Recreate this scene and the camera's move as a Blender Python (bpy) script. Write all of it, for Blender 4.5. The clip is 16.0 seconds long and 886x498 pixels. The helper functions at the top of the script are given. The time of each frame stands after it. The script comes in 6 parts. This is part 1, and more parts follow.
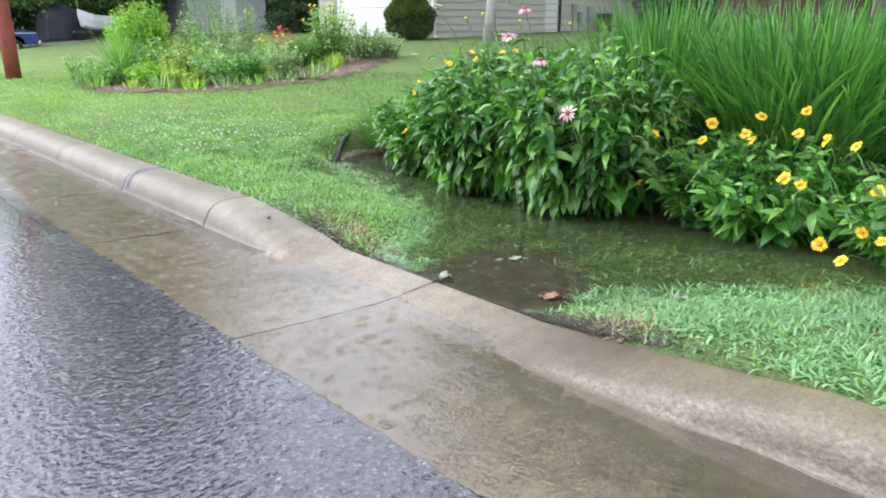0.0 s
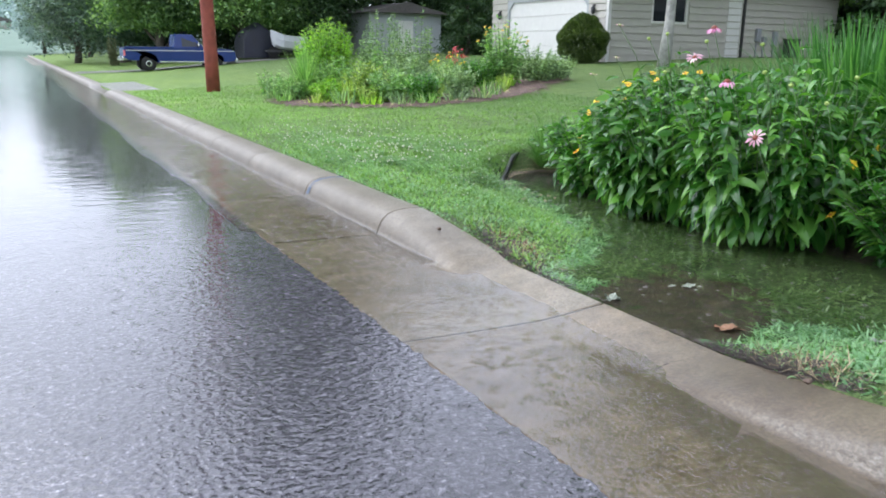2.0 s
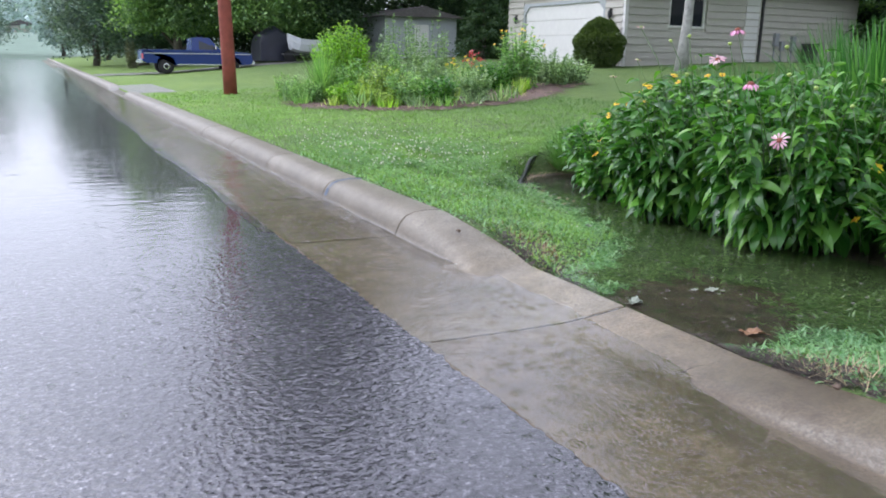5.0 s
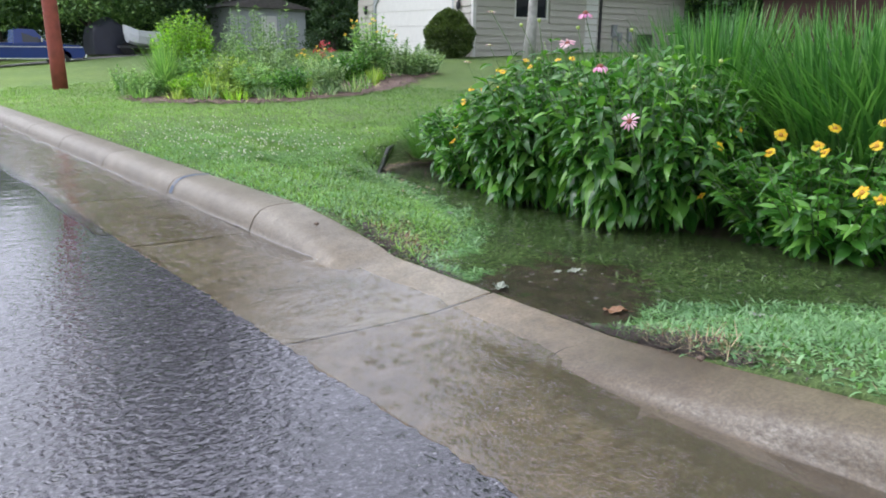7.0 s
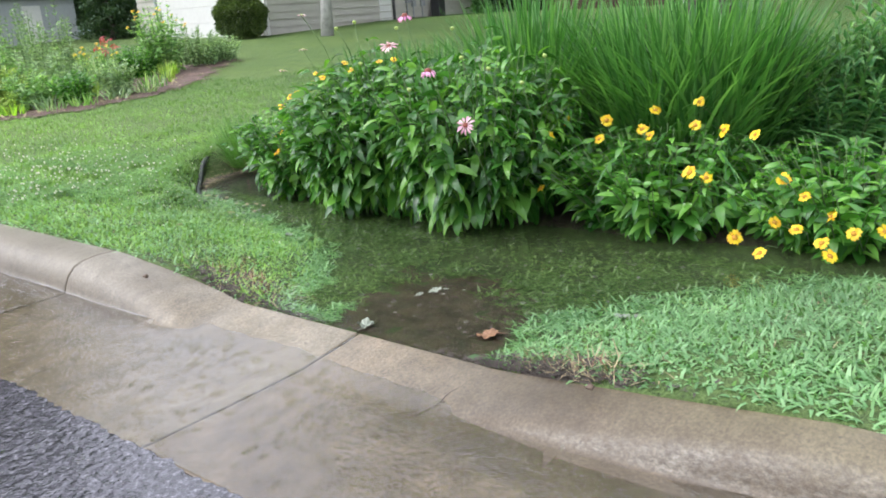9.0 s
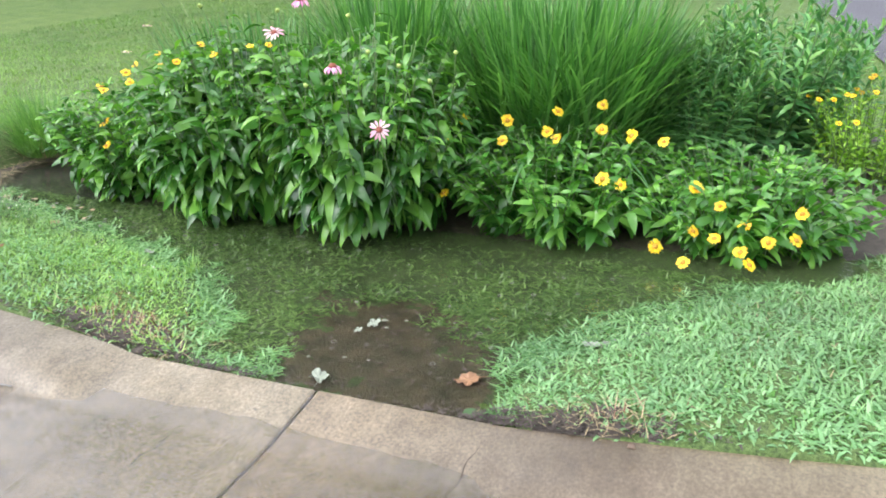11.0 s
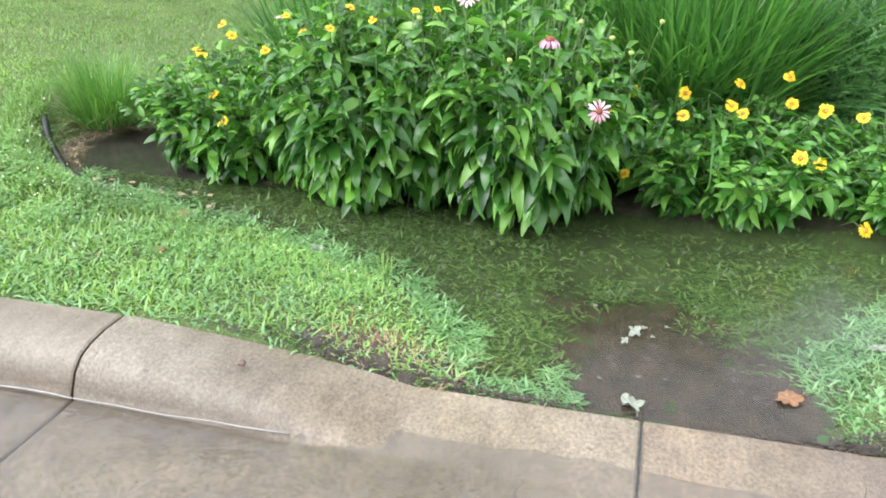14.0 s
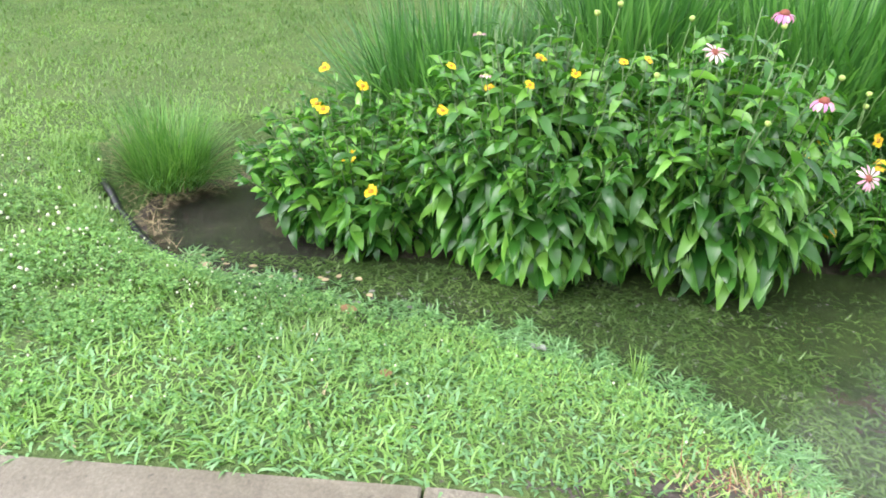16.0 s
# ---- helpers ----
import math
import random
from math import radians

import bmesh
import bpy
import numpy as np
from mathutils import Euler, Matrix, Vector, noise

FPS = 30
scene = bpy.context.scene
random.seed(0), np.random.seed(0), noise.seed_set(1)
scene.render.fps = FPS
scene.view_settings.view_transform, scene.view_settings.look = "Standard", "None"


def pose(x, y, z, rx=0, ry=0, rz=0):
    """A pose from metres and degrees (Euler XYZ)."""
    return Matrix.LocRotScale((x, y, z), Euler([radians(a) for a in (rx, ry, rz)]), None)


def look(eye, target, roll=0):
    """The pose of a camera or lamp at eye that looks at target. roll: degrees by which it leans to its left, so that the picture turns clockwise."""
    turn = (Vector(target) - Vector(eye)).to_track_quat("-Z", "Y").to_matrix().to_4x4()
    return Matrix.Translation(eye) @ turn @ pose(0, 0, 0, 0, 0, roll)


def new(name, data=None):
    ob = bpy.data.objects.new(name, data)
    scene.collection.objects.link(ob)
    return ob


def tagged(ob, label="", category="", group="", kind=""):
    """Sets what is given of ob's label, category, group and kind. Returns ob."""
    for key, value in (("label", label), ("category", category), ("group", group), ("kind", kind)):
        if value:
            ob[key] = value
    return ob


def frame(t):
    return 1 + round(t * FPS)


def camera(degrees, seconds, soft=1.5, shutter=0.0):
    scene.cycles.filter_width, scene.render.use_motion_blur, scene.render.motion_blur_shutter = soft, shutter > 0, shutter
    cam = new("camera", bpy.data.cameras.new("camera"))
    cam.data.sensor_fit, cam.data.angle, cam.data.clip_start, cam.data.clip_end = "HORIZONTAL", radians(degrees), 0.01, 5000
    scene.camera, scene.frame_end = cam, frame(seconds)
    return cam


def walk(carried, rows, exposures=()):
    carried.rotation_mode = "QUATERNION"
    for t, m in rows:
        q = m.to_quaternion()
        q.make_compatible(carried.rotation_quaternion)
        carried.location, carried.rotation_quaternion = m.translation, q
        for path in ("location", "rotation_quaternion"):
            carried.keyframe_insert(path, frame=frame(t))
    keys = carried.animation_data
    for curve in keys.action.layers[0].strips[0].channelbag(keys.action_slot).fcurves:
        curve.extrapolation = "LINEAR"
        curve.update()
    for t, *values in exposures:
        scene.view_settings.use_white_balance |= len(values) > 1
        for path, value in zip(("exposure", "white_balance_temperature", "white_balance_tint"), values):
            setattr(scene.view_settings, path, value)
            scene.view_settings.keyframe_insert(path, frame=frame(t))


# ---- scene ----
cam = camera(60.0, 16.0, 1.8)
PATH = [
    (0, (-0.057, -0.169, 1.244), (1.202, 1.285, 0.694), -0.1),
    (0.5, (-0.078, -0.151, 1.225), (1.034, 1.418, 0.676), -0.2),
    (1, (-0.12, -0.153, 1.234), (0.885, 1.496, 0.717), -0.1),
    (1.5, (-0.102, -0.13, 1.213), (0.875, 1.54, 0.708), 0.5),
    (2, (-0.118, -0.133, 1.211), (0.819, 1.563, 0.714), 0.7),
    (2.5, (-0.13, -0.128, 1.208), (0.793, 1.579, 0.723), 1.3),
    (3, (-0.137, -0.114, 1.197), (0.749, 1.609, 0.701), 1.1),
    (3.2, (-0.137, -0.105, 1.195), (0.754, 1.616, 0.698), 1.3),
    (5.3, (-0.142, -0.099, 1.192), (0.771, 1.614, 0.708), 0.8),
    (5.5, (-0.129, -0.085, 1.178), (0.792, 1.624, 0.697), 0.9),
    (6, (-0.125, -0.071, 1.168), (0.853, 1.6, 0.667), 1.9),
    (6.5, (-0.099, -0.037, 1.15), (0.977, 1.57, 0.64), 1.6),
    (7, (-0.057, 0.031, 1.142), (1.149, 1.546, 0.642), 0.6),
    (7.5, (-0.038, 0.075, 1.132), (1.332, 1.445, 0.634), 0.3),
    (8, (0.007, 0.064, 1.121), (1.441, 1.353, 0.591), 0.3),
    (8.5, (0.018, 0.112, 1.137), (1.482, 1.366, 0.604), -0.3),
    (9, (0.03, 0.332, 1.39), (1.537, 1.506, 0.796), -3.9),
    (9.5, (0.034, 0.486, 1.593), (1.609, 1.583, 1.031), -3.6),
    (10, (0.035, 0.734, 1.6), (1.659, 1.719, 0.972), -3.0),
    (10.2, (0.028, 0.867, 1.579), (1.698, 1.749, 0.92), -1.5),
    (12.3, (0.067, 2.005, 1.64), (1.871, 2.417, 0.881), -0.5),
    (12.5, (0.093, 2.111, 1.627), (1.879, 2.519, 0.826), 0.1),
    (13, (0.098, 2.371, 1.595), (1.823, 2.712, 0.642), 1.2),
    (13.5, (0.073, 2.594, 1.619), (1.842, 2.866, 0.725), 2.3),
    (14, (0.063, 2.862, 1.681), (1.832, 3.222, 0.819), 1.8),
    (14.5, (0.177, 3.179, 1.72), (1.973, 3.552, 0.924), 1.9),
    (15, (0.308, 3.511, 1.768), (2.117, 3.804, 0.966), 2.9),
    (15.5, (0.396, 3.978, 1.78), (2.225, 4.101, 0.982), 2.2),
    (16, (0.552, 4.457, 1.777), (2.353, 4.529, 0.909), 2.7),
]
EXPOSURES = [(0, 1.46, 5900, 11.5), (1, 1.22, 5760, 12), (3, 1.07, 5660, 11.5), (5.5, 0.94, 5680, 15.5), (7, 0.96, 5820, 13.5), (7.5, 1.11, 5950, 12.5), (9, 1.30, 5970, 12), (10, 1.51, 6000, 12), (12.5, 1.66, 6050, 12), (16, 1.66, 6080, 11.5)]
walk(cam, [(t, look(eye, target, roll)) for t, eye, target, roll in PATH], EXPOSURES)

# ---- world and light ----
SUN_EL, SUN_AZ = radians(50), radians(-38)
world = bpy.data.worlds.new("overcast")
scene.world = world
world.use_nodes = True
wn, wl = world.node_tree.nodes, world.node_tree.links
sky = wn.new("ShaderNodeTexSky")
sky.sky_type = "NISHITA"
sky.sun_disc = False
sky.sun_elevation, sky.sun_rotation = SUN_EL, SUN_AZ
sky.air_density, sky.dust_density, sky.ozone_density = 1.0, 5.5, 1.5
grey = wn.new("ShaderNodeHueSaturation")
grey.inputs["Saturation"].default_value = 0.42
wl.new(sky.outputs[0], grey.inputs["Color"])
cloud = wn.new("ShaderNodeMix")
cloud.data_type = "RGBA"
cloud.inputs[0].default_value = 0.5
cloud.inputs[7].default_value = (6.9, 6.8, 6.9, 1)
wl.new(grey.outputs[0], cloud.inputs[6])
wl.new(cloud.outputs[2], wn["Background"].inputs["Color"])
wn["Background"].inputs["Strength"].default_value = 0.15
sun_data = bpy.data.lights.new("sun", "SUN")
sun_data.energy, sun_data.angle, sun_data.color = 0.65, radians(70), (1.0, 0.97, 0.92)
sun = new("sun", sun_data)
sun.matrix_world = look((-15.5, 19.8, 30), (0, 0, 0))

# ---- materials ----


def material(name, rough=0.6, metal=0.0):
    m = bpy.data.materials.new(name)
    m.use_nodes = True
    b = m.node_tree.nodes["Principled BSDF"]
    b.inputs["Roughness"].default_value, b.inputs["Metallic"].default_value = rough, metal
    return m, m.node_tree, b


def node(nt, kind, **sets):
    n = nt.nodes.new("ShaderNode" + kind)
    for key, value in sets.items():
        if key in n.inputs:
            n.inputs[key].default_value = value
    return n


def noise_tex(nt, scale, detail=4.0, rough=0.55, stretch=None):
    t = node(nt, "TexNoise", Scale=scale, Detail=detail, Roughness=rough)
    co = nt.nodes.new("ShaderNodeTexCoord")
    geo = nt.nodes.new("ShaderNodeNewGeometry")
    if stretch:
        mp = nt.nodes.new("ShaderNodeMapping")
        mp.inputs["Scale"].default_value = stretch
        nt.links.new(geo.outputs["Position"], mp.inputs["Vector"])
        nt.links.new(mp.outputs[0], t.inputs["Vector"])
    else:
        nt.links.new(geo.outputs["Position"], t.inputs["Vector"])
    nt.nodes.remove(co)
    return t.outputs[0]


def ramp(nt, source, stops):
    r = nt.nodes.new("ShaderNodeValToRGB")
    e = r.color_ramp.elements
    while len(e) < len(stops):
        e.new(0.5)
    for el, (at, c) in zip(e, stops):
        el.position = at
        el.color = (*c, 1) if len(c) == 3 else (c[0], c[0], c[0], 1)
    nt.links.new(source, r.inputs[0])
    return r.outputs[0]


def mix(nt, fac, a, b, kind="MIX"):
    m = nt.nodes.new("ShaderNodeMix")
    m.data_type, m.blend_type = "RGBA", kind
    for value, slot in ((fac, 0), (a, 6), (b, 7)):
        if isinstance(value, (int, float)):
            m.inputs[slot].default_value = value
        elif isinstance(value, tuple):
            m.inputs[slot].default_value = (*value, 1)
        else:
            nt.links.new(value, m.inputs[slot])
    return m.outputs[2]


def maths(nt, op, a, b=0.0):
    m = nt.nodes.new("ShaderNodeMath")
    m.operation = op
    for value, slot in ((a, 0), (b, 1)):
        if isinstance(value, (int, float)):
            m.inputs[slot].default_value = value
        else:
            nt.links.new(value, m.inputs[slot])
    return m.outputs[0]


def bump(nt, height, strength, distance, below=None):
    b = node(nt, "Bump", Strength=strength, Distance=distance)
    nt.links.new(height, b.inputs["Height"])
    if below:
        nt.links.new(below, b.inputs["Normal"])
    return b.outputs[0]


def chance(nt):
    """A number of its own for every object and every loose piece of a mesh."""
    a = nt.nodes.new("ShaderNodeObjectInfo").outputs["Random"]
    b = nt.nodes.new("ShaderNodeNewGeometry").outputs["Random Per Island"]
    return maths(nt, "FRACT", maths(nt, "ADD", a, b))


def plain(name, colour, rough=0.5, metal=0.0, vary=0.25, scale=6.0, relief=0.0):
    m, nt, b = material(name, rough, metal)
    dark = tuple(c * (1 - vary) for c in colour)
    lite = tuple(min(1, c * (1 + vary)) for c in colour)
    coarse = noise_tex(nt, scale)
    fine = noise_tex(nt, scale * 12)
    c = ramp(nt, maths(nt, "ADD", maths(nt, "MULTIPLY", coarse, 0.65), maths(nt, "MULTIPLY", fine, 0.35)), [(0.32, dark), (0.68, lite)])
    nt.links.new(c, b.inputs["Base Color"])
    if relief:
        nt.links.new(bump(nt, fine, 0.6, relief), b.inputs["Normal"])
    return m


def along(nt, axis, a, b, lo=0.0, hi=1.0):
    """lo to hi as the place goes from a to b along an axis."""
    xyz = nt.nodes.new("ShaderNodeSeparateXYZ")
    nt.links.new(nt.nodes.new("ShaderNodeNewGeometry").outputs["Position"], xyz.inputs[0])
    r = nt.nodes.new("ShaderNodeMapRange")
    for key, value in (("From Min", a), ("From Max", b), ("To Min", lo), ("To Max", hi)):
        r.inputs[key].default_value = value
    nt.links.new(xyz.outputs["XYZ".index(axis)], r.inputs["Value"])
    return r.outputs[0]


# the lawn is yellower along the street and deeper green in the yard
YARD = [(0.0, (1.28, 1.32, 1.06)), (0.35, (1.18, 1.20, 1.0)), (1.0, (0.74, 0.80, 0.74))]


def foliage(name, dark, mid, lite, rough=0.4, through_light=0.3, patch=1.3, lawn=False):
    m, nt, b = material(name, rough)
    r = chance(nt)
    c = ramp(nt, r, [(0.0, dark), (0.55, mid), (1.0, lite)])
    n = noise_tex(nt, patch, 3)
    c = mix(nt, 1.0, c, ramp(nt, n, [(0.3, (0.72, 0.75, 0.72)), (0.7, (1.2, 1.18, 1.05))]), "MULTIPLY")
    if lawn:
        c = mix(nt, 1.0, c, ramp(nt, along(nt, "X", 3.0, 9.0), YARD), "MULTIPLY")
    nt.links.new(c, b.inputs["Base Color"])
    nt.links.new(bump(nt, noise_tex(nt, 140), 0.25, 0.002), b.inputs["Normal"])
    tr = nt.nodes.new("ShaderNodeBsdfTranslucent")
    nt.links.new(mix(nt, 1.0, c, (1.5, 1.7, 0.65), "MULTIPLY"), tr.inputs[0])
    ms = nt.nodes.new("ShaderNodeMixShader")
    ms.inputs[0].default_value = through_light
    nt.links.new(b.outputs[0], ms.inputs[1])
    nt.links.new(tr.outputs[0], ms.inputs[2])
    nt.links.new(ms.outputs[0], nt.nodes["Material Output"].inputs[0])
    return m


def rain_rings(nt, scale, waves=42.0, share=0.5):
    """Rings of ripples where raindrops have struck, as a height."""
    t = nt.nodes.new("ShaderNodeTexVoronoi")
    t.voronoi_dimensions = "2D"
    t.inputs["Scale"].default_value = scale
    nt.links.new(nt.nodes.new("ShaderNodeNewGeometry").outputs["Position"], t.inputs["Vector"])
    d = t.outputs["Distance"]
    pick = nt.nodes.new("ShaderNodeSeparateColor")
    nt.links.new(t.outputs["Color"], pick.inputs[0])
    fade = nt.nodes.new("ShaderNodeMapRange")
    fade.interpolation_type = "SMOOTHSTEP"
    fade.inputs["From Min"].default_value, fade.inputs["From Max"].default_value = 0.40, 0.06
    nt.links.new(d, fade.inputs["Value"])
    here = maths(nt, "MULTIPLY", maths(nt, "LESS_THAN", pick.outputs[0], share), pick.outputs[1])
    return maths(nt, "MULTIPLY", maths(nt, "SINE", maths(nt, "MULTIPLY", d, waves)), maths(nt, "MULTIPLY", fade.outputs[0], here))


def asphalt_material(name="wet_asphalt", flooded=True):
    m, nt, b = material(name, 0.55)
    grain = noise_tex(nt, 48, 4, 0.75)
    lumps = noise_tex(nt, 26, 3, 0.7)
    big = noise_tex(nt, 0.9, 3)
    # pale specks in the stone colour, partly in place of wet glints
    c = ramp(nt, grain, [(0.36, (0.008, 0.008, 0.01)), (0.53, (0.046, 0.041, 0.052)), (0.64, (0.12, 0.115, 0.135)), (0.73, (0.36, 0.355, 0.37))])
    c = mix(nt, 1.0, c, ramp(nt, big, [(0.3, (0.75, 0.75, 0.75)), (0.7, (1.25, 1.25, 1.25))]), "MULTIPLY")
    nt.links.new(c, b.inputs["Base Color"])
    b.inputs["Specular IOR Level"].default_value = 0.15
    nt.links.new(bump(nt, maths(nt, "ADD", grain, lumps), 0.9, 0.012), b.inputs["Normal"])
    b.inputs["Coat Weight"].default_value = 1.0 if flooded else 0.12
    b.inputs["Coat IOR"].default_value = 1.7
    b.inputs["Coat Roughness"].default_value = 0.025 if flooded else 0.3
    # thin water over the stones close by, standing water further up the street
    shallow = along(nt, "Y", 2.0, 6.5, 1.0, 0.05)
    film_n = maths(nt, "ADD", noise_tex(nt, 34, 1, 0.5), maths(nt, "MULTIPLY", noise_tex(nt, 70, 1, 0.5), 0.25))
    film_n = maths(nt, "ADD", film_n, maths(nt, "MULTIPLY", rain_rings(nt, 9, 44, 0.8), 0.17))
    broad = maths(nt, "MULTIPLY", noise_tex(nt, 2.2, 3, 0.6, (0.5, 1.3, 1.0)), 0.3)
    chop = maths(nt, "MULTIPLY", noise_tex(nt, 6, 2, 0.6, (0.6, 1.5, 1.0)), along(nt, "Y", 3.0, 9.0, 0.0, 1.0))
    swell = maths(nt, "MULTIPLY", noise_tex(nt, 2.5, 2, 0.6, (0.6, 1.5, 1.0)), along(nt, "Y", 8.0, 40.0, 0.0, 5.0))
    film_n = maths(nt, "ADD", maths(nt, "ADD", maths(nt, "MULTIPLY", film_n, shallow), chop), swell)
    nt.links.new(bump(nt, maths(nt, "ADD", film_n, broad), 1.0, 0.0045), b.inputs["Coat Normal"])
    return m


def concrete_material(name, dark, mid, lite, rough, coat, silt=None, grit=85, hard=1.0, worn=0.12):
    m, nt, b = material(name, rough)
    big = noise_tex(nt, 1.7, 5, 0.6)
    mid_n = noise_tex(nt, 9, 4, 0.6, (0.8, 1.3, 1.0))
    fine = noise_tex(nt, grit, 4, 0.75)
    v = maths(nt, "ADD", maths(nt, "MULTIPLY", big, 0.55), maths(nt, "MULTIPLY", mid_n, 0.45))
    c = ramp(nt, v, [(0.36, dark), (0.5, mid), (0.64, lite)])
    if silt:
        # silt left by the water, up to a ragged line on the kerb's face
        xyz = nt.nodes.new("ShaderNodeSeparateXYZ")
        nt.links.new(nt.nodes.new("ShaderNodeNewGeometry").outputs["Position"], xyz.inputs[0])
        level = nt.nodes.new("ShaderNodeMapRange")
        level.inputs["From Min"].default_value, level.inputs["From Max"].default_value = 0.155, 0.05
        nt.links.new(maths(nt, "ADD", xyz.outputs[2], maths(nt, "MULTIPLY", maths(nt, "SUBTRACT", noise_tex(nt, 5, 5, 0.65), 0.5), 0.12)), level.inputs["Value"])
        c = mix(nt, level.outputs[0], c, ramp(nt, v, [(0.36, silt[0]), (0.5, silt[1]), (0.64, silt[2])]))
    c = mix(nt, 1.0, c, ramp(nt, fine, [(0.36, (1 - 0.45 * hard,)), (0.5, (0.97,)), (0.66, (1 + 0.5 * hard,))]), "MULTIPLY")
    if silt:
        # silt and rust along the flow line, ragged at its edge
        flow = nt.nodes.new("ShaderNodeSeparateXYZ")
        nt.links.new(nt.nodes.new("ShaderNodeNewGeometry").outputs["Position"], flow.inputs[0])
        # dirt band widens at low y, partly in place of dark reflections
        band_widen = nt.nodes.new("ShaderNodeMapRange")
        band_widen.inputs["From Min"].default_value, band_widen.inputs["From Max"].default_value = 2.75, 1.2
        band_widen.inputs["To Max"].default_value = 0.16
        nt.links.new(flow.outputs[1], band_widen.inputs["Value"])
        ragged_x = maths(nt, "ADD", maths(nt, "ADD", flow.outputs[0], maths(nt, "MULTIPLY", band_widen.outputs[0], maths(nt, "LESS_THAN", flow.outputs[0], 1.955))), maths(nt, "MULTIPLY", maths(nt, "SUBTRACT", noise_tex(nt, 4.5, 5, 0.65, (1, 0.5, 1)), 0.5), 0.55))
        near = nt.nodes.new("ShaderNodeMapRange")
        near.inputs["From Min"].default_value, near.inputs["From Max"].default_value = 1.70, 1.93
        nt.links.new(ragged_x, near.inputs["Value"])
        clear = nt.nodes.new("ShaderNodeMapRange")
        clear.inputs["From Min"].default_value, clear.inputs["From Max"].default_value, clear.inputs["To Max"].default_value = 0.45, 1.1, 0.55
        nt.links.new(maths(nt, "ABSOLUTE", maths(nt, "SUBTRACT", maths(nt, "ADD", flow.outputs[1], maths(nt, "MULTIPLY", noise_tex(nt, 3), 0.5)), 3.1)), clear.inputs["Value"])
        past = nt.nodes.new("ShaderNodeMapRange")
        past.inputs["From Min"].default_value, past.inputs["From Max"].default_value = 2.55, 2.3
        nt.links.new(ragged_x, past.inputs["Value"])
        c = mix(nt, maths(nt, "MULTIPLY", maths(nt, "MULTIPLY", near.outputs[0], past.outputs[0]), clear.outputs[0]), c, (0.04, 0.028, 0.018))
    if silt:
        # pebbles washed bare on the kerb's steep face
        lie = nt.nodes.new("ShaderNodeSeparateXYZ")
        nt.links.new(nt.nodes.new("ShaderNodeNewGeometry").outputs["Normal"], lie.inputs[0])
        steep = nt.nodes.new("ShaderNodeMapRange")
        steep.inputs["From Min"].default_value, steep.inputs["From Max"].default_value = 0.93, 0.72
        nt.links.new(lie.outputs[2], steep.inputs["Value"])
        grit_n = noise_tex(nt, 70, 3, 0.75, (1.0, 0.6, 1.0))
        pebbles = ramp(nt, grit_n, [(0.38, (0.07, 0.06, 0.048)), (0.5, (0.18, 0.16, 0.128)), (0.68, (0.38, 0.35, 0.30))])
        c = mix(nt, maths(nt, "MULTIPLY", steep.outputs[0], ramp(nt, noise_tex(nt, 6, 3, 0.6), [(0.35, (0.3 * worn,)), (0.6, (worn,))])), c, pebbles)
        # small dark pits and stains
        c = mix(nt, ramp(nt, noise_tex(nt, 38, 2, 0.5), [(0.68, (0,)), (0.74, (0.55,))]), c, (0.05, 0.04, 0.03))
    nt.links.new(c, b.inputs["Base Color"])
    nt.links.new(bump(nt, fine, 0.6, 0.004), b.inputs["Normal"])
    b.inputs["Coat Weight"].default_value = coat
    if silt:
        wet = nt.nodes.new("ShaderNodeMapRange")
        wet.inputs["From Min"].default_value, wet.inputs["From Max"].default_value = 0.955, 0.988
        wet.inputs["To Min"].default_value, wet.inputs["To Max"].default_value = 0.08, coat
        level_of = nt.nodes.new("ShaderNodeSeparateXYZ")
        nt.links.new(nt.nodes.new("ShaderNodeNewGeometry").outputs["Normal"], level_of.inputs[0])
        nt.links.new(level_of.outputs[2], wet.inputs["Value"])
        low = nt.nodes.new("ShaderNodeMapRange")
        low.inputs["From Min"].default_value, low.inputs["From Max"].default_value = 0.10, 0.05
        low.inputs["To Min"].default_value = 0.2
        nt.links.new(xyz.outputs[2], low.inputs["Value"])
        damp = ramp(nt, noise_tex(nt, 2.6, 4, 0.6), [(0.38, (0.35,)), (0.56, (1.0,))])
        nt.links.new(maths(nt, "MULTIPLY", maths(nt, "MULTIPLY", wet.outputs[0], low.outputs[0]), damp), b.inputs["Coat Weight"])
    b.inputs["Coat IOR"].default_value = 1.8
    b.inputs["Coat Roughness"].default_value = 0.05 if silt else 0.09
    nt.links.new(bump(nt, noise_tex(nt, 34, 3, 0.75), 0.5, 0.007) if silt else bump(nt, noise_tex(nt, 42, 3, 0.75), 0.55, 0.007), b.inputs["Coat Normal"])
    return m


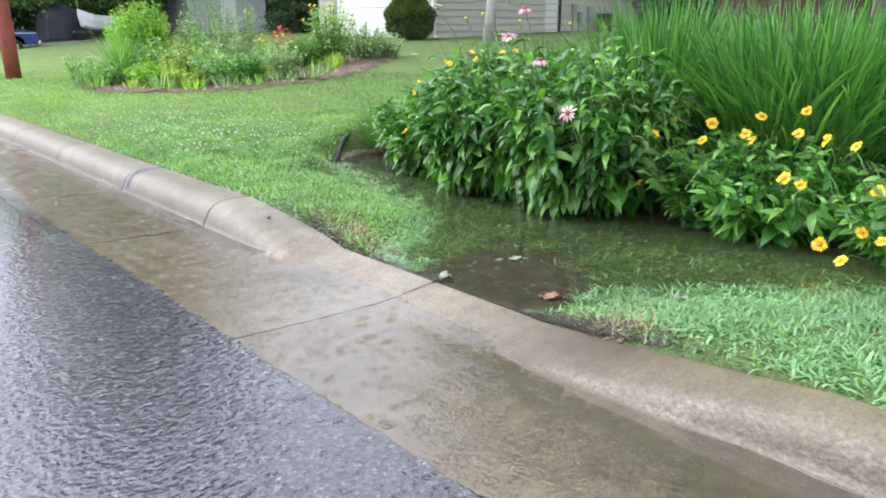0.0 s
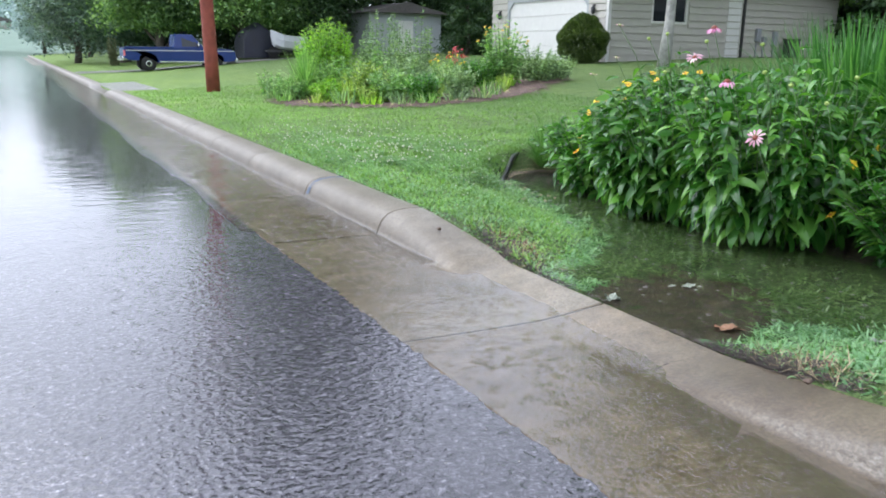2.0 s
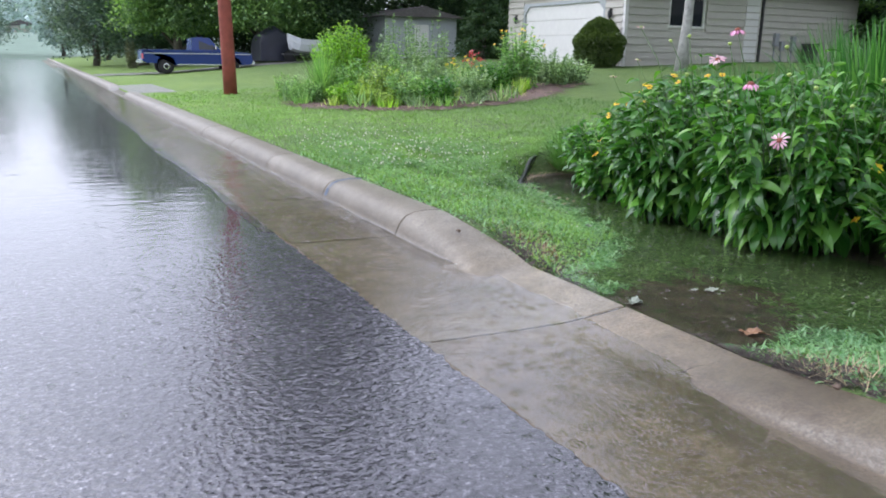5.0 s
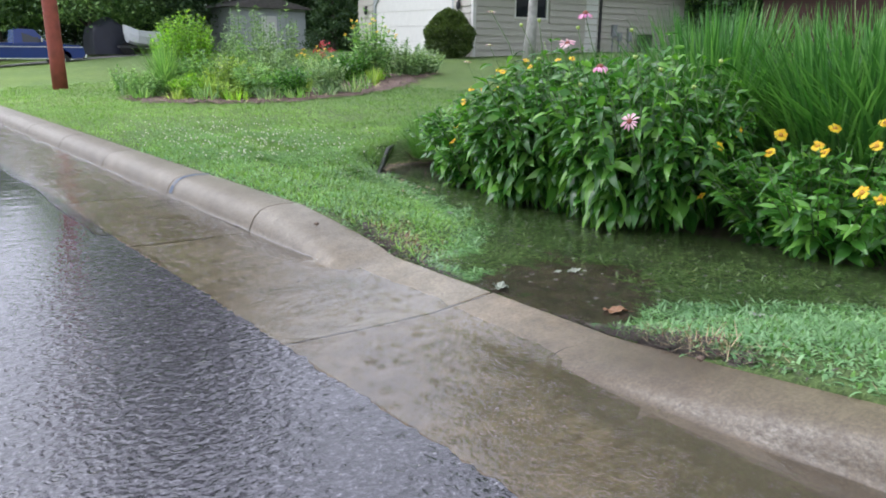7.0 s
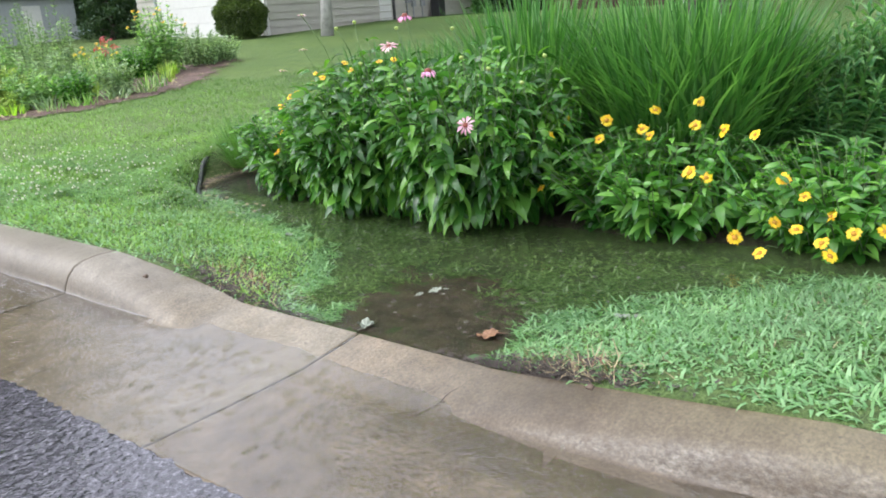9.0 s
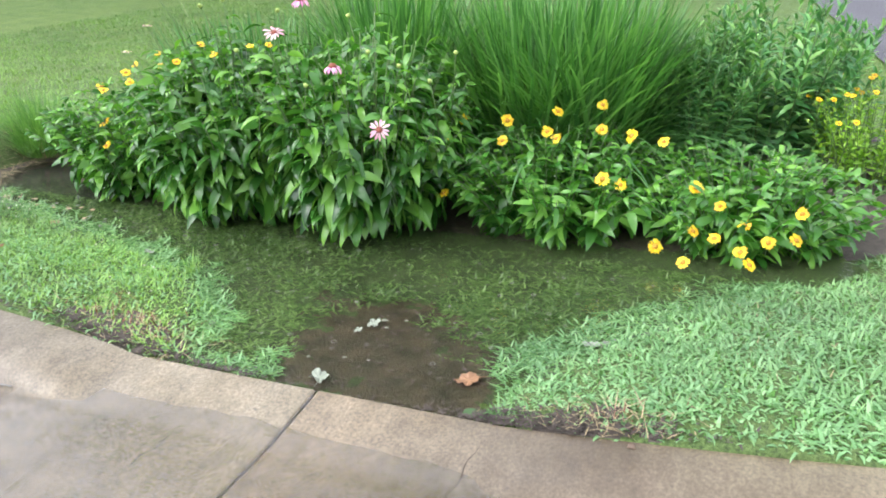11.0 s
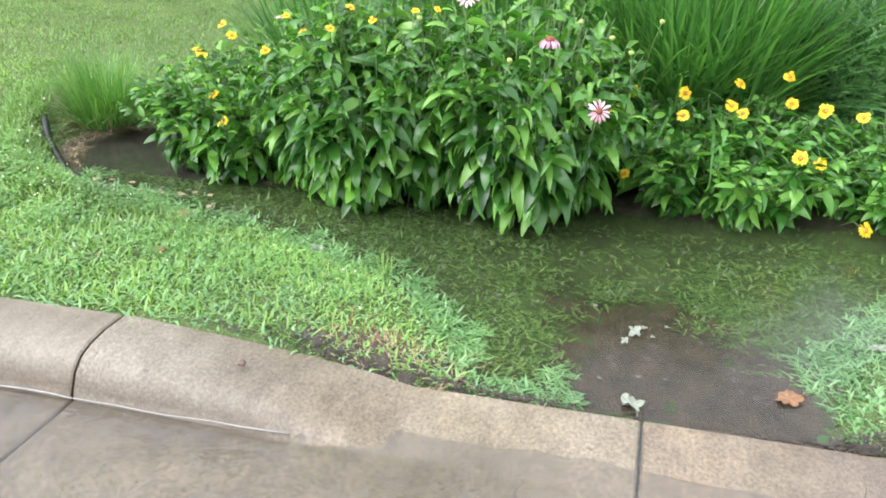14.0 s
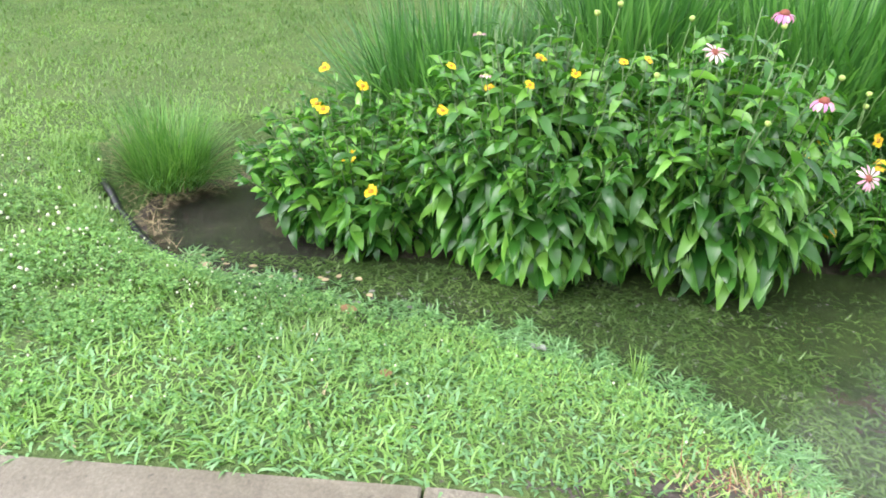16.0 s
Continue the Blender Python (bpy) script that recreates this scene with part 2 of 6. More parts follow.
def water_material(name, tint, ripple, scale, rings=0.25, chop=None):
    m, nt, b = material(name, 0.04)
    b.inputs["Base Color"].default_value = (*tint, 1)
    b.inputs["Transmission Weight"].default_value = 1.0
    b.inputs["IOR"].default_value = 1.33
    n = maths(nt, "ADD", noise_tex(nt, scale, 2, 0.5), maths(nt, "MULTIPLY", noise_tex(nt, scale * 2.6, 1, 0.5), 0.35))
    n = maths(nt, "ADD", n, maths(nt, "MULTIPLY", rain_rings(nt, 9, 38, 0.75), rings))
    n = maths(nt, "ADD", n, maths(nt, "MULTIPLY", rain_rings(nt, 14.3, 34, 0.6), rings * 0.7))
    n = maths(nt, "MULTIPLY", n, along(nt, "Y", 4.5, 10.0, 1.0, 0.12))
    if chop:
        n = maths(nt, "ADD", n, maths(nt, "MULTIPLY", noise_tex(nt, 6.5, 2, 0.6, (0.7, 1.4, 1.0)), along(nt, "Y", 3.2, 8.0, 0.0, chop)))
    nt.links.new(bump(nt, n, ripple, 0.01), b.inputs["Normal"])
    return m


def ground_material():
    m, nt, b = material("turf", 0.8)
    big, mid_n, fine = noise_tex(nt, 0.35, 4), noise_tex(nt, 3.0, 4), noise_tex(nt, 60, 3, 0.7)
    c = ramp(nt, fine, [(0.3, (0.032, 0.062, 0.008)), (0.5, (0.092, 0.16, 0.022)), (0.72, (0.19, 0.28, 0.05))])
    c = mix(nt, ramp(nt, mid_n, [(0.42, (0,)), (0.72, (0.55,))]), c, (0.20, 0.26, 0.065))
    c = mix(nt, 1.0, c, ramp(nt, big, [(0.3, (0.82, 0.9, 0.85)), (0.7, (1.15, 1.1, 1.0))]), "MULTIPLY")
    c = mix(nt, 1.0, c, ramp(nt, along(nt, "X", 3.0, 9.0), YARD), "MULTIPLY")
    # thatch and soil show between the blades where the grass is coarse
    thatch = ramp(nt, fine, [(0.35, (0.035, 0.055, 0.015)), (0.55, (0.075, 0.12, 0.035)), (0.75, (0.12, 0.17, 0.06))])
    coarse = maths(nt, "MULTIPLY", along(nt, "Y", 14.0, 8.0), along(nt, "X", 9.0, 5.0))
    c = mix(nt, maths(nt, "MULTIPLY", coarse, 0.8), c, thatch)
    nt.links.new(c, b.inputs["Base Color"])
    nt.links.new(bump(nt, fine, 0.9, 0.03), b.inputs["Normal"])
    return m


ASPHALT = asphalt_material()
DRY_ASPHALT = asphalt_material("damp_asphalt", False)
KERB = concrete_material("kerb_concrete", (0.235, 0.204, 0.149), (0.323, 0.286, 0.214), (0.40, 0.361, 0.279), 0.45, 0.45, ((0.085, 0.064, 0.034), (0.138, 0.108, 0.061), (0.20, 0.162, 0.10)), 75, 0.55)
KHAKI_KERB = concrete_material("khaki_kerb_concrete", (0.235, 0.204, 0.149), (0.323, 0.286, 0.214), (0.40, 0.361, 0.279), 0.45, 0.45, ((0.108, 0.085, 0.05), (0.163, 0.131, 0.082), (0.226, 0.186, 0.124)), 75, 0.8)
# near lengths: kerb top colours darker and more khaki than the rest
NEAR_KERB = concrete_material("near_kerb_concrete", (0.205, 0.172, 0.095), (0.28, 0.238, 0.14), (0.355, 0.308, 0.195), 0.45, 0.45, ((0.094, 0.068, 0.039), (0.148, 0.112, 0.067), (0.214, 0.166, 0.106)), 75, 0.8, 0.45)
DRIVE = concrete_material("drive_concrete", (0.26, 0.25, 0.23), (0.34, 0.33, 0.305), (0.42, 0.41, 0.385), 0.45, 0.6)
POOL = water_material("pool_water", (0.76, 0.78, 0.66), 0.16, 30, 0.3)
POOL.node_tree.nodes["Principled BSDF"].inputs["Roughness"].default_value = 0.10
FILM = water_material("gutter_water", (0.97, 0.93, 0.83), 0.27, 38, 0.62, 5.5)
FILM.node_tree.nodes["Principled BSDF"].inputs["IOR"].default_value = 1.7
TURF = ground_material()


def silt_material():
    """Green slime on mud, bare and grey-brown at the tip of the bed."""
    m, nt, b = material("pool_silt", 0.6)
    coarse, fine = noise_tex(nt, 5), noise_tex(nt, 60)
    v = maths(nt, "ADD", maths(nt, "MULTIPLY", coarse, 0.65), maths(nt, "MULTIPLY", fine, 0.35))
    green = ramp(nt, v, [(0.32, (0.03, 0.044, 0.016)), (0.68, (0.076, 0.114, 0.036))])
    bare = ramp(nt, v, [(0.32, (0.014, 0.013, 0.011)), (0.68, (0.05, 0.045, 0.038))])
    c = mix(nt, ramp(nt, maths(nt, "ADD", along(nt, "Y", 4.6, 5.6), maths(nt, "MULTIPLY", maths(nt, "SUBTRACT", coarse, 0.5), 0.8)), [(0.35, (0,)), (0.65, (1,))]), green, bare)
    nt.links.new(c, b.inputs["Base Color"])
    nt.links.new(bump(nt, fine, 0.6, 0.01), b.inputs["Normal"])
    return m


SILT = silt_material()
CLOVER = foliage("clover_leaf", (0.07, 0.17, 0.035), (0.14, 0.29, 0.075), (0.25, 0.43, 0.14), 0.4, 0.25)
MUD = plain("wet_mud", (0.054, 0.039, 0.025), 0.35, vary=0.7, scale=8, relief=0.012)
RED_MULCH = plain("red_bark_mulch", (0.16, 0.105, 0.085), 0.8, vary=0.65, scale=9, relief=0.06)
MULCH = plain("bark_mulch", (0.076, 0.061, 0.049), 0.7, vary=0.6, scale=24, relief=0.02)
BLADE = foliage("grass_blade", (0.118, 0.205, 0.064), (0.157, 0.262, 0.084), (0.222, 0.335, 0.135), 0.55, 0.3, lawn=True)
TUFT_BLADE = foliage("tuft_blade", (0.06, 0.16, 0.035), (0.12, 0.27, 0.06), (0.24, 0.41, 0.12), 0.42, 0.3)
MINT_BLADE = foliage("mint_grass_blade", (0.11, 0.225, 0.085), (0.16, 0.30, 0.125), (0.235, 0.385, 0.19), 0.5, 0.3)
DROWNED = foliage("drowned_grass_blade", (0.05, 0.095, 0.028), (0.105, 0.18, 0.058), (0.18, 0.27, 0.105), 0.35, 0.2)
EDGE_BLADE = foliage("wide_grass_blade", (0.135, 0.275, 0.12), (0.195, 0.36, 0.17), (0.29, 0.47, 0.25), 0.42, 0.3)
REED = foliage("ornamental_grass_blade", (0.036, 0.118, 0.030), (0.079, 0.208, 0.053), (0.162, 0.328, 0.108), 0.4, 0.32)
CONE_LEAF = foliage("coneflower_leaf", (0.02, 0.082, 0.013), (0.064, 0.195, 0.028), (0.18, 0.38, 0.062), 0.24, 0.25)
SUN_LEAF = foliage("sunflower_leaf", (0.03, 0.115, 0.018), (0.085, 0.245, 0.036), (0.19, 0.40, 0.07), 0.27, 0.25)
DARK_LEAF = foliage("goldenrod_leaf", (0.045, 0.15, 0.05), (0.10, 0.265, 0.085), (0.25, 0.45, 0.14), 0.38, 0.25)
BED_LEAF = foliage("bed_leaf", (0.11, 0.22, 0.07), (0.22, 0.40, 0.13), (0.42, 0.58, 0.26), 0.45, 0.3)
YELLOW_LEAF = foliage("yellow_green_leaf", (0.15, 0.24, 0.04), (0.30, 0.42, 0.08), (0.50, 0.60, 0.18), 0.45, 0.3)
PALE_STRAP = foliage("pale_strap_leaf", (0.12, 0.22, 0.09), (0.30, 0.42, 0.20), (0.60, 0.66, 0.42), 0.45, 0.25)
LIME_LEAF = foliage("lime_leaf", (0.12, 0.26, 0.02), (0.24, 0.44, 0.04), (0.38, 0.56, 0.08), 0.45, 0.35)
GREY_LEAF = foliage("grey_green_leaf", (0.12, 0.20, 0.10), (0.24, 0.36, 0.18), (0.40, 0.52, 0.30), 0.5, 0.25)
TREE_LEAF = foliage("tree_leaf", (0.07, 0.14, 0.055), (0.15, 0.26, 0.10), (0.30, 0.44, 0.17), 0.5, 0.35, 0.35)
NEEDLE = foliage("needle_leaf", (0.02, 0.055, 0.022), (0.045, 0.095, 0.035), (0.09, 0.15, 0.05), 0.6, 0.15, 0.9)
BOX_LEAF = foliage("clipped_shrub_leaf", (0.04, 0.07, 0.015), (0.075, 0.12, 0.025), (0.14, 0.19, 0.05), 0.55, 0.2)
# needles and street leaves paled and blued for haze along the road
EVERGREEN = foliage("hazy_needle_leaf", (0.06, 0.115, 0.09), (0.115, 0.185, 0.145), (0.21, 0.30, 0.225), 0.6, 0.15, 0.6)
HAZED_STREET_LEAF = foliage("hazed_street_leaf", (0.06, 0.10, 0.095), (0.125, 0.185, 0.17), (0.24, 0.315, 0.285), 0.6, 0.2, 0.5)
# pale blue-grey of distance haze put into the leaf and grass colours
HAZE_LEAF = foliage("hazed_far_leaf", (0.31, 0.40, 0.44), (0.38, 0.48, 0.53), (0.46, 0.56, 0.61), 0.8, 0.1, 0.2)
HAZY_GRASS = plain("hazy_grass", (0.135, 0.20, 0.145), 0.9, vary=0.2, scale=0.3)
STEM = plain("green_stem", (0.10, 0.17, 0.05), 0.5)
BARK = plain("bark", (0.10, 0.085, 0.07), 0.85, vary=0.45, scale=9, relief=0.03)
PALE_BARK = plain("pale_bark", (0.36, 0.35, 0.33), 0.8, vary=0.35, scale=7, relief=0.01)
PINK = foliage("pink_petal", (0.52, 0.15, 0.42), (0.68, 0.27, 0.57), (0.80, 0.44, 0.70), 0.5, 0.25)
PALE_PINK = foliage("pale_pink_petal", (0.60, 0.28, 0.42), (0.70, 0.40, 0.54), (0.80, 0.58, 0.66), 0.5, 0.25)
YELLOW = foliage("yellow_petal", (0.80, 0.42, 0.002), (0.84, 0.57, 0.004), (0.86, 0.66, 0.012), 0.5, 0.25)
RED = foliage("red_petal", (0.50, 0.03, 0.07), (0.62, 0.06, 0.12), (0.78, 0.22, 0.28), 0.5, 0.25)
WHITE_PETAL = plain("white_petal", (0.60, 0.60, 0.44), 0.6)
CONE = plain("rusty_cone", (0.19, 0.045, 0.02), 0.6, vary=0.5, scale=160)
DISC = plain("ochre_disc", (0.42, 0.20, 0.008), 0.6, vary=0.4, scale=160)
BUD = plain("green_bud", (0.32, 0.42, 0.10), 0.6, vary=0.3, scale=160)
DRY_LEAF = plain("dry_leaf", (0.30, 0.165, 0.08), 0.6, scale=40)
NUT = plain("nut_brown", (0.10, 0.068, 0.045), 0.7, scale=80)
PALE_LEAF = plain("pale_leaf", (0.17, 0.185, 0.135), 0.5, scale=40)
RUSTY = plain("rusty_stem", (0.20, 0.085, 0.045), 0.7, scale=40)
BLUE_MARK = plain("faded_blue_paint", (0.09, 0.12, 0.17), 0.6, vary=0.4, scale=30)
CRUMPLED = plain("pale_crumpled_leaf", (0.20, 0.225, 0.17), 0.6, vary=0.3, scale=60)
ORANGE_LEAF = plain("orange_leaf", (0.20, 0.105, 0.05), 0.6, vary=0.35, scale=50)
STRAW_LEAF = foliage("dry_bush_leaf", (0.12, 0.12, 0.08), (0.22, 0.22, 0.15), (0.34, 0.33, 0.24), 0.6, 0.2)
SEED = plain("seed_head", (0.20, 0.27, 0.10), 0.7, scale=60)
STRAW = plain("straw", (0.36, 0.29, 0.16), 0.7, scale=40)
EDGING = plain("black_edging_plastic", (0.02, 0.02, 0.022), 0.4, scale=30)
POLE_WOOD = plain("red_brown_pole", (0.23, 0.055, 0.035), 0.75, vary=0.3, scale=5, relief=0.006)
SIDING = plain("cream_siding", (0.43, 0.41, 0.355), 0.5, vary=0.06, scale=3)
TRIM = plain("white_trim", (0.66, 0.65, 0.62), 0.5, vary=0.05)
DOOR_WHITE = plain("garage_door_white", (0.66, 0.645, 0.615), 0.45, vary=0.05)
SHINGLE = plain("roof_shingle", (0.10, 0.09, 0.085), 0.85, vary=0.3, scale=8, relief=0.01)
GREY_WALL = plain("grey_siding", (0.36, 0.38, 0.39), 0.6, vary=0.08)
PINK_GREY = plain("pinkish_grey_siding", (0.40, 0.37, 0.355), 0.6, vary=0.08)
BRICK_RED = plain("dark_red_boards", (0.05, 0.015, 0.012), 0.7, vary=0.3)
SHADE_NAVY = plain("navy_tree_shade", (0.008, 0.010, 0.02), 0.6, vary=0.3, scale=3)
BLUE = plain("blue_car_paint", (0.007, 0.028, 0.16), 0.2, vary=0.08)
WHITE_PAINT = plain("white_paint", (0.50, 0.51, 0.53), 0.35, vary=0.06)
RUBBER = plain("rubber", (0.018, 0.018, 0.018), 0.8)
CHROME = plain("chrome", (0.62, 0.63, 0.65), 0.22, metal=1.0, vary=0.05)
DARK = plain("dark_metal", (0.03, 0.03, 0.032), 0.5)
LAMP_GREY = plain("grey_box", (0.28, 0.29, 0.30), 0.5)


def glass_material():
    m, nt, b = material("window_glass", 0.05)
    b.inputs["Base Color"].default_value = (0.02, 0.025, 0.03, 1)
    return m


GLASS = glass_material()
# pale paint of splashes and rings, also used for the waterline glint
DROP = plain("froth", (0.24, 0.23, 0.21), 0.1, vary=0.1, scale=60)

# ---- mesh helpers ----
rng = np.random.default_rng(7)


def mesh_of(name, v, f, mat, smooth=True):
    """A mesh from arrays of corners and of faces with equally many corners."""
    v, f = np.asarray(v, np.float32), np.asarray(f, np.int32)
    me = bpy.data.meshes.new(name)
    me.vertices.add(len(v))
    me.vertices.foreach_set("co", v.ravel())
    me.loops.add(f.size)
    me.loops.foreach_set("vertex_index", f.ravel())
    me.polygons.add(len(f))
    me.polygons.foreach_set("loop_start", np.arange(0, f.size, f.shape[1], dtype=np.int32))
    me.polygons.foreach_set("use_smooth", np.full(len(f), smooth))
    me.update(calc_edges=True)
    me.validate()
    me.materials.append(mat)
    return me


def mesh_from(name, bm, mat, smooth=False):
    me = bpy.data.meshes.new(name)
    bm.normal_update()
    bm.to_mesh(me)
    bm.free()
    for m in mat if isinstance(mat, (list, tuple)) else [mat]:
        me.materials.append(m)
    if smooth:
        me.polygons.foreach_set("use_smooth", np.full(len(me.polygons), True))
    return me


def thing(name, at, label, category, group="", kind=""):
    """An Empty at the base of a thing, which carries its parts."""
    ob = new(name)
    ob.location = at
    ob.empty_display_size = 0.1
    return tagged(ob, label, category, group, kind)


def hang(ob, parent):
    """Makes ob a part of parent, leaving it where it is."""
    ob.parent = parent
    top = parent if parent.parent is None else parent.parent
    if parent.parent is None:
        ob.matrix_parent_inverse = parent.matrix_basis.inverted()
    else:
        ob.matrix_parent_inverse = (top.matrix_basis @ parent.matrix_parent_inverse @ parent.matrix_basis).inverted()
    return ob


def part(name, data, mat, parent, label="", smooth=False):
    if isinstance(data, bmesh.types.BMesh):
        data = mesh_from(name, data, mat, smooth)
    ob = hang(new(name, data), parent)
    return tagged(ob, label)


def single(name, data, mat, label, category, group="", kind="", smooth=False):
    if isinstance(data, bmesh.types.BMesh):
        data = mesh_from(name, data, mat, smooth)
    return tagged(new(name, data), label, category, group, kind)


def box(bm, lo, hi, bevel=0.0, turn=None):
    """A box from corner to corner, with rounded edges."""
    lo, hi = Vector(lo), Vector(hi)
    geo = bmesh.ops.create_cube(bm, size=1.0)
    vs = geo["verts"]
    for v in vs:
        v.co = Vector([(lo[i] + hi[i]) / 2 + v.co[i] * (hi[i] - lo[i]) for i in range(3)])
        if turn:
            v.co = turn @ v.co
    if bevel:
        es = list({e for v in vs for e in v.link_edges})
        bmesh.ops.bevel(bm, geom=es, offset=bevel, segments=2, affect="EDGES", profile=0.5)
    return bm


def boxes(*items, bevel=0.0):
    bm = bmesh.new()
    for lo, hi in items:
        box(bm, lo, hi, bevel)
    return bm


def tube(bm, points, radii, sides=8):
    """A tapered tube along points."""
    rings = []
    pts = [Vector(p) for p in points]
    for i, (p, r) in enumerate(zip(pts, radii)):
        d = (pts[min(i + 1, len(pts) - 1)] - pts[max(i - 1, 0)]).normalized()
        a = d.orthogonal().normalized() if abs(d.z) < 0.9 else Vector((1, 0, 0)) - d * d.x
        a.normalize()
        b = d.cross(a)
        rings.append([bm.verts.new(p + r * (math.cos(2 * math.pi * k / sides) * a + math.sin(2 * math.pi * k / sides) * b)) for k in range(sides)])
    for r0, r1 in zip(rings, rings[1:]):
        for k in range(sides):
            bm.faces.new((r0[k], r0[(k + 1) % sides], r1[(k + 1) % sides], r1[k]))
    bm.faces.new(rings[0][::-1])
    bm.faces.new(rings[-1])
    return bm


def lathe(bm, centre, profile, axis="z", sides=20):
    """A turned form: profile rows are (radius, height along the axis)."""
    c = Vector(centre)
    ax = {"x": Vector((1, 0, 0)), "y": Vector((0, 1, 0)), "z": Vector((0, 0, 1))}[axis]
    u = ax.orthogonal().normalized()
    w = ax.cross(u)
    rings = [[bm.verts.new(c + ax * h + r * (math.cos(2 * math.pi * k / sides) * u + math.sin(2 * math.pi * k / sides) * w)) for k in range(sides)] for r, h in profile]
    for r0, r1 in zip(rings, rings[1:]):
        for k in range(sides):
            bm.faces.new((r0[k], r0[(k + 1) % sides], r1[(k + 1) % sides], r1[k]))
    bm.faces.new(rings[0][::-1])
    bm.faces.new(rings[-1])
    return bm


def turns(az, el, roll):
    """Rotation matrices for things that lie along +x: turned to az, raised by el, rolled."""
    az, el, roll = np.broadcast_arrays(np.asarray(az, float), np.asarray(el, float), np.asarray(roll, float))
    ca, sa, ce, se, cr, sr = np.cos(az), np.sin(az), np.cos(el), np.sin(el), np.cos(roll), np.sin(roll)
    one, nil = np.ones_like(ca), np.zeros_like(ca)
    rz = np.stack([ca, -sa, nil, sa, ca, nil, nil, nil, one], -1).reshape(-1, 3, 3)
    ry = np.stack([ce, nil, -se, nil, one, nil, se, nil, ce], -1).reshape(-1, 3, 3)
    rx = np.stack([one, nil, nil, nil, cr, -sr, nil, sr, cr], -1).reshape(-1, 3, 3)
    return rz @ ry @ rx


def strewn(v, f, places, rot, size):
    """Copies of one small form, joined into arrays."""
    v, f = np.asarray(v, float), np.asarray(f)
    size = np.asarray(size, float)
    size = size[:, None] * np.ones(3) if size.ndim == 1 else size
    out = np.einsum("nij,nkj->nki", rot, v[None] * size[:, None, :]) + np.asarray(places)[:, None, :]
    faces = f[None] + (np.arange(len(out)) * len(v))[:, None, None]
    return out.reshape(-1, 3), faces.reshape(-1, f.shape[1])


def leaf_form(width=0.36, droop=0.9, fold=0.25, rows=6, tip=1.0, belly=0.38):
    """A pointed leaf one long on +x, folded along its rib and bent down towards its tip."""
    v, f = [], []
    x = z = 0.0
    for i in range(rows + 1):
        s = i / rows
        w = width / 2 * (math.sin(math.pi * min(1, s ** (math.log(0.5) / math.log(belly))))) ** 0.85 if 0 < s < 1 else 0.004
        a = 0.25 - droop * s ** 1.2
        if i:
            x += math.cos(a) / rows
            z += math.sin(a) / rows
        nx, nz = -math.sin(a), math.cos(a)
        for side in (-1, 0, 1):
            up = fold * w * abs(side)
            v.append((x + nx * up, side * w, z + nz * up))
    for i in range(rows):
        for k in (0, 1):
            a = i * 3 + k
            f.append((a, a + 1, a + 4, a + 3))
    return np.array(v), np.array(f)


def blades(base, length, width, az, lean, bend, rows=3, point=1.8):
    """Grass blades as bent, pointed strips."""
    n = len(base)
    s = np.linspace(0, 1, rows + 1)
    ang = lean[:, None] + bend[:, None] * s[None]
    dx, dz = np.sin(ang), np.cos(ang)
    step = (length / rows)[:, None]
    rx = np.concatenate([np.zeros((n, 1)), np.cumsum(dx[:, 1:] * step, 1)], 1)
    rz = np.concatenate([np.zeros((n, 1)), np.cumsum(dz[:, 1:] * step, 1)], 1)
    taper = np.array([1 - 0.92 * t ** point for t in s])[None] * width[:, None] / 2
    ca, sa = np.cos(az)[:, None], np.sin(az)[:, None]
    cx, cy, cz = base[:, :1] + ca * rx, base[:, 1:2] + sa * rx, base[:, 2:] + rz
    left = np.stack([cx - sa * taper, cy + ca * taper, cz], -1)
    right = np.stack([cx + sa * taper, cy - ca * taper, cz], -1)
    v = np.stack([left, right], 2).reshape(-1, 3)
    k = np.arange(rows)[None] * 2 + np.arange(n)[:, None] * 2 * (rows + 1)
    f = np.stack([k, k + 1, k + 3, k + 2], -1).reshape(-1, 4)
    return v, f


def ball_form(rows=3, sides=6):
    """A low ball of radius one, of four-sided faces."""
    v, f = [], []
    for i in range(rows + 1):
        a = math.pi * (0.04 + 0.92 * i / rows)
        v += [(math.sin(a) * math.cos(2 * math.pi * k / sides), math.sin(a) * math.sin(2 * math.pi * k / sides), math.cos(a)) for k in range(sides)]
    for i in range(rows):
        for k in range(sides):
            f.append((i * sides + k, (i + 1) * sides + k, (i + 1) * sides + (k + 1) % sides, i * sides + (k + 1) % sides))
    return np.array(v), np.array(f)


# ---- ground ----
WATER = 0.032
SHORE = np.array([(2.26, 3.25), (2.55, 3.40), (2.95, 3.62), (3.2, 4.15), (3.4, 4.75), (3.58, 5.4), (3.66, 5.75), (3.90, 6.08), (4.25, 6.3), (4.6, 6.3), (5.2, 5.8), (5.4, 3.0), (5.2, 0.6),
                  (4.2, 0.35), (3.85, 0.85), (3.35, 1.3), (2.85, 1.72), (2.5, 1.9), (2.26, 1.95)])


def smooth(a, b, x):
    t = np.clip((x - a) / (b - a), 0, 1)
    return t * t * (3 - 2 * t)


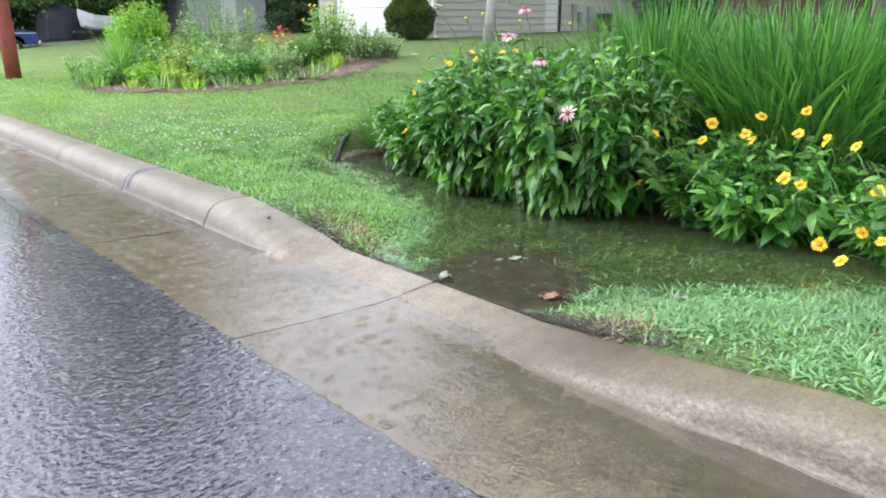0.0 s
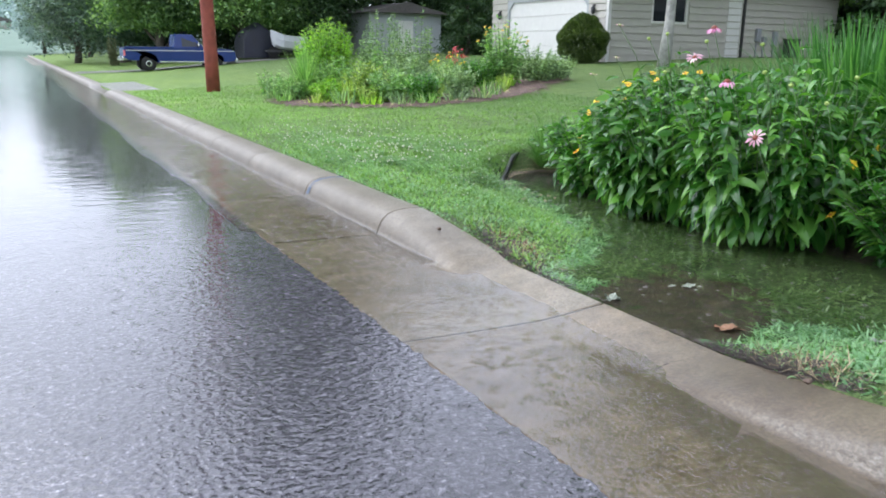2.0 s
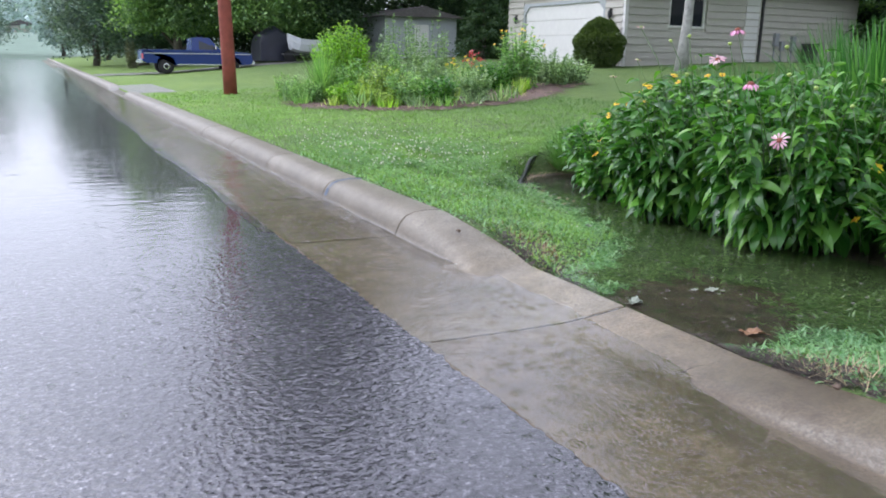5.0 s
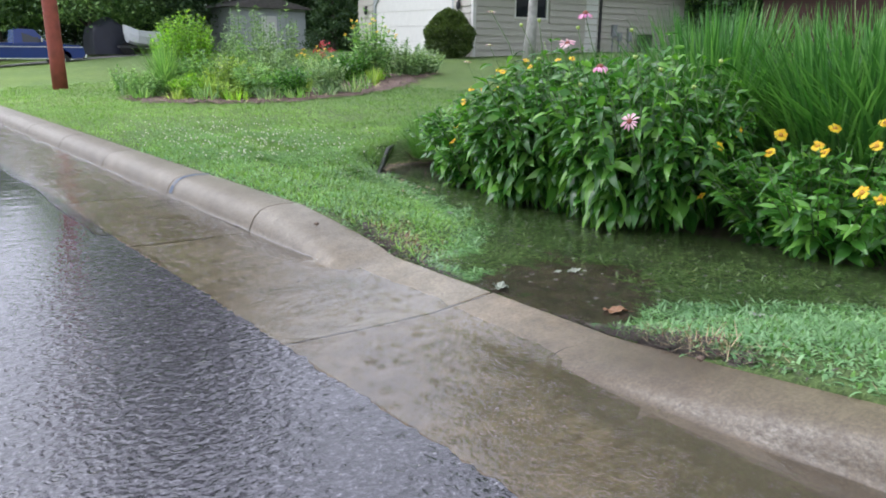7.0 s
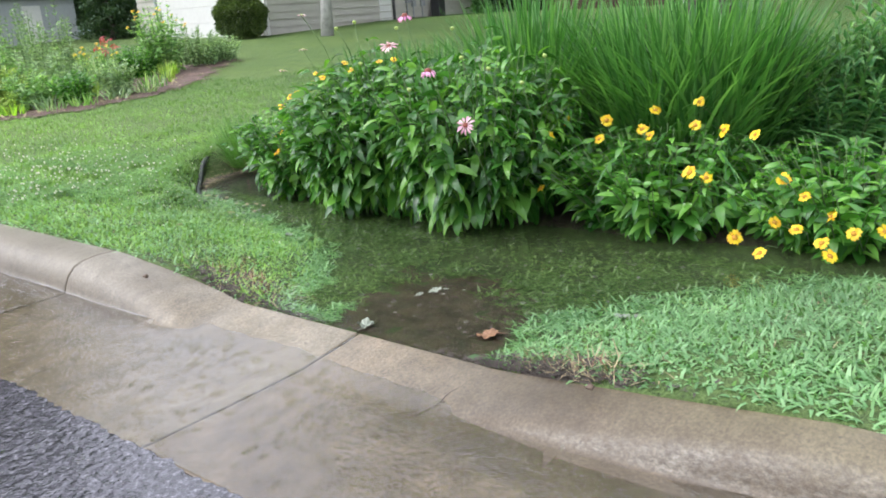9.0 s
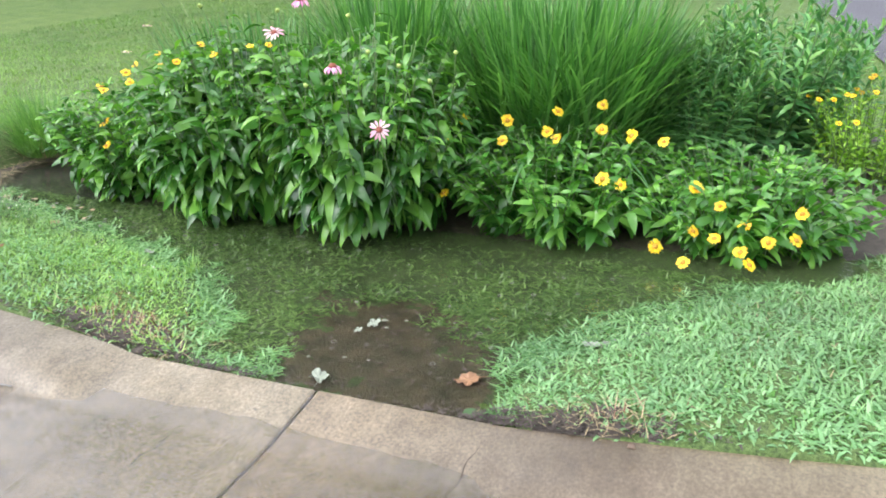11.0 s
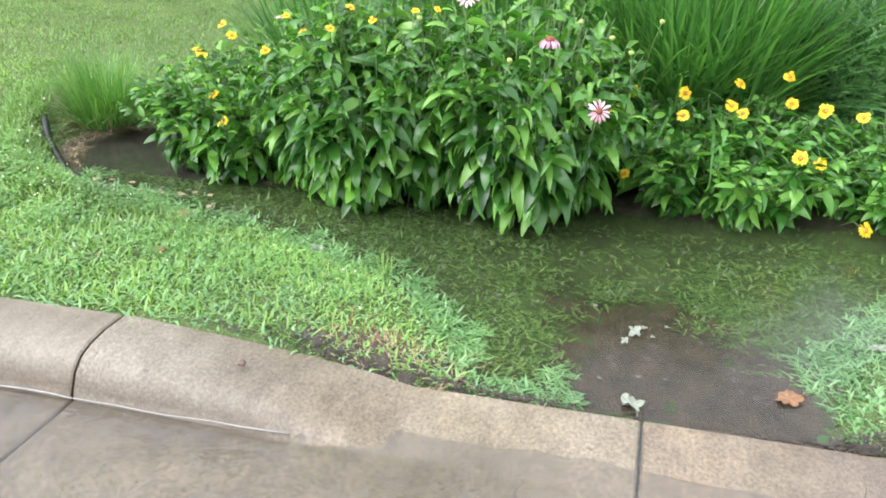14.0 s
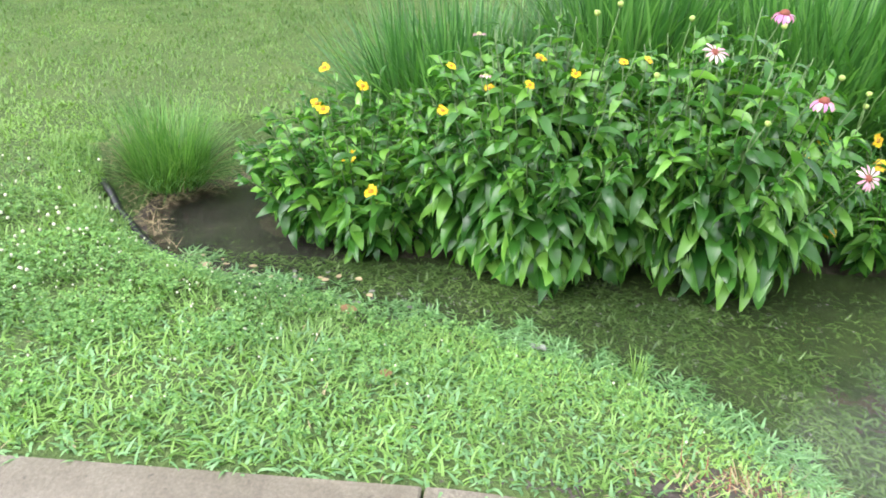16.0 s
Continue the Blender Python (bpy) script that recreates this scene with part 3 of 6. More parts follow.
def inside(poly, x, y):
    """How far points lie within a closed outline (outside: minus)."""
    x, y = np.broadcast_arrays(np.asarray(x, float), np.asarray(y, float))
    best, odd = np.full(x.shape, 1e9), np.zeros(x.shape, bool)
    for (x0, y0), (x1, y1) in zip(poly, np.roll(poly, -1, 0)):
        t = np.clip(((x - x0) * (x1 - x0) + (y - y0) * (y1 - y0)) / ((x1 - x0) ** 2 + (y1 - y0) ** 2), 0, 1)
        best = np.minimum(best, np.hypot(x - x0 - t * (x1 - x0), y - y0 - t * (y1 - y0)))
        cross = ((y0 > y) != (y1 > y)) & (x < (x1 - x0) * (y - y0) / (y1 - y0 + 1e-12) + x0)
        odd ^= cross
    return np.where(odd, best, -best)


def cut(y):
    """How much of the kerb stands at y: nothing in the cut, all beyond its tapers."""
    up = lambda a, b: np.clip((y - a) / (b - a), 0, 1)
    return np.maximum(up(3.5, 4.5) ** 0.62, (1 - up(0.7, 1.92)) ** 1.15)


def wobble(x, y):
    return 0.5 * np.sin(1.7 * x + 0.6 * y) * np.sin(1.3 * y - 0.4 * x + 1) + 0.5 * np.sin(4.1 * x + 3.3 * y + 2) * np.sin(3.7 * y - 2.9 * x)


def height(x, y):
    x, y = np.broadcast_arrays(np.asarray(x, float), np.asarray(y, float))
    h = 0.15 + 0.035 * np.clip(x - 2.3, 0, 22) + 0.012 * np.clip(y - 2, 0, 28) * smooth(4, 12, x) + 0.012 * wobble(x, y)
    d = inside(SHORE, x, y)
    slope = WATER + 0.006 - (0.20 + 0.55 * smooth(5.2, 5.8, y)) * d
    low = np.where(d > 0, WATER - 0.014 * smooth(0, 0.08, d) - 0.03 * np.minimum(d, 0.6) - 0.12 * np.clip(d - 0.6, 0, 0.6) + 0.006 * wobble(3 * x, 3 * y), np.minimum(h, slope))
    low = np.where(d > -1.2, low, h)
    low = low - 0.11 * smooth(21.4, 22.3, y) * smooth(29.6, 28.7, y) * smooth(4.6, 3.4, x)
    kerb_side = np.minimum(low, 0.155 * cut(y) + 0.02 + np.clip(x - 2.3, 0, 9) * 0.5)
    h = np.where(x > 2.28, kerb_side, -0.14)
    return np.where(x < -6.9, 0.12 + 0.01 * np.clip(-6.9 - x, 0, 20), h)


def grid(xs, ys, z):
    gx, gy = np.meshgrid(xs, ys, indexing="ij")
    v = np.stack([gx, gy, z(gx, gy)], -1).reshape(-1, 3)
    i, j = np.meshgrid(np.arange(len(xs) - 1), np.arange(len(ys) - 1), indexing="ij")
    a = (i * len(ys) + j).ravel()
    f = np.stack([a, a + len(ys), a + len(ys) + 1, a + 1], -1)
    return v, f


xs = np.concatenate([[-900, -300, -90, -30, -12, -7, -6.88, -6.85, 1.0, 2.26, 2.285], np.arange(2.32, 6.5, 0.06), np.arange(6.5, 14, 0.4), np.arange(14, 40, 2.0), [45, 60, 100, 300, 900]])
ys = np.concatenate([[-900, -300, -90, -30, -12, -6, -3], np.arange(-2, 7.5, 0.06), np.arange(7.5, 16, 0.3), np.arange(16, 21, 2.0), np.arange(21, 30.5, 0.45), np.arange(32, 50, 2.0), [55, 70, 100, 160, 300, 900]])
gv, gf = grid(xs, ys, height)
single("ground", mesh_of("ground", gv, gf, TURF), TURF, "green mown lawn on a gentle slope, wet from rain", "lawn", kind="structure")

# ---- road, gutter and kerb ----
rx_, ry_ = np.concatenate([np.arange(-6.2, 0.9, 0.3), [0.9, 1.1, 1.2]]), np.concatenate([np.concatenate([np.arange(-30, 0, 1.5), np.arange(0, 9, 0.03), np.arange(9, 14, 0.25), np.arange(14, 60, 1.5)]), np.arange(60, 420, 12)])
ragged = lambda x, y: np.where(x > 1.0, 0.008, 0.008 + 0.018 * np.minimum(1.2 - x, 0.9 * (x + 6.2) + 0.1) * 0.9 + 0.002 * np.sin(1.9 * y) * np.sin(2.3 * x))
rv, rf = grid(rx_, ry_, ragged)
road_edge = rv[:, 0] > 1.19
rv[road_edge, 0] += 0.026 + 0.005 * np.sin(rv[road_edge, 1] * 2.3) + 0.003 * np.sin(rv[road_edge, 1] * 13) + rng.normal(0, 0.007, road_edge.sum())
single("road", mesh_of("road", rv, rf, ASPHALT), ASPHALT, "wet dark asphalt street with fine aggregate", "road", kind="structure")

FULL = [(1.215, 0.004), (1.58, -0.004), (1.93, -0.014), (1.952, -0.012), (1.968, 0.035), (1.995, 0.092), (2.035, 0.132), (2.09, 0.153), (2.18, 0.163), (2.285, 0.160)]
# the darker khaki length stands a little further back
BACK = [(1.215, 0.004), (1.62, -0.004), (2.03, -0.014), (2.056, -0.012), (2.068, 0.030), (2.082, 0.075), (2.102, 0.108), (2.135, 0.130), (2.20, 0.148), (2.285, 0.155)]
FLAT = [(1.215, 0.004), (1.58, -0.003), (1.93, -0.003), (1.952, -0.002), (1.968, 0.0), (1.995, 0.003), (2.035, 0.008), (2.09, 0.0145), (2.18, 0.025), (2.285, 0.037)]


def kerb_segment(y0, y1, mirror=None):
    """One cast length of gutter and kerb, joint to joint."""
    bm = bmesh.new()
    n = max(2, int((y1 - y0) / 0.07)) if y0 < 5 and y1 > 0.5 else 4
    rings = []
    steps = [y0, y0 + 0.008] + [y0 + (y1 - y0) * i / n for i in range(1, n)] + [y1 - 0.008, y1]
    for i, y in enumerate(steps):
        t = float(cut(y)) if mirror is None else 1.0
        drop = 0.006 if i in (0, len(steps) - 1) else 0.0
        face = BACK if y < 2.4 and mirror is None else FULL
        row = [((1 - t) * b[0] + t * a[0], (1 - t) * b[1] + t * a[1] - drop) for a, b in zip(face, FLAT)] + [(2.285, -0.2), (1.215, -0.2)]
        if 22.0 < y < 26.5 and mirror is None:
            row = [(p[0], min(p[1], 0.03)) for p in row]
        rings.append([bm.verts.new((x if mirror is None else mirror - x, y - 0.045 * (x - 1.2), z)) for x, z in row])
    k = len(rings[0])
    for i, (r0, r1) in enumerate(zip(rings, rings[1:])):
        for j in range(k):
            f = bm.faces.new((r0[j], r1[j], r1[(j + 1) % k], r0[(j + 1) % k]))
            f.smooth = j < 9 and 0 < i < len(rings) - 2
    bm.faces.new(rings[0])
    bm.faces.new(rings[-1][::-1])
    bmesh.ops.recalc_face_normals(bm, faces=bm.faces)
    for e in bm.edges:
        e.smooth = all(f.smooth for f in e.link_faces)
    return bm


kerb = thing("kerb", (1.95, 2.65, 0), "pale concrete kerb and gutter with a lowered cut", "kerb", kind="structure")
joints = [2.65 + 1.75 * k for k in range(-9, 1) if k != -1] + [4.60, 6.14, 7.95] + [9.7 + 1.75 * k for k in range(14)] + [36, 40, 44, 50, 58, 70, 90, 130, 200, 300]
for a, b in zip(joints, joints[1:]):
    part("kerb_segment", kerb_segment(a + 0.005, b - 0.005), NEAR_KERB if b < 2.7 else KHAKI_KERB if b < 4.7 else KERB, kerb, "darker khaki length of kerb" if b < 2.7 else "")
far_kerb = thing("kerb_across", (-7, 2.65, 0), "pale concrete kerb on the other side of the street", "kerb", kind="structure")
for a, b in zip(joints[::5], joints[5::5]):
    part("kerb_segment", kerb_segment(a + 0.005, b - 0.005, -4.95), KERB, far_kerb)

# standing water: the pool in the garden and the flow in the gutter
px_, py_ = np.arange(2.28, 5.5, 0.06), np.arange(0.2, 6.3, 0.06)
wv, wf = grid(px_, py_, lambda x, y: np.full(x.shape, WATER))
mid_x, mid_y = wv[wf].mean(1)[:, 0], wv[wf].mean(1)[:, 1]
wf = wf[inside(SHORE, mid_x, mid_y) > -0.12]
pool = single("pool_of_rainwater", mesh_of("pool_of_rainwater", wv, wf, POOL), POOL, "shallow murky rainwater standing over drowned grass", "water", kind="structure")
pool.visible_shadow = False
def gutter(x, y):
    """The height of the concrete at a place in the gutter."""
    t = cut(y)
    return (1 - t) * np.interp(x, [p[0] for p in FLAT], [p[1] for p in FLAT]) + t * np.where(y < 2.4, np.interp(x, [p[0] for p in BACK], [p[1] for p in BACK]), np.interp(x, [p[0] for p in FULL], [p[1] for p in FULL]))


fv, ff = grid(np.linspace(0, 1, 30), np.concatenate([np.arange(-2.5, 12, 0.06), np.arange(12, 60, 0.25)]), lambda x, y: 0.016 + 0.006 * smooth(6, 14, y) - 0.026 * smooth(6.2, 3.4, y))
bank = 1.15 + 0.03 * np.sin(1.1 * fv[:, 1]) + 0.012 * np.sin(3.7 * fv[:, 1] + 1)
bank = np.where(fv[:, 1] < 5, np.maximum(bank, 1.226), bank)
low_here = np.clip(1 - cut(fv[:, 1]) / 0.35, 0, 1)
wide = np.where(low_here > 0, 2.265, np.where(fv[:, 1] < 2.4, 2.085, 2.02))
fv[:, 0] = bank + (wide - bank) * fv[:, 0]
skin = gutter(fv[:, 0], fv[:, 1]) + 0.0035 + low_here * (0.0012 * wobble(7 * fv[:, 0], 5 * fv[:, 1]) - 0.0075 * smooth(1.92, 2.2, fv[:, 0])) - 0.03 * (1 - low_here) * smooth(1.93, 1.98, fv[:, 0])
fv[:, 2] = np.maximum(np.where(fv[:, 0] < 1.97, fv[:, 2], skin), np.where((fv[:, 0] < 1.93) | (low_here > 0), skin, -1)) + 0.0012 * wobble(5 * fv[:, 0], 4 * fv[:, 1])
fv[:, 2] = np.where((low_here <= 0) & (fv[:, 0] > 1.93), 0.016 + 0.006 * smooth(6, 14, fv[:, 1]) - 0.026 * smooth(6.2, 3.4, fv[:, 1]), fv[:, 2])
rise = np.clip((fv[:, 0] - bank) / 0.14, 0, 1)
fv[:, 2] = np.where((fv[:, 0] < 1.3) & (fv[:, 1] > 4.5), 0.0102 * (1 - rise) + fv[:, 2] * rise, fv[:, 2])
film = single("gutter_water", mesh_of("gutter_water", fv, ff, FILM), FILM, "thin brown rainwater running along the gutter", "water", kind="structure")
film.visible_shadow = False

# mud in the cut's mouth and mulch in the beds
MOUTH = np.array([(2.29, 2.8), (2.6, 2.88), (3.0, 3.0), (3.25, 2.6), (3.0, 2.2), (2.75, 2.0), (2.55, 1.92), (2.29, 1.93)])
RAIN_BED = np.array([(3.85, 5.3), (3.70, 5.6), (3.95, 6.01), (4.23, 6.32), (4.49, 6.53), (4.88, 6.75), (5.2, 6.7), (5.45, 6.0), (5.75, 5.2), (6.3, 4.0), (6.6, 2.5), (6.8, 0.5), (6.3, -0.6), (4.9, -0.5), (4.45, 0.4), (4.3, 1.5), (4.2, 3.0), (4.15, 4.5)])
FAR_BED = np.array([(4.15, 14.6), (4.3, 13.7), (4.9, 12.6), (5.9, 11.7), (7.3, 11.6), (8.7, 12.3), (10.1, 13.7), (11.1, 14.4), (11.6, 15.3), (9.8, 17.0), (7.0, 17.2), (5.0, 16.4)])


def patch(poly, lift, step, fray):
    lo, hi = poly.min(0), poly.max(0)
    v, f = grid(np.arange(lo[0], hi[0] + step, step), np.arange(lo[1], hi[1] + step, step), lambda x, y: height(x, y) + lift)
    c = v[f].mean(1)
    keep = inside(poly, c[:, 0], c[:, 1]) > fray * (wobble(c[:, 0] * 5, c[:, 1] * 5) + 0.5 * wobble(c[:, 0] * 14, c[:, 1] * 15))
    v[:, 2] += 0.003 * wobble(v[:, 0] * 6, v[:, 1] * 7)
    return v, f[keep]


def sunk(v, f):
    """Keeps the bed under water where the pool reaches into it."""
    d = inside(SHORE, v[:, 0], v[:, 1])
    v[:, 2] = np.where(d > 0.16, np.minimum(v[:, 2], WATER - 0.012 - 0.05 * np.clip(d, 0, 0.4)), np.minimum(v[:, 2], WATER + 0.012 + np.clip(-d, 0, 9) * 0.2))
    return v, f


single("pool_silt", mesh_of("pool_silt", *patch(SHORE, 0.003, 0.04, 0.10), SILT), SILT, "dark silt and roots under the pool", "mud", kind="structure")
single("mud_patch", mesh_of("mud_patch", *patch(MOUTH, 0.006, 0.015, 0.24), MUD), MUD, "bare dark mud under shallow water at the kerb cut", "mud", kind="structure")
single("mulch_bed", mesh_of("mulch_bed", *sunk(*patch(RAIN_BED, 0.010, 0.03, 0.03)), MULCH), MULCH, "dark bark mulch of the rain garden", "mulch", kind="structure")
single("far_mulch_bed", mesh_of("far_mulch_bed", *patch(FAR_BED, 0.02, 0.05, 0.34), RED_MULCH), RED_MULCH, "brown bark mulch of a flower bed in the lawn", "mulch", kind="structure")

dv, df = grid(np.arange(2.35, 3.7, 0.3), np.arange(22.2, 29.0, 0.44), lambda x, y: height(x, y) + 0.012)
single("driveway", mesh_of("driveway", dv, df, DRIVE), DRIVE, "pale wet concrete apron of a drive at the kerb", "driveway", kind="structure")
dv, df = grid(np.arange(2.35, 13, 0.5), np.arange(35.9, 38.5, 0.5), lambda x, y: height(x, y) + 0.02)
single("neighbour_driveway", mesh_of("neighbour_driveway", dv, df, DRIVE), DRIVE, "pale concrete drive under the parked pickup", "driveway", kind="structure")
dv, df = grid(np.arange(10, 30, 1.0), np.arange(-9, -0.6, 0.7), lambda x, y: height(x, y) + 0.03)
single("side_driveway", mesh_of("side_driveway", dv, df, DRY_ASPHALT), DRY_ASPHALT, "grey wet asphalt drive beyond the rain garden", "driveway", kind="structure")

# black plastic edging round the tip of the bed
line = [(3.58, 5.42), (3.70, 5.66), (3.93, 6.02), (4.21, 6.33), (4.47, 6.55), (4.62, 6.645)]
bm = bmesh.new()
pts = []
for (x0, y0), (x1, y1) in zip(line, line[1:]):
    pts += [(x0 + (x1 - x0) * k / 5, y0 + (y1 - y0) * k / 5) for k in range(5)]
pts.append(line[-1])
rows_ = []
for i, (x, y) in enumerate(pts):
    z = min(float(height(x, y)), 0.12) + 0.012
    up = 0.02 + 0.06 * smooth(0.35, 0.8, i / len(pts)) + 0.006 * math.sin(i * 2.4)
    rows_.append([bm.verts.new((x + o, y - o, z + h)) for o, h in ((-0.012, -0.08), (-0.012, up - 0.02), (-0.018, up - 0.008), (-0.002, up), (0.014, up - 0.008), (0.010, up - 0.02), (0.010, -0.08))])
for r0, r1 in zip(rows_, rows_[1:]):
    for k in range(6):
        bm.faces.new((r0[k], r1[k], r1[k + 1], r0[k + 1]))
bm.faces.new(rows_[0])
bm.faces.new(rows_[-1][::-1])
single("garden_edging", bm, EDGING, "black plastic lawn edging round the tip of the bed", "edging", kind="structure", smooth=True)


# ---- grass ----
def lawn_blades(name, x0, x1, y0, y1, per_m2, length, width, mat, label, keep=None, flat=0.0, curl=(0.3, 1.3)):
    n = int((x1 - x0) * (y1 - y0) * per_m2)
    p = np.stack([rng.uniform(x0, x1, n), rng.uniform(y0, y1, n)], 1)
    ok = rng.random(n) < 0.76 + 0.30 * wobble(p[:, 0] * 2.3, p[:, 1] * 2.3)
    if keep is not None:
        ok &= keep(p[:, 0], p[:, 1])
    p = p[ok]
    n = len(p)
    base = np.column_stack([p, height(p[:, 0], p[:, 1]) - 0.004])
    tall = 0.75 + 0.35 * wobble(p[:, 0] * 1.1 + 3, p[:, 1] * 1.4)
    ln = rng.uniform(*length, n) * tall
    lean = rng.normal(0.5 + flat, 0.35, n)
    v, f = blades(base, ln, rng.uniform(*width, n), rng.uniform(0, 2 * math.pi, n), lean, rng.uniform(*curl, n), 4 if curl[1] > 2 else 3, 2.6)
    return single(name, mesh_of(name, v, f, mat), mat, label, "grass", kind="stuff")


dry = lambda x, y: (inside(SHORE, x, y) < 0.05 + 0.12 * wobble(4 * x, 4 * y)) & (inside(RAIN_BED, x, y) < 0) & (inside(MOUTH, x, y) < 0)
drowned = lambda x, y: (inside(SHORE, x, y) > -0.05) & (inside(MOUTH, x, y) < 0.04 + 0.15 * wobble(4 * x + 1, 4 * y) + 0.06 * np.sin(9 * x) * np.sin(11 * y)) & (x < 4.3) & ((x > 2.42) | (y < 1.95) | (y > 3.25))
lawn_blades("lawn_grass", 2.33, 5.6, 2.2, 8.5, 5200, (0.04, 0.095), (0.006, 0.011), BLADE, "wet mown lawn grass, bright green", dry, 0.25)
lawn_blades("lawn_grass", 2.33, 5.6, -1.6, 2.2, 4800, (0.04, 0.095), (0.007, 0.013), MINT_BLADE, "wet lawn grass, pale bluish green", dry, 0.25)
lawn_blades("dead_grass", 2.31, 5.2, 0.0, 8.0, 220, (0.03, 0.08), (0.003, 0.006), STRAW, "dead straw-coloured blades in the lawn", dry, 0.6)
lawn_blades("lawn_grass", 2.33, 9.0, 8.5, 14.0, 1300, (0.05, 0.09), (0.006, 0.010), BLADE, "wet mown lawn grass, bright green", lambda x, y: dry(x, y) & (inside(FAR_BED, x, y) < 0))
lawn_blades("lawn_grass", 5.6, 14.0, -1.2, 11.0, 900, (0.05, 0.09), (0.007, 0.012), BLADE, "wet mown lawn grass, bright green", lambda x, y: dry(x, y) & (inside(FAR_BED, x, y) < 0) & ~((x < 9) & (y > 8.5)))
lawn_blades("lawn_grass", 2.33, 11.0, 14.0, 21.0, 420, (0.05, 0.09), (0.010, 0.018), BLADE, "wet mown lawn grass, bright green", lambda x, y: inside(FAR_BED, x, y) < 0)
lawn_blades("bed_edge_grass", 3.0, 5.0, 5.2, 7.1, 3800, (0.08, 0.15), (0.004, 0.009), BLADE, "longer unmown grass along the black edging", lambda x, y: (inside(RAIN_BED, x, y) < -0.015) & (inside(RAIN_BED, x, y) > -0.3) & (inside(SHORE, x, y) < -0.03))
lawn_blades("kerbside_grass", 2.30, 2.62, -2.0, 1.8, 3000, (0.045, 0.11), (0.010, 0.017), EDGE_BLADE, "wide pale blades of grass hanging over the kerb", dry, 0.1, (0.8, 2.5))
lawn_blades("kerbside_grass", 2.40, 3.4, -1.5, 1.9, 2400, (0.04, 0.09), (0.009, 0.015), EDGE_BLADE, "wide pale blades of grass along the water", dry, 0.1, (0.8, 2.5))
lawn_blades("kerbside_grass", 2.29, 3.15, 3.3, 8.0, 2300, (0.04, 0.09), (0.009, 0.015), EDGE_BLADE, "wide pale blades of grass hanging over the kerb", dry, 0.1, (0.8, 2.5))
lawn_blades("drowned_grass", 2.3, 4.3, 0.4, 6.0, 2600, (0.03, 0.075), (0.005, 0.010), DROWNED, "grass lying flat in shallow water", drowned, 0.65)
n = 80000
p = np.column_stack([rng.uniform(2.32, 4.0, n), rng.uniform(0.5, 5.9, n)])
d_in = inside(SHORE, p[:, 0], p[:, 1])
thick = np.clip(1.12 - 1.28 * np.clip(d_in, 0, 2) + 0.6 * wobble(2.2 * p[:, 0] + 1, 2.2 * p[:, 1]), 0.05, 1)
p = p[(d_in > -0.05) & ((p[:, 0] > 2.42) | (p[:, 1] < 1.95) | (p[:, 1] > 2.8)) & (inside(MOUTH, p[:, 0], p[:, 1]) < 0.05 + 0.17 * wobble(4 * p[:, 0] + 1, 4 * p[:, 1]) + 0.10 * wobble(11 * p[:, 0], 11 * p[:, 1])) & (rng.random(n) < thick)]
n = len(p)
shoal = inside(SHORE, p[:, 0], p[:, 1]) + 0.12 * wobble(5 * p[:, 0], 5 * p[:, 1]) < 0.20
for pick, mat, lift in ((shoal, EDGE_BLADE, -0.010), (~shoal, DROWNED, -0.022)):
    n = int(pick.sum())
    v, f = blades(np.column_stack([p[pick], np.full(n, WATER + lift) + rng.normal(0, 0.004, n)]), rng.uniform(0.025, 0.07, n), rng.uniform(0.006, 0.012, n), rng.uniform(0, 6.28, n), rng.normal(1.2, 0.25, n), rng.uniform(0.1, 0.9, n), 3, 2.8)
    single("floating_grass", mesh_of("floating_grass", v, f, mat), mat, "flooded grass lying flat on the water", "grass", kind="stuff")

# crumbs of soil and bark washed against the kerb's back
n = 1500
p = np.column_stack([2.295 + np.abs(rng.normal(0, 0.035, n)), np.where(rng.random(n) < 0.6, rng.normal(1.72, 0.22, n), rng.normal(3.45, 0.4, n))])
v, f = blades(np.column_stack([p, height(p[:, 0], p[:, 1]) + 0.012 + rng.uniform(0, 0.008, n)]), rng.uniform(0.008, 0.035, n), rng.uniform(0.004, 0.011, n), rng.uniform(0, 6.28, n), np.full(n, 1.35), rng.uniform(0, 0.4, n), 2)
single("soil_crumbs", mesh_of("soil_crumbs", v, f, MULCH), MULCH, "dark crumbs of soil and bark along the kerb's back", "litter", kind="stuff")

# clover in the lawn
n = 16000
cl = np.column_stack([rng.normal(3.2, 0.6, n), rng.normal(6.6, 1.5, n)])
cl = cl[(cl[:, 0] > 2.4) & dry(cl[:, 0], cl[:, 1]) & (inside(RAIN_BED, cl[:, 0], cl[:, 1]) < -0.05) & (wobble(1.9 * cl[:, 0], 1.7 * cl[:, 1]) > -0.12)]
n = len(cl)
cz = height(cl[:, 0], cl[:, 1]) + rng.uniform(0.03, 0.075, n)
spin = rng.uniform(0, 6.28, n)
three = [strewn(*leaf_form(0.8, 0.3, 0.3, 2, belly=0.6), np.column_stack([cl, cz]), turns(spin + k * 2.094, rng.normal(-0.05, 0.25, n), rng.normal(0, 0.2, n)), rng.uniform(0.012, 0.02, n)) for k in range(3)]
v = np.concatenate([t[0] for t in three])
f = np.concatenate([t[1] + k * len(three[0][0]) for k, t in enumerate(three)])
single("clover_leaves", mesh_of("clover_leaves", v, f, CLOVER), CLOVER, "dark green clover leaves in the lawn", "clover", kind="stuff")
n = 720
cx = np.column_stack([rng.normal(3.3, 0.55, n), rng.normal(6.9, 1.5, n)])
cx = cx[(cx[:, 0] > 2.4) & dry(cx[:, 0], cx[:, 1])]
bv, bf = ball_form(3, 5)
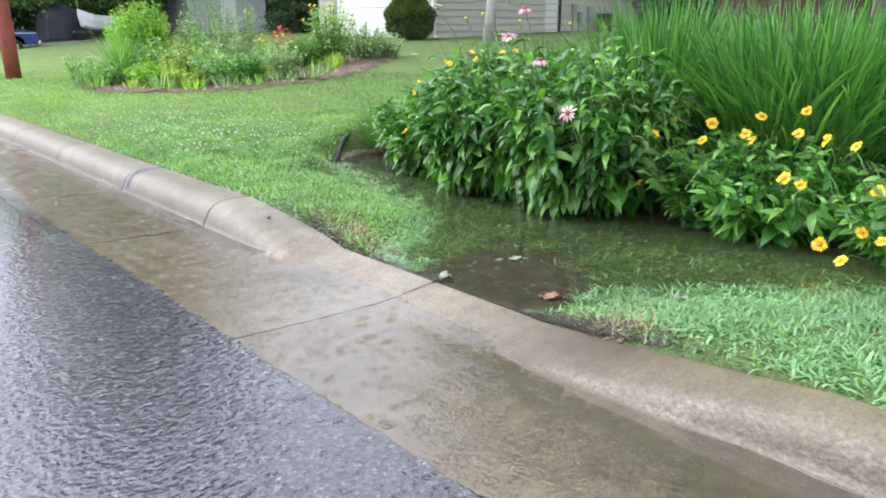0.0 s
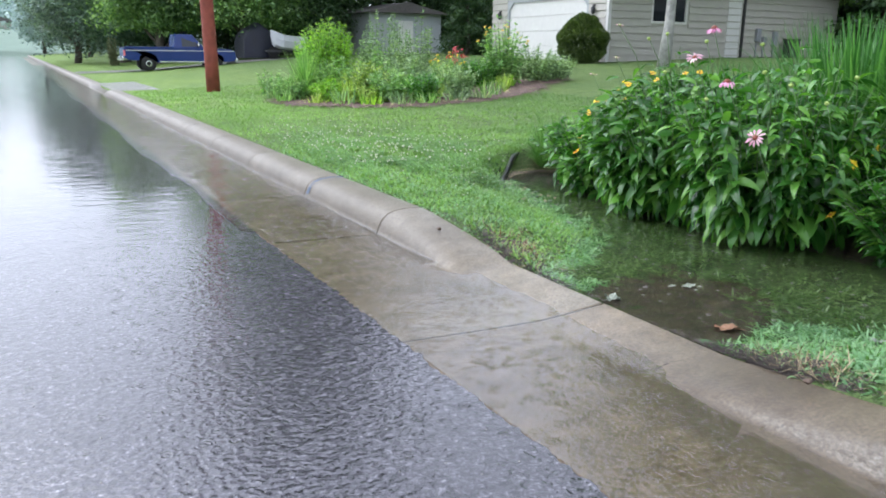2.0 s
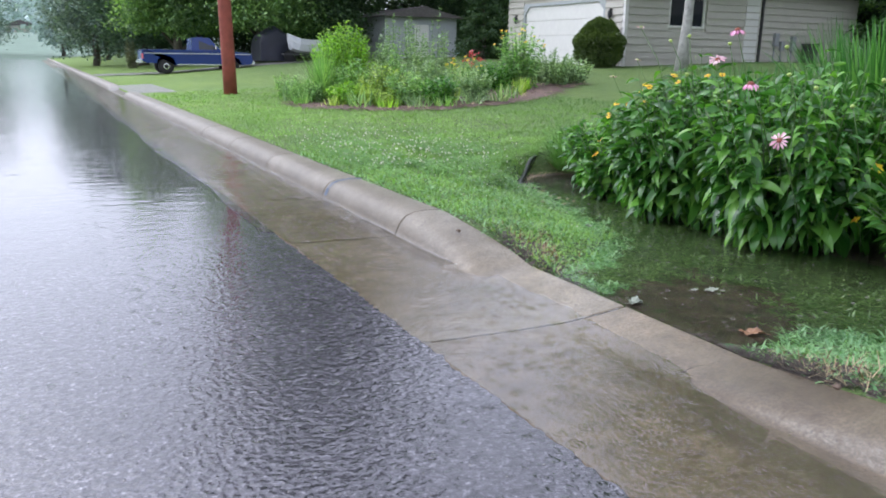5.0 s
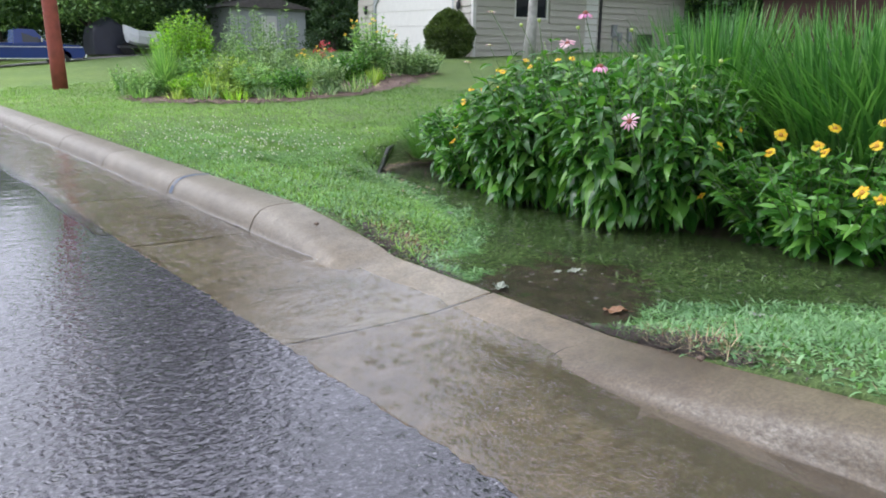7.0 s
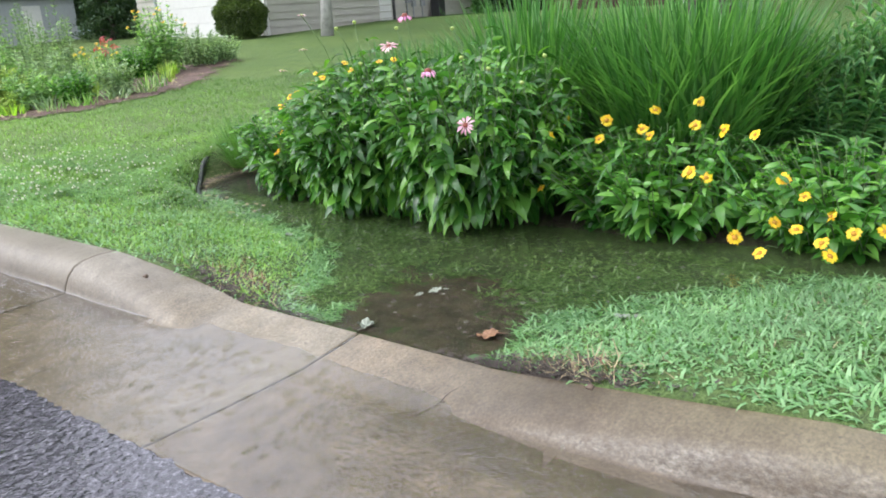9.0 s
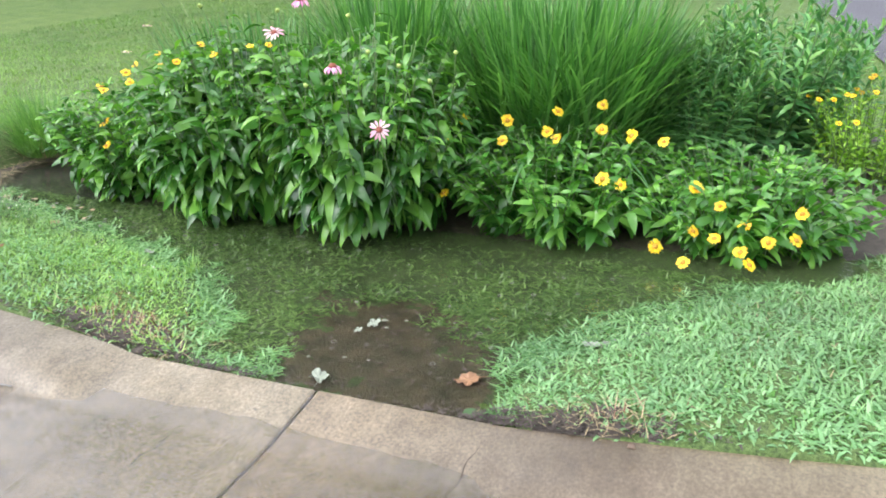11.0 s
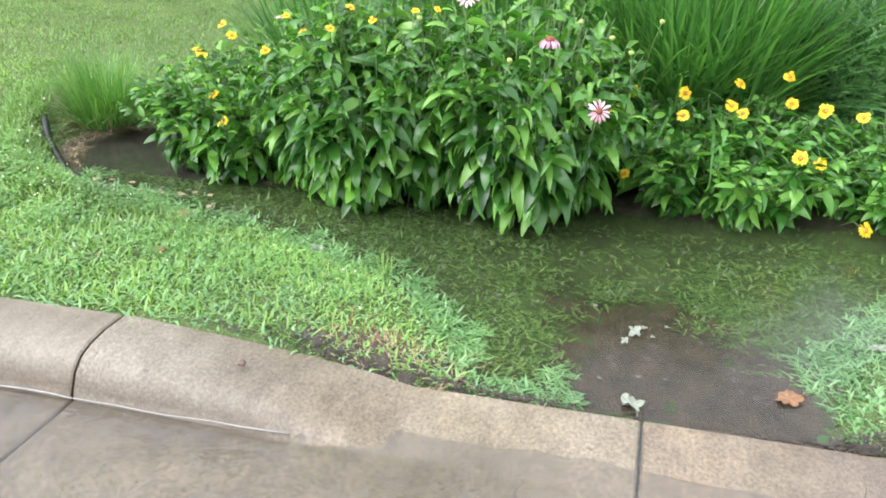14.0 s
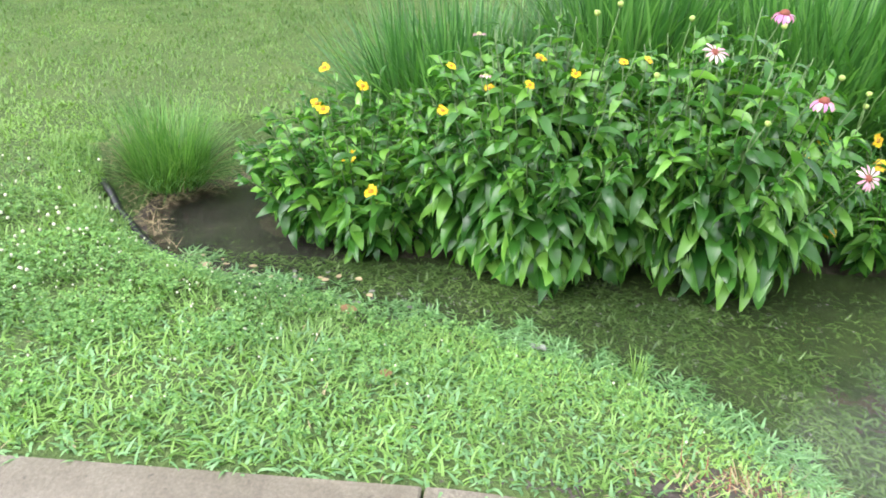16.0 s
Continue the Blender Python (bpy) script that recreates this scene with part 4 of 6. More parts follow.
v, f = strewn(bv, bf, np.column_stack([cx, height(cx[:, 0], cx[:, 1]) + rng.uniform(0.04, 0.085, len(cx))]), turns(np.zeros(len(cx)), 0 * cx[:, 0], 0 * cx[:, 0]), np.where(cx[:, 1] < 6.2, 0.55, 1.0) * rng.uniform(0.005, 0.0105, len(cx)))
single("clover_blossoms", mesh_of("clover_blossoms", v, f, WHITE_PETAL), WHITE_PETAL, "small white clover blossoms in the lawn", "clover", kind="stuff")


# ---- plants ----
def leafy_plant(name, at, label, category, radii, tall, stems, nodes, size, mat, form, droop=0.0, pieces=0, low=0.12, sides=(4, 2), group="", up=0.25, outward=0.0):
    """A clump of leafy stems that bow outwards into a mound. Returns it with the stems' tips."""
    root = thing(name, at, label, category, group)
    at = np.array(at, float)
    bm = bmesh.new()
    where, az, el, big, tips = [], [], [], [], []
    for s in range(stems):
        r, a = math.sqrt(rng.random()), rng.uniform(0, 2 * math.pi)
        out = np.array([math.cos(a) * radii[0], math.sin(a) * radii[1]])
        h = tall * (1 - 0.36 * r ** 2.4) * rng.uniform(0.86, 1.04)
        foot, top = out * r * 0.5, out * r * rng.uniform(0.9, 1.05)
        path = []
        for k in range(6):
            t = k / 5
            q = foot + (top - foot) * t ** 1.5
            path.append((at[0] + q[0], at[1] + q[1], at[2] + h * (t - 0.06 * r * t * t)))
        if pieces:
            bm = bmesh.new()
        tube(bm, path, [0.006 - 0.0035 * k / 5 for k in range(6)], sides[0])
        if pieces:
            part("stem", mesh_from("stem", bm, STEM, True), STEM, root)
        tips.append(path[-1])
        spin = rng.uniform(0, math.pi)
        for k in range(nodes):
            t = low + (1 - low) * (k + rng.uniform(0, 0.4)) / nodes
            i = min(int(t * 5), 4)
            u = t * 5 - i
            p = np.array(path[i]) * (1 - u) + np.array(path[i + 1]) * u
            for j in range(sides[1]):
                where.append(p)
                turn = spin + k * math.pi / 2 + j * 2 * math.pi / sides[1] + rng.normal(0, 0.3)
                az.append(a + rng.normal(0, 0.75) if rng.random() < outward * r else turn)
                el.append(up - droop + (t - 0.55) * 0.9 + rng.normal(0, 0.36))
                big.append(rng.uniform(*size) * (1.05 - 0.55 * max(0, t - 0.35) / 0.65) * (0.8 + 0.2 * min(1, t / 0.3)))
    if not pieces:
        tagged(part("stem_bundle", mesh_from("stem_bundle", bm, STEM, True), STEM, root), kind="stuff")
    where, az, el, big = np.array(where), np.array(az), np.array(el), np.array(big)
    where[:, 2] = np.maximum(where[:, 2], at[2] + 0.02)
    rot = turns(az, el, rng.normal(0, 0.5, len(az)))
    near = np.argsort(where[:, 0] + 0.25 * np.abs(where[:, 1] - at[1]))
    lone, rest = near[:pieces], near[pieces:]
    narrow, curled = form[0] * np.array([1.0, 0.72, 1.0]), form[0] * np.array([1.0, 1.1, 0.45])
    data = [mesh_of("leaf", shape, form[1], mat) for shape in (form[0], narrow, curled)]
    for i in lone:
        ob = new("leaf", data[i % 3])
        m = Matrix(rot[i].tolist()).to_4x4()
        ob.matrix_basis = Matrix.Translation(where[i]) @ m @ Matrix.Diagonal((big[i], big[i], big[i], 1))
        hang(ob, root)
    if len(rest):
        v, f = strewn(*form, where[rest], rot[rest], big[rest])
        tagged(part("leaves", mesh_of("leaves", v, f, mat), mat, root), kind="stuff")
    return root, tips


def petal_ring(count, inner, outer, width, dip):
    """Ray petals round a flower's head, which faces +z."""
    v, f = leaf_form(width / (outer - inner), dip, 0.12, 4, belly=0.6)
    v = v * (outer - inner) + np.array([inner, 0, 0])
    a = np.linspace(0, 2 * math.pi, count, endpoint=False) + rng.normal(0, 0.07, count)
    return strewn(v, f, np.zeros((count, 3)), turns(a, rng.normal(0, 0.12, count), rng.normal(0, 0.15, count)), rng.uniform(0.88, 1.06, count))


HEADS = {}
for key, (count, inner, outer, width, dip, mat, disc_mat, disc_r, disc_h) in {
    "pink": (13, 0.012, 0.064, 0.016, 1.7, PINK, CONE, 0.021, 0.022),
    "open": (13, 0.012, 0.062, 0.014, 0.75, PALE_PINK, CONE, 0.018, 0.014),
    "faded": (11, 0.010, 0.040, 0.010, 0.9, PALE_PINK, BUD, 0.016, 0.012),
    "yellow": (13, 0.010, 0.042, 0.0175, 0.5, YELLOW, DISC, 0.0155, 0.013),
}.items():
    bm = bmesh.new()
    lathe(bm, (0, 0, -0.004), [(disc_r * 0.6, -0.004), (disc_r, 0.0), (disc_r * 0.92, disc_h * 0.45), (disc_r * 0.6, disc_h * 0.85), (0.001, disc_h)], sides=9)
    HEADS[key] = (mesh_of("flower_head", *petal_ring(count, inner, outer, width, dip), mat), mesh_from("flower_centre", bm, disc_mat, True))
bm = bmesh.new()
lathe(bm, (0, 0, 0), [(0.004, -0.012), (0.010, -0.006), (0.013, 0.002), (0.009, 0.008), (0.001, 0.010)], sides=8)
BUD_MESH = mesh_from("flower_bud", bm, BUD, True)


def blossom(root, kind_, at, face=(-0.6, -0.1, 0.9), size=1.0, foot=None, label=""):
    """A flower on its stalk, as parts of its plant."""
    at = Vector(at)
    m = Matrix.Translation(at) @ Vector(face).to_track_quat("Z", "Y").to_matrix().to_4x4() @ pose(0, 0, 0, 0, 0, rng.uniform(0, 360)) @ Matrix.Scale(size, 4)
    petals, centre = HEADS[kind_]
    head = new("flower_head", petals)
    head.matrix_basis = m
    tagged(hang(head, root), label)
    c = new("flower_centre", centre)
    c.matrix_basis = m
    hang(c, head)
    stalk(root, at - Vector(face).normalized() * 0.008, foot)


def stalk(root, top, foot=None):
    base = Vector(foot) if foot else Vector((top[0] + 0.12, top[1] + rng.uniform(-0.06, 0.06), max(0.1, top[2] - 0.35)))
    top = Vector(top)
    midp = (base + top) / 2 + Vector((rng.uniform(-0.02, 0.02), rng.uniform(-0.02, 0.02), 0.03))
    part("flower_stalk", mesh_from("flower_stalk", tube(bmesh.new(), [base, midp, top], [0.0035, 0.003, 0.0025], 5), STEM, True), STEM, root)


def bud(root, at, size=1.0):
    ob = new("flower_bud", BUD_MESH)
    ob.matrix_basis = Matrix.Translation(at) @ pose(0, 0, 0, rng.uniform(-25, 25), rng.uniform(-25, 25), 0) @ Matrix.Scale(size, 4)
    hang(ob, root)
    stalk(root, at)


CONE_FORM, SUN_FORM = leaf_form(0.30, 1.4, 0.3, belly=0.33), leaf_form(0.35, 0.95, 0.25, belly=0.34)
z0 = 0.0
sun_a, _ = leafy_plant("false_sunflower", (4.44, 5.04, z0), "bushy false sunflower with yellow blooms beside the pool", "flowering plant", (0.74, 0.74), 0.86, 125, 10, (0.10, 0.19), CONE_LEAF, SUN_FORM, 0.32, 170, 0.12, outward=0.7)
cone_a, _ = leafy_plant("coneflower", (4.30, 4.12, z0), "tall dark-leaved coneflower clump with drooping wet leaves", "flowering plant", (0.88, 0.74), 1.24, 125, 12, (0.13, 0.28), CONE_LEAF, CONE_FORM, 0.40, 290, 0.20, outward=0.85)
cone_b, _ = leafy_plant("coneflower", (4.28, 3.28, z0), "tall coneflower clump with pink drooping blooms", "flowering plant", (0.86, 0.70), 1.28, 125, 12, (0.13, 0.28), CONE_LEAF, CONE_FORM, 0.40, 290, 0.20, outward=0.85)
sun_b, _ = leafy_plant("low_sunflower", (4.63, 2.15, z0), "low spreading sunflower clump with yellow blooms", "flowering plant", (0.80, 0.86), 0.66, 125, 8, (0.11, 0.20), SUN_LEAF, SUN_FORM, 0.25, 180, outward=0.6)
sun_c, _ = leafy_plant("low_sunflower", (4.70, 1.05, z0), "low spreading sunflower clump beside bare mulch", "flowering plant", (0.80, 0.92), 0.58, 125, 8, (0.10, 0.19), SUN_LEAF, SUN_FORM, 0.25, 160, outward=0.6)

BROAD_FORM = leaf_form(0.44, 1.3, 0.25, belly=0.36)
BROAD, BROAD_LIME = mesh_of("basal_leaf", *BROAD_FORM, CONE_LEAF), mesh_of("basal_leaf", *BROAD_FORM, SUN_LEAF)
for root, cx0, cy0, ra, rb in ((cone_a, 4.36, 4.10, 0.66, 0.58), (cone_b, 4.34, 3.28, 0.66, 0.54)):
    for k in range(18):
        a = math.pi + rng.normal(0, 0.75)
        s = rng.uniform(0.13, 0.19)
        ob = new("basal_leaf", BROAD_LIME if k % 17 == 3 else BROAD)
        ob.matrix_basis = pose(cx0 + ra * math.cos(a) * rng.uniform(0.6, 0.9), cy0 + rb * math.sin(a), rng.uniform(0.10, 0.16) if k % 17 == 3 else rng.uniform(0.16, 0.46), rng.uniform(-25, 25), rng.uniform(5, 45), math.degrees(a) + rng.uniform(-40, 40)) @ Matrix.Scale(s, 4)
        hang(ob, root)

for at, key, face, s in [((3.58, 3.12, 1.06), "pink", (-0.15, 0, 1), 1.05), ((3.57, 2.87, 0.76), "open", (-0.85, -0.25, 0.5), 1.0), ((3.73, 3.53, 1.20), "open", (-0.45, -0.2, 0.85), 1.0),
                         ((3.65, 3.32, 1.37), "pink", (-0.1, 0, 1), 1.0)]:
    blossom(cone_b, key, at, face, s, (at[0] + 0.3, at[1] + 0.03, at[2] - 0.5), "pink coneflower bloom with a rusty cone" if key == "pink" else "pale pink coneflower bloom")
for at in [(3.79, 4.33, 1.42), (3.91, 4.48, 1.19), (3.66, 4.44, 1.07)]:
    blossom(cone_a, "faded", at, (0.05, 0, 1), 0.9, (at[0] + 0.25, at[1] - 0.05, at[2] - 0.5), "pale opening coneflower")
for at in [(3.78, 4.01, 1.32), (3.85, 3.91, 1.35), (3.9, 3.6, 1.3), (3.75, 3.0, 1.12), (3.8, 2.85, 1.05), (3.95, 3.2, 1.28), (3.7, 3.75, 1.1), (4.0, 2.75, 0.95), (3.62, 3.3, 0.95), (4.05, 2.62, 1.1)]:
    bud(cone_b, at, 1.1)
for at in [(4.34, 5.05, 0.83), (4.77, 5.33, 0.81), (4.36, 5.29, 0.72), (4.33, 5.25, 0.70), (4.11, 5.08, 0.53), (4.02, 4.20, 1.08), (3.98, 3.84, 1.09), (4.0, 3.73, 1.10), (3.84, 4.25, 1.00), (3.95, 4.95, 0.42), (4.12, 4.6, 1.0), (3.92, 4.05, 1.04), (3.9, 4.42, 0.96), (3.86, 4.62, 0.86)]:
    blossom(sun_a if at[1] > 4.8 else cone_a, "yellow", at, (-0.45, rng.uniform(-0.4, 0.4), 0.8), rng.uniform(0.85, 1.1) if at[1] > 4.8 else rng.uniform(0.55, 0.8), None, "yellow sunflower-like bloom")
LOW = [(4.35, 2.78, .57), (4.44, 2.69, .66), (4.45, 2.42, .67), (4.35, 2.42, .57), (4.1, 2.7, .29), (4.41, 2.17, .63), (4.38, 2.11, .60), (4.51, 2.13, .73), (4.55, 1.88, .78), (4.44, 1.86, .66), (4.42, 1.69, .64), (4.38, 1.51, .63),
       (4.22, 1.81, .43), (4.21, 1.71, .41), (4.22, 1.31, .43), (4.12, 1.18, .37), (4.05, 1.3, .24), (4.0, 1.48, .15), (4.03, 1.19, .22), (3.92, 1.33, .11), (4.08, 1.05, .29), (3.98, 1.06, .18), (3.94, 1.01, .13), (4.03, .93, .23), (4.16, .78, .36), (4.05, .8, .25)]
for at in LOW:
    blossom(sun_b if at[1] > 1.65 else sun_c, "yellow", at, (-0.6, rng.uniform(-0.6, 0.6), rng.uniform(0.35, 0.9)), rng.uniform(0.85, 1.12), (at[0] + 0.22, at[1] + rng.uniform(-0.1, 0.1), max(0.08, at[2] - 0.2)), "yellow sunflower-like bloom")


def grass_clump(name, at, label, count, long, wide, spread, mat, bend=(0.2, 1.0), foot=0.12, group=""):
    root = thing(name, at, label, "ornamental grass", group)
    r, a = foot * np.sqrt(rng.random(count)), rng.uniform(0, 2 * math.pi, count)
    base = np.column_stack([at[0] + r * np.cos(a), at[1] + r * np.sin(a), np.full(count, at[2])])
    lean = np.minimum(np.abs(rng.normal(0, spread, count)) * (0.4 + r / foot), 0.62)
    v, f = blades(base, rng.uniform(*long, count), rng.uniform(*wide, count), a + rng.normal(0, 0.8, count), lean, np.minimum(rng.uniform(*bend, count) * (0.3 + lean), 1.35), 7)
    tagged(part("blades", mesh_of("blades", v, f, mat), mat, root), kind="stuff")
    return root


def upright_grass(at, label, count, tall, foot, fan):
    """A dense sheaf of broad blades, upright and even at the top, with some that arch out at its sides."""
    root = thing("ornamental_grass", at, label, "ornamental grass", "ornamental grasses")
    r, a = foot * np.sqrt(rng.random(count)), rng.uniform(0, 2 * math.pi, count)
    base = np.column_stack([at[0] + r * np.cos(a), at[1] + r * np.sin(a), np.full(count, at[2])])
    arch = rng.random(count) < 0.42
    az = a + rng.normal(0, 0.9, count)
    lean = np.where(arch, rng.uniform(0.1, 0.5, count), fan * (r / foot) * rng.uniform(0.2, 1.3, count) + np.abs(rng.normal(0, 0.07, count)))
    bend = np.where(arch, rng.uniform(0.7, 2.2, count), 1.25 * rng.random(count) ** 1.4)
    long = tall * np.where(arch, rng.uniform(0.5, 1.0, count), 1.05 - 0.24 * rng.random(count) ** 2)
    v, f = blades(base, long, rng.uniform(0.012, 0.026, count), az, lean, bend, 8, 5.0)
    tagged(part("blades", mesh_of("blades", v, f, REED), REED, root), kind="stuff")
    # a few fine panicles standing above the blades
    for k in range(2):
        q = rng.uniform(0, 6.28)
        p = Vector((at[0] + foot * math.cos(q), at[1] + foot * math.sin(q), at[2] + tall * 0.3))
        tip = p + Vector((0.22 * math.cos(q), 0.22 * math.sin(q), tall * rng.uniform(0.66, 0.78)))
        mid_p = p.lerp(tip, 0.6) + Vector((-0.05 * math.cos(q), -0.05 * math.sin(q), 0.04))
        part("seed_stalk", mesh_from("seed_stalk", tube(bmesh.new(), [p, mid_p, tip], [0.002, 0.002, 0.0035], 4), SEED, True), SEED, root, "pale feathery seed stalk")
    return root


upright_grass((5.30, 4.50, 0.05), "green ornamental grass, loose and arching behind the coneflowers", 1700, 1.12, 0.50, 0.34)
upright_grass((5.50, 3.52, 0.05), "tall green ornamental grass, upright and dense", 1400, 1.44, 0.28, 0.20)
upright_grass((5.55, 2.30, 0.05), "tall green ornamental grass, broad and even at the top", 2600, 1.40, 0.52, 0.20)
tuft = grass_clump("fine_grass_tuft", (4.74, 6.26, float(height(4.74, 6.26))), "tuft of fine bright grass with dry stems in mulch", 1300, (0.3, 0.62), (0.003, 0.008), 0.42, TUFT_BLADE, (0.6, 1.8), 0.2)
n = 120
a = rng.uniform(0, 6.28, n)
v, f = blades(np.column_stack([4.74 + 0.2 * np.cos(a), 6.26 + 0.2 * np.sin(a), np.full(n, float(height(4.74, 6.26)))]), rng.uniform(0.12, 0.32, n), rng.uniform(0.003, 0.006, n), a, rng.uniform(0.3, 1.2, n), rng.uniform(0.2, 1.0, n), 4)
tagged(part("dry_stem", mesh_of("dry_stem", v, f, STRAW), STRAW, tuft, "dead straw-coloured stems at the tuft's foot"), kind="stuff")
grass_clump("grass_tuft", (3.13, 3.76, 0.015), "small tuft of grass standing out of the shallow water", 26, (0.07, 0.15), (0.004, 0.008), 0.3, BLADE, (0.4, 1.2), 0.03)
DARK_FORM = leaf_form(0.22, 0.7, 0.2, 4)
leafy_plant("goldenrod", (6.15, 0.85, 0.1), "upright dark green goldenrod with narrow leaves", "leafy plant", (0.65, 0.85), 1.35, 90, 18, (0.13, 0.20), DARK_LEAF, DARK_FORM, -0.25, 0, 0.1, (4, 3))
leafy_plant("goldenrod", (5.8, 1.35, 0.1), "paler goldenrod clump beside the tall grass", "leafy plant", (0.45, 0.5), 1.15, 55, 16, (0.12, 0.18), DARK_LEAF, DARK_FORM, -0.2, 0, 0.1, (4, 3))
yel, tips = leafy_plant("low_yellow_shrub", (5.75, 0.2, 0.1), "low yellowish shrub with small yellow blooms", "shrub", (0.5, 0.6), 0.8, 70, 11, (0.05, 0.08), LIME_LEAF, leaf_form(0.35, 0.3, 0.2, 3), -0.1, 0, 0.2, (3, 3))
for p in tips[:30]:
    blossom(yel, "yellow", p, (-0.5, 0, 0.8), 0.55)

# leaves and twigs that float or lie about
FLAT_LEAF = leaf_form(0.62, 0.12, 0.06, 6)


def lying_leaf(at, size, az, mat, label):
    me = mesh_of("fallen_leaf", *FLAT_LEAF, mat)
    ob = tagged(new("fallen_leaf", me), label, "leaf", "fallen leaves")
    ob.matrix_basis = Matrix.Translation(at) @ pose(0, 0, 0, 2, 3, az) @ Matrix.Diagonal((size, size * 1.15, size * 0.4, 1))



def lobed_leaf(at, size, az, mat, label, lobes=5, deep=0.25, long=1.2, curl=0.16):
    """A dead leaf with a ragged, lobed rim, buckled and lying on the ground, with its stalk."""
    bm = bmesh.new()
    n, rings = 40, []
    for k, s in enumerate((0.0, 0.4, 0.75, 1.0)):
        row = []
        for i in range(n if k else 1):
            a = 2 * math.pi * i / n
            r = s * (1 - deep * (0.5 + 0.5 * math.cos(lobes * a)) ** 2 + 0.07 * math.sin(13 * a + 1))
            lift = curl * s * s * (0.5 + 0.5 * math.sin(3 * a + 0.7)) + 0.04 * math.sin(9 * a) * s
            row.append(bm.verts.new((long * r * math.cos(a) / 2, r * math.sin(a) / 2, lift)))
        rings.append(row)
    for i in range(n):
        bm.faces.new((rings[0][0], rings[1][i], rings[1][(i + 1) % n]))
        for r0, r1 in zip(rings[1:], rings[2:]):
            bm.faces.new((r0[i], r1[i], r1[(i + 1) % n], r0[(i + 1) % n]))
    tube(bm, [(-0.4, 0, 0.02), (-0.75, 0.05, 0.03), (-0.95, 0.12, 0.02)], [0.02, 0.016, 0.012], 5)
    ob = single("fallen_leaf", bm, mat, label, "leaf", "fallen leaves", smooth=True)
    ob.matrix_basis = Matrix.Translation(at) @ pose(0, 0, 0, 3, 4, az) @ Matrix.Scale(size, 4)


lobed_leaf((2.375, 2.635, 0.036), 0.085, 20, CRUMPLED, "pale crumpled leaf stranded at the edge of the gutter", 5, 0.3, 1.1, 0.25)
lobed_leaf((2.55, 2.075, 0.036), 0.085, 125, ORANGE_LEAF, "orange-brown fallen leaf on wet mud", 7, 0.22, 1.35)
for x, y, sz in ((2.88, 2.62, 0.06), (2.80, 2.66, 0.035), (3.0, 1.66, 0.06), (3.28, 4.15, 0.055)):
    lobed_leaf((x, y, WATER + 0.004), sz, 70 * x + 130 * y, CRUMPLED, "pale torn leaf floating on the pool", 4, 0.4, 1.5)
lying_leaf((2.32, 2.03, 0.036), 0.08, -70, NEEDLE, "green fallen leaf at the edge of the kerb")
lying_leaf((3.42, 4.95, 0.055), 0.10, 40, DRY_LEAF, "tan fallen leaf at the water's edge")
lying_leaf((2.88, 4.72, 0.15), 0.07, 140, DRY_LEAF, "brown fallen leaf in the grass")
lying_leaf((3.1, 4.25, 0.06), 0.08, 200, DRY_LEAF, "brown fallen leaf in drowned grass")
for x, y, s in [(2.92, 2.60, 0.035), (2.86, 2.56, 0.025), (3.05, 2.78, 0.03), (3.02, 1.62, 0.05), (3.08, 1.55, 0.04), (2.55, 2.62, 0.022), (2.5, 2.75, 0.022), (2.95, 2.5, 0.022)]:
    lying_leaf((x, y, WATER + 0.006), s, rng.uniform(0, 360), PALE_LEAF, "small pale petal floating on the pool")
for k in range(26):
    t_ = rng.random()
    lying_leaf((3.58 + 0.35 * t_ + rng.normal(0, 0.05), 4.7 + 1.15 * t_ + rng.normal(0, 0.08), WATER + 0.004), rng.uniform(0.015, 0.05), rng.uniform(0, 360), STRAW if k % 3 else PALE_LEAF, "small pale scrap of dead leaf adrift at the pool's edge")
bm = bmesh.new()
bmesh.ops.create_icosphere(bm, subdivisions=2, radius=0.016)
for v in bm.verts:
    v.co *= 1 + 0.3 * math.sin(v.co.x * 210 + 1) * math.cos(v.co.y * 180)
    v.co.z *= 0.62
walnut = single("nut_husk", bm, NUT, "small brown nut husk on the kerb", "nut", smooth=True)
walnut.location = (2.2, 1.42, 0.115)
scrap = tagged(new("nut_husk", walnut.data), "small brown nut husk on the pale kerb", "nut")
scrap.location = (2.13, 3.99, 0.5 * float(cut(3.99)) * 0.163 + 0.085)
# faded blue paint across the kerb
mark = [(x - 0.004 if x < 2.02 else x, z + 0.004) for x, z in FULL[4:]]
bm = bmesh.new()
for (xa, za), (xb, zb) in zip(mark, mark[1:]):
    for k in range(3):
        ya, yb = 6.0 + 0.018 * k + 0.006 * math.sin(xa * 60 + k), 6.017 + 0.018 * k + 0.006 * math.sin(xb * 70 + k)
        bm.faces.new([bm.verts.new(p) for p in ((xa, ya, za), (xb, ya, zb), (xb, yb, zb), (xa, yb, za))])
part("paint_mark", bm, BLUE_MARK, kerb, "faded blue paint mark across the kerb")
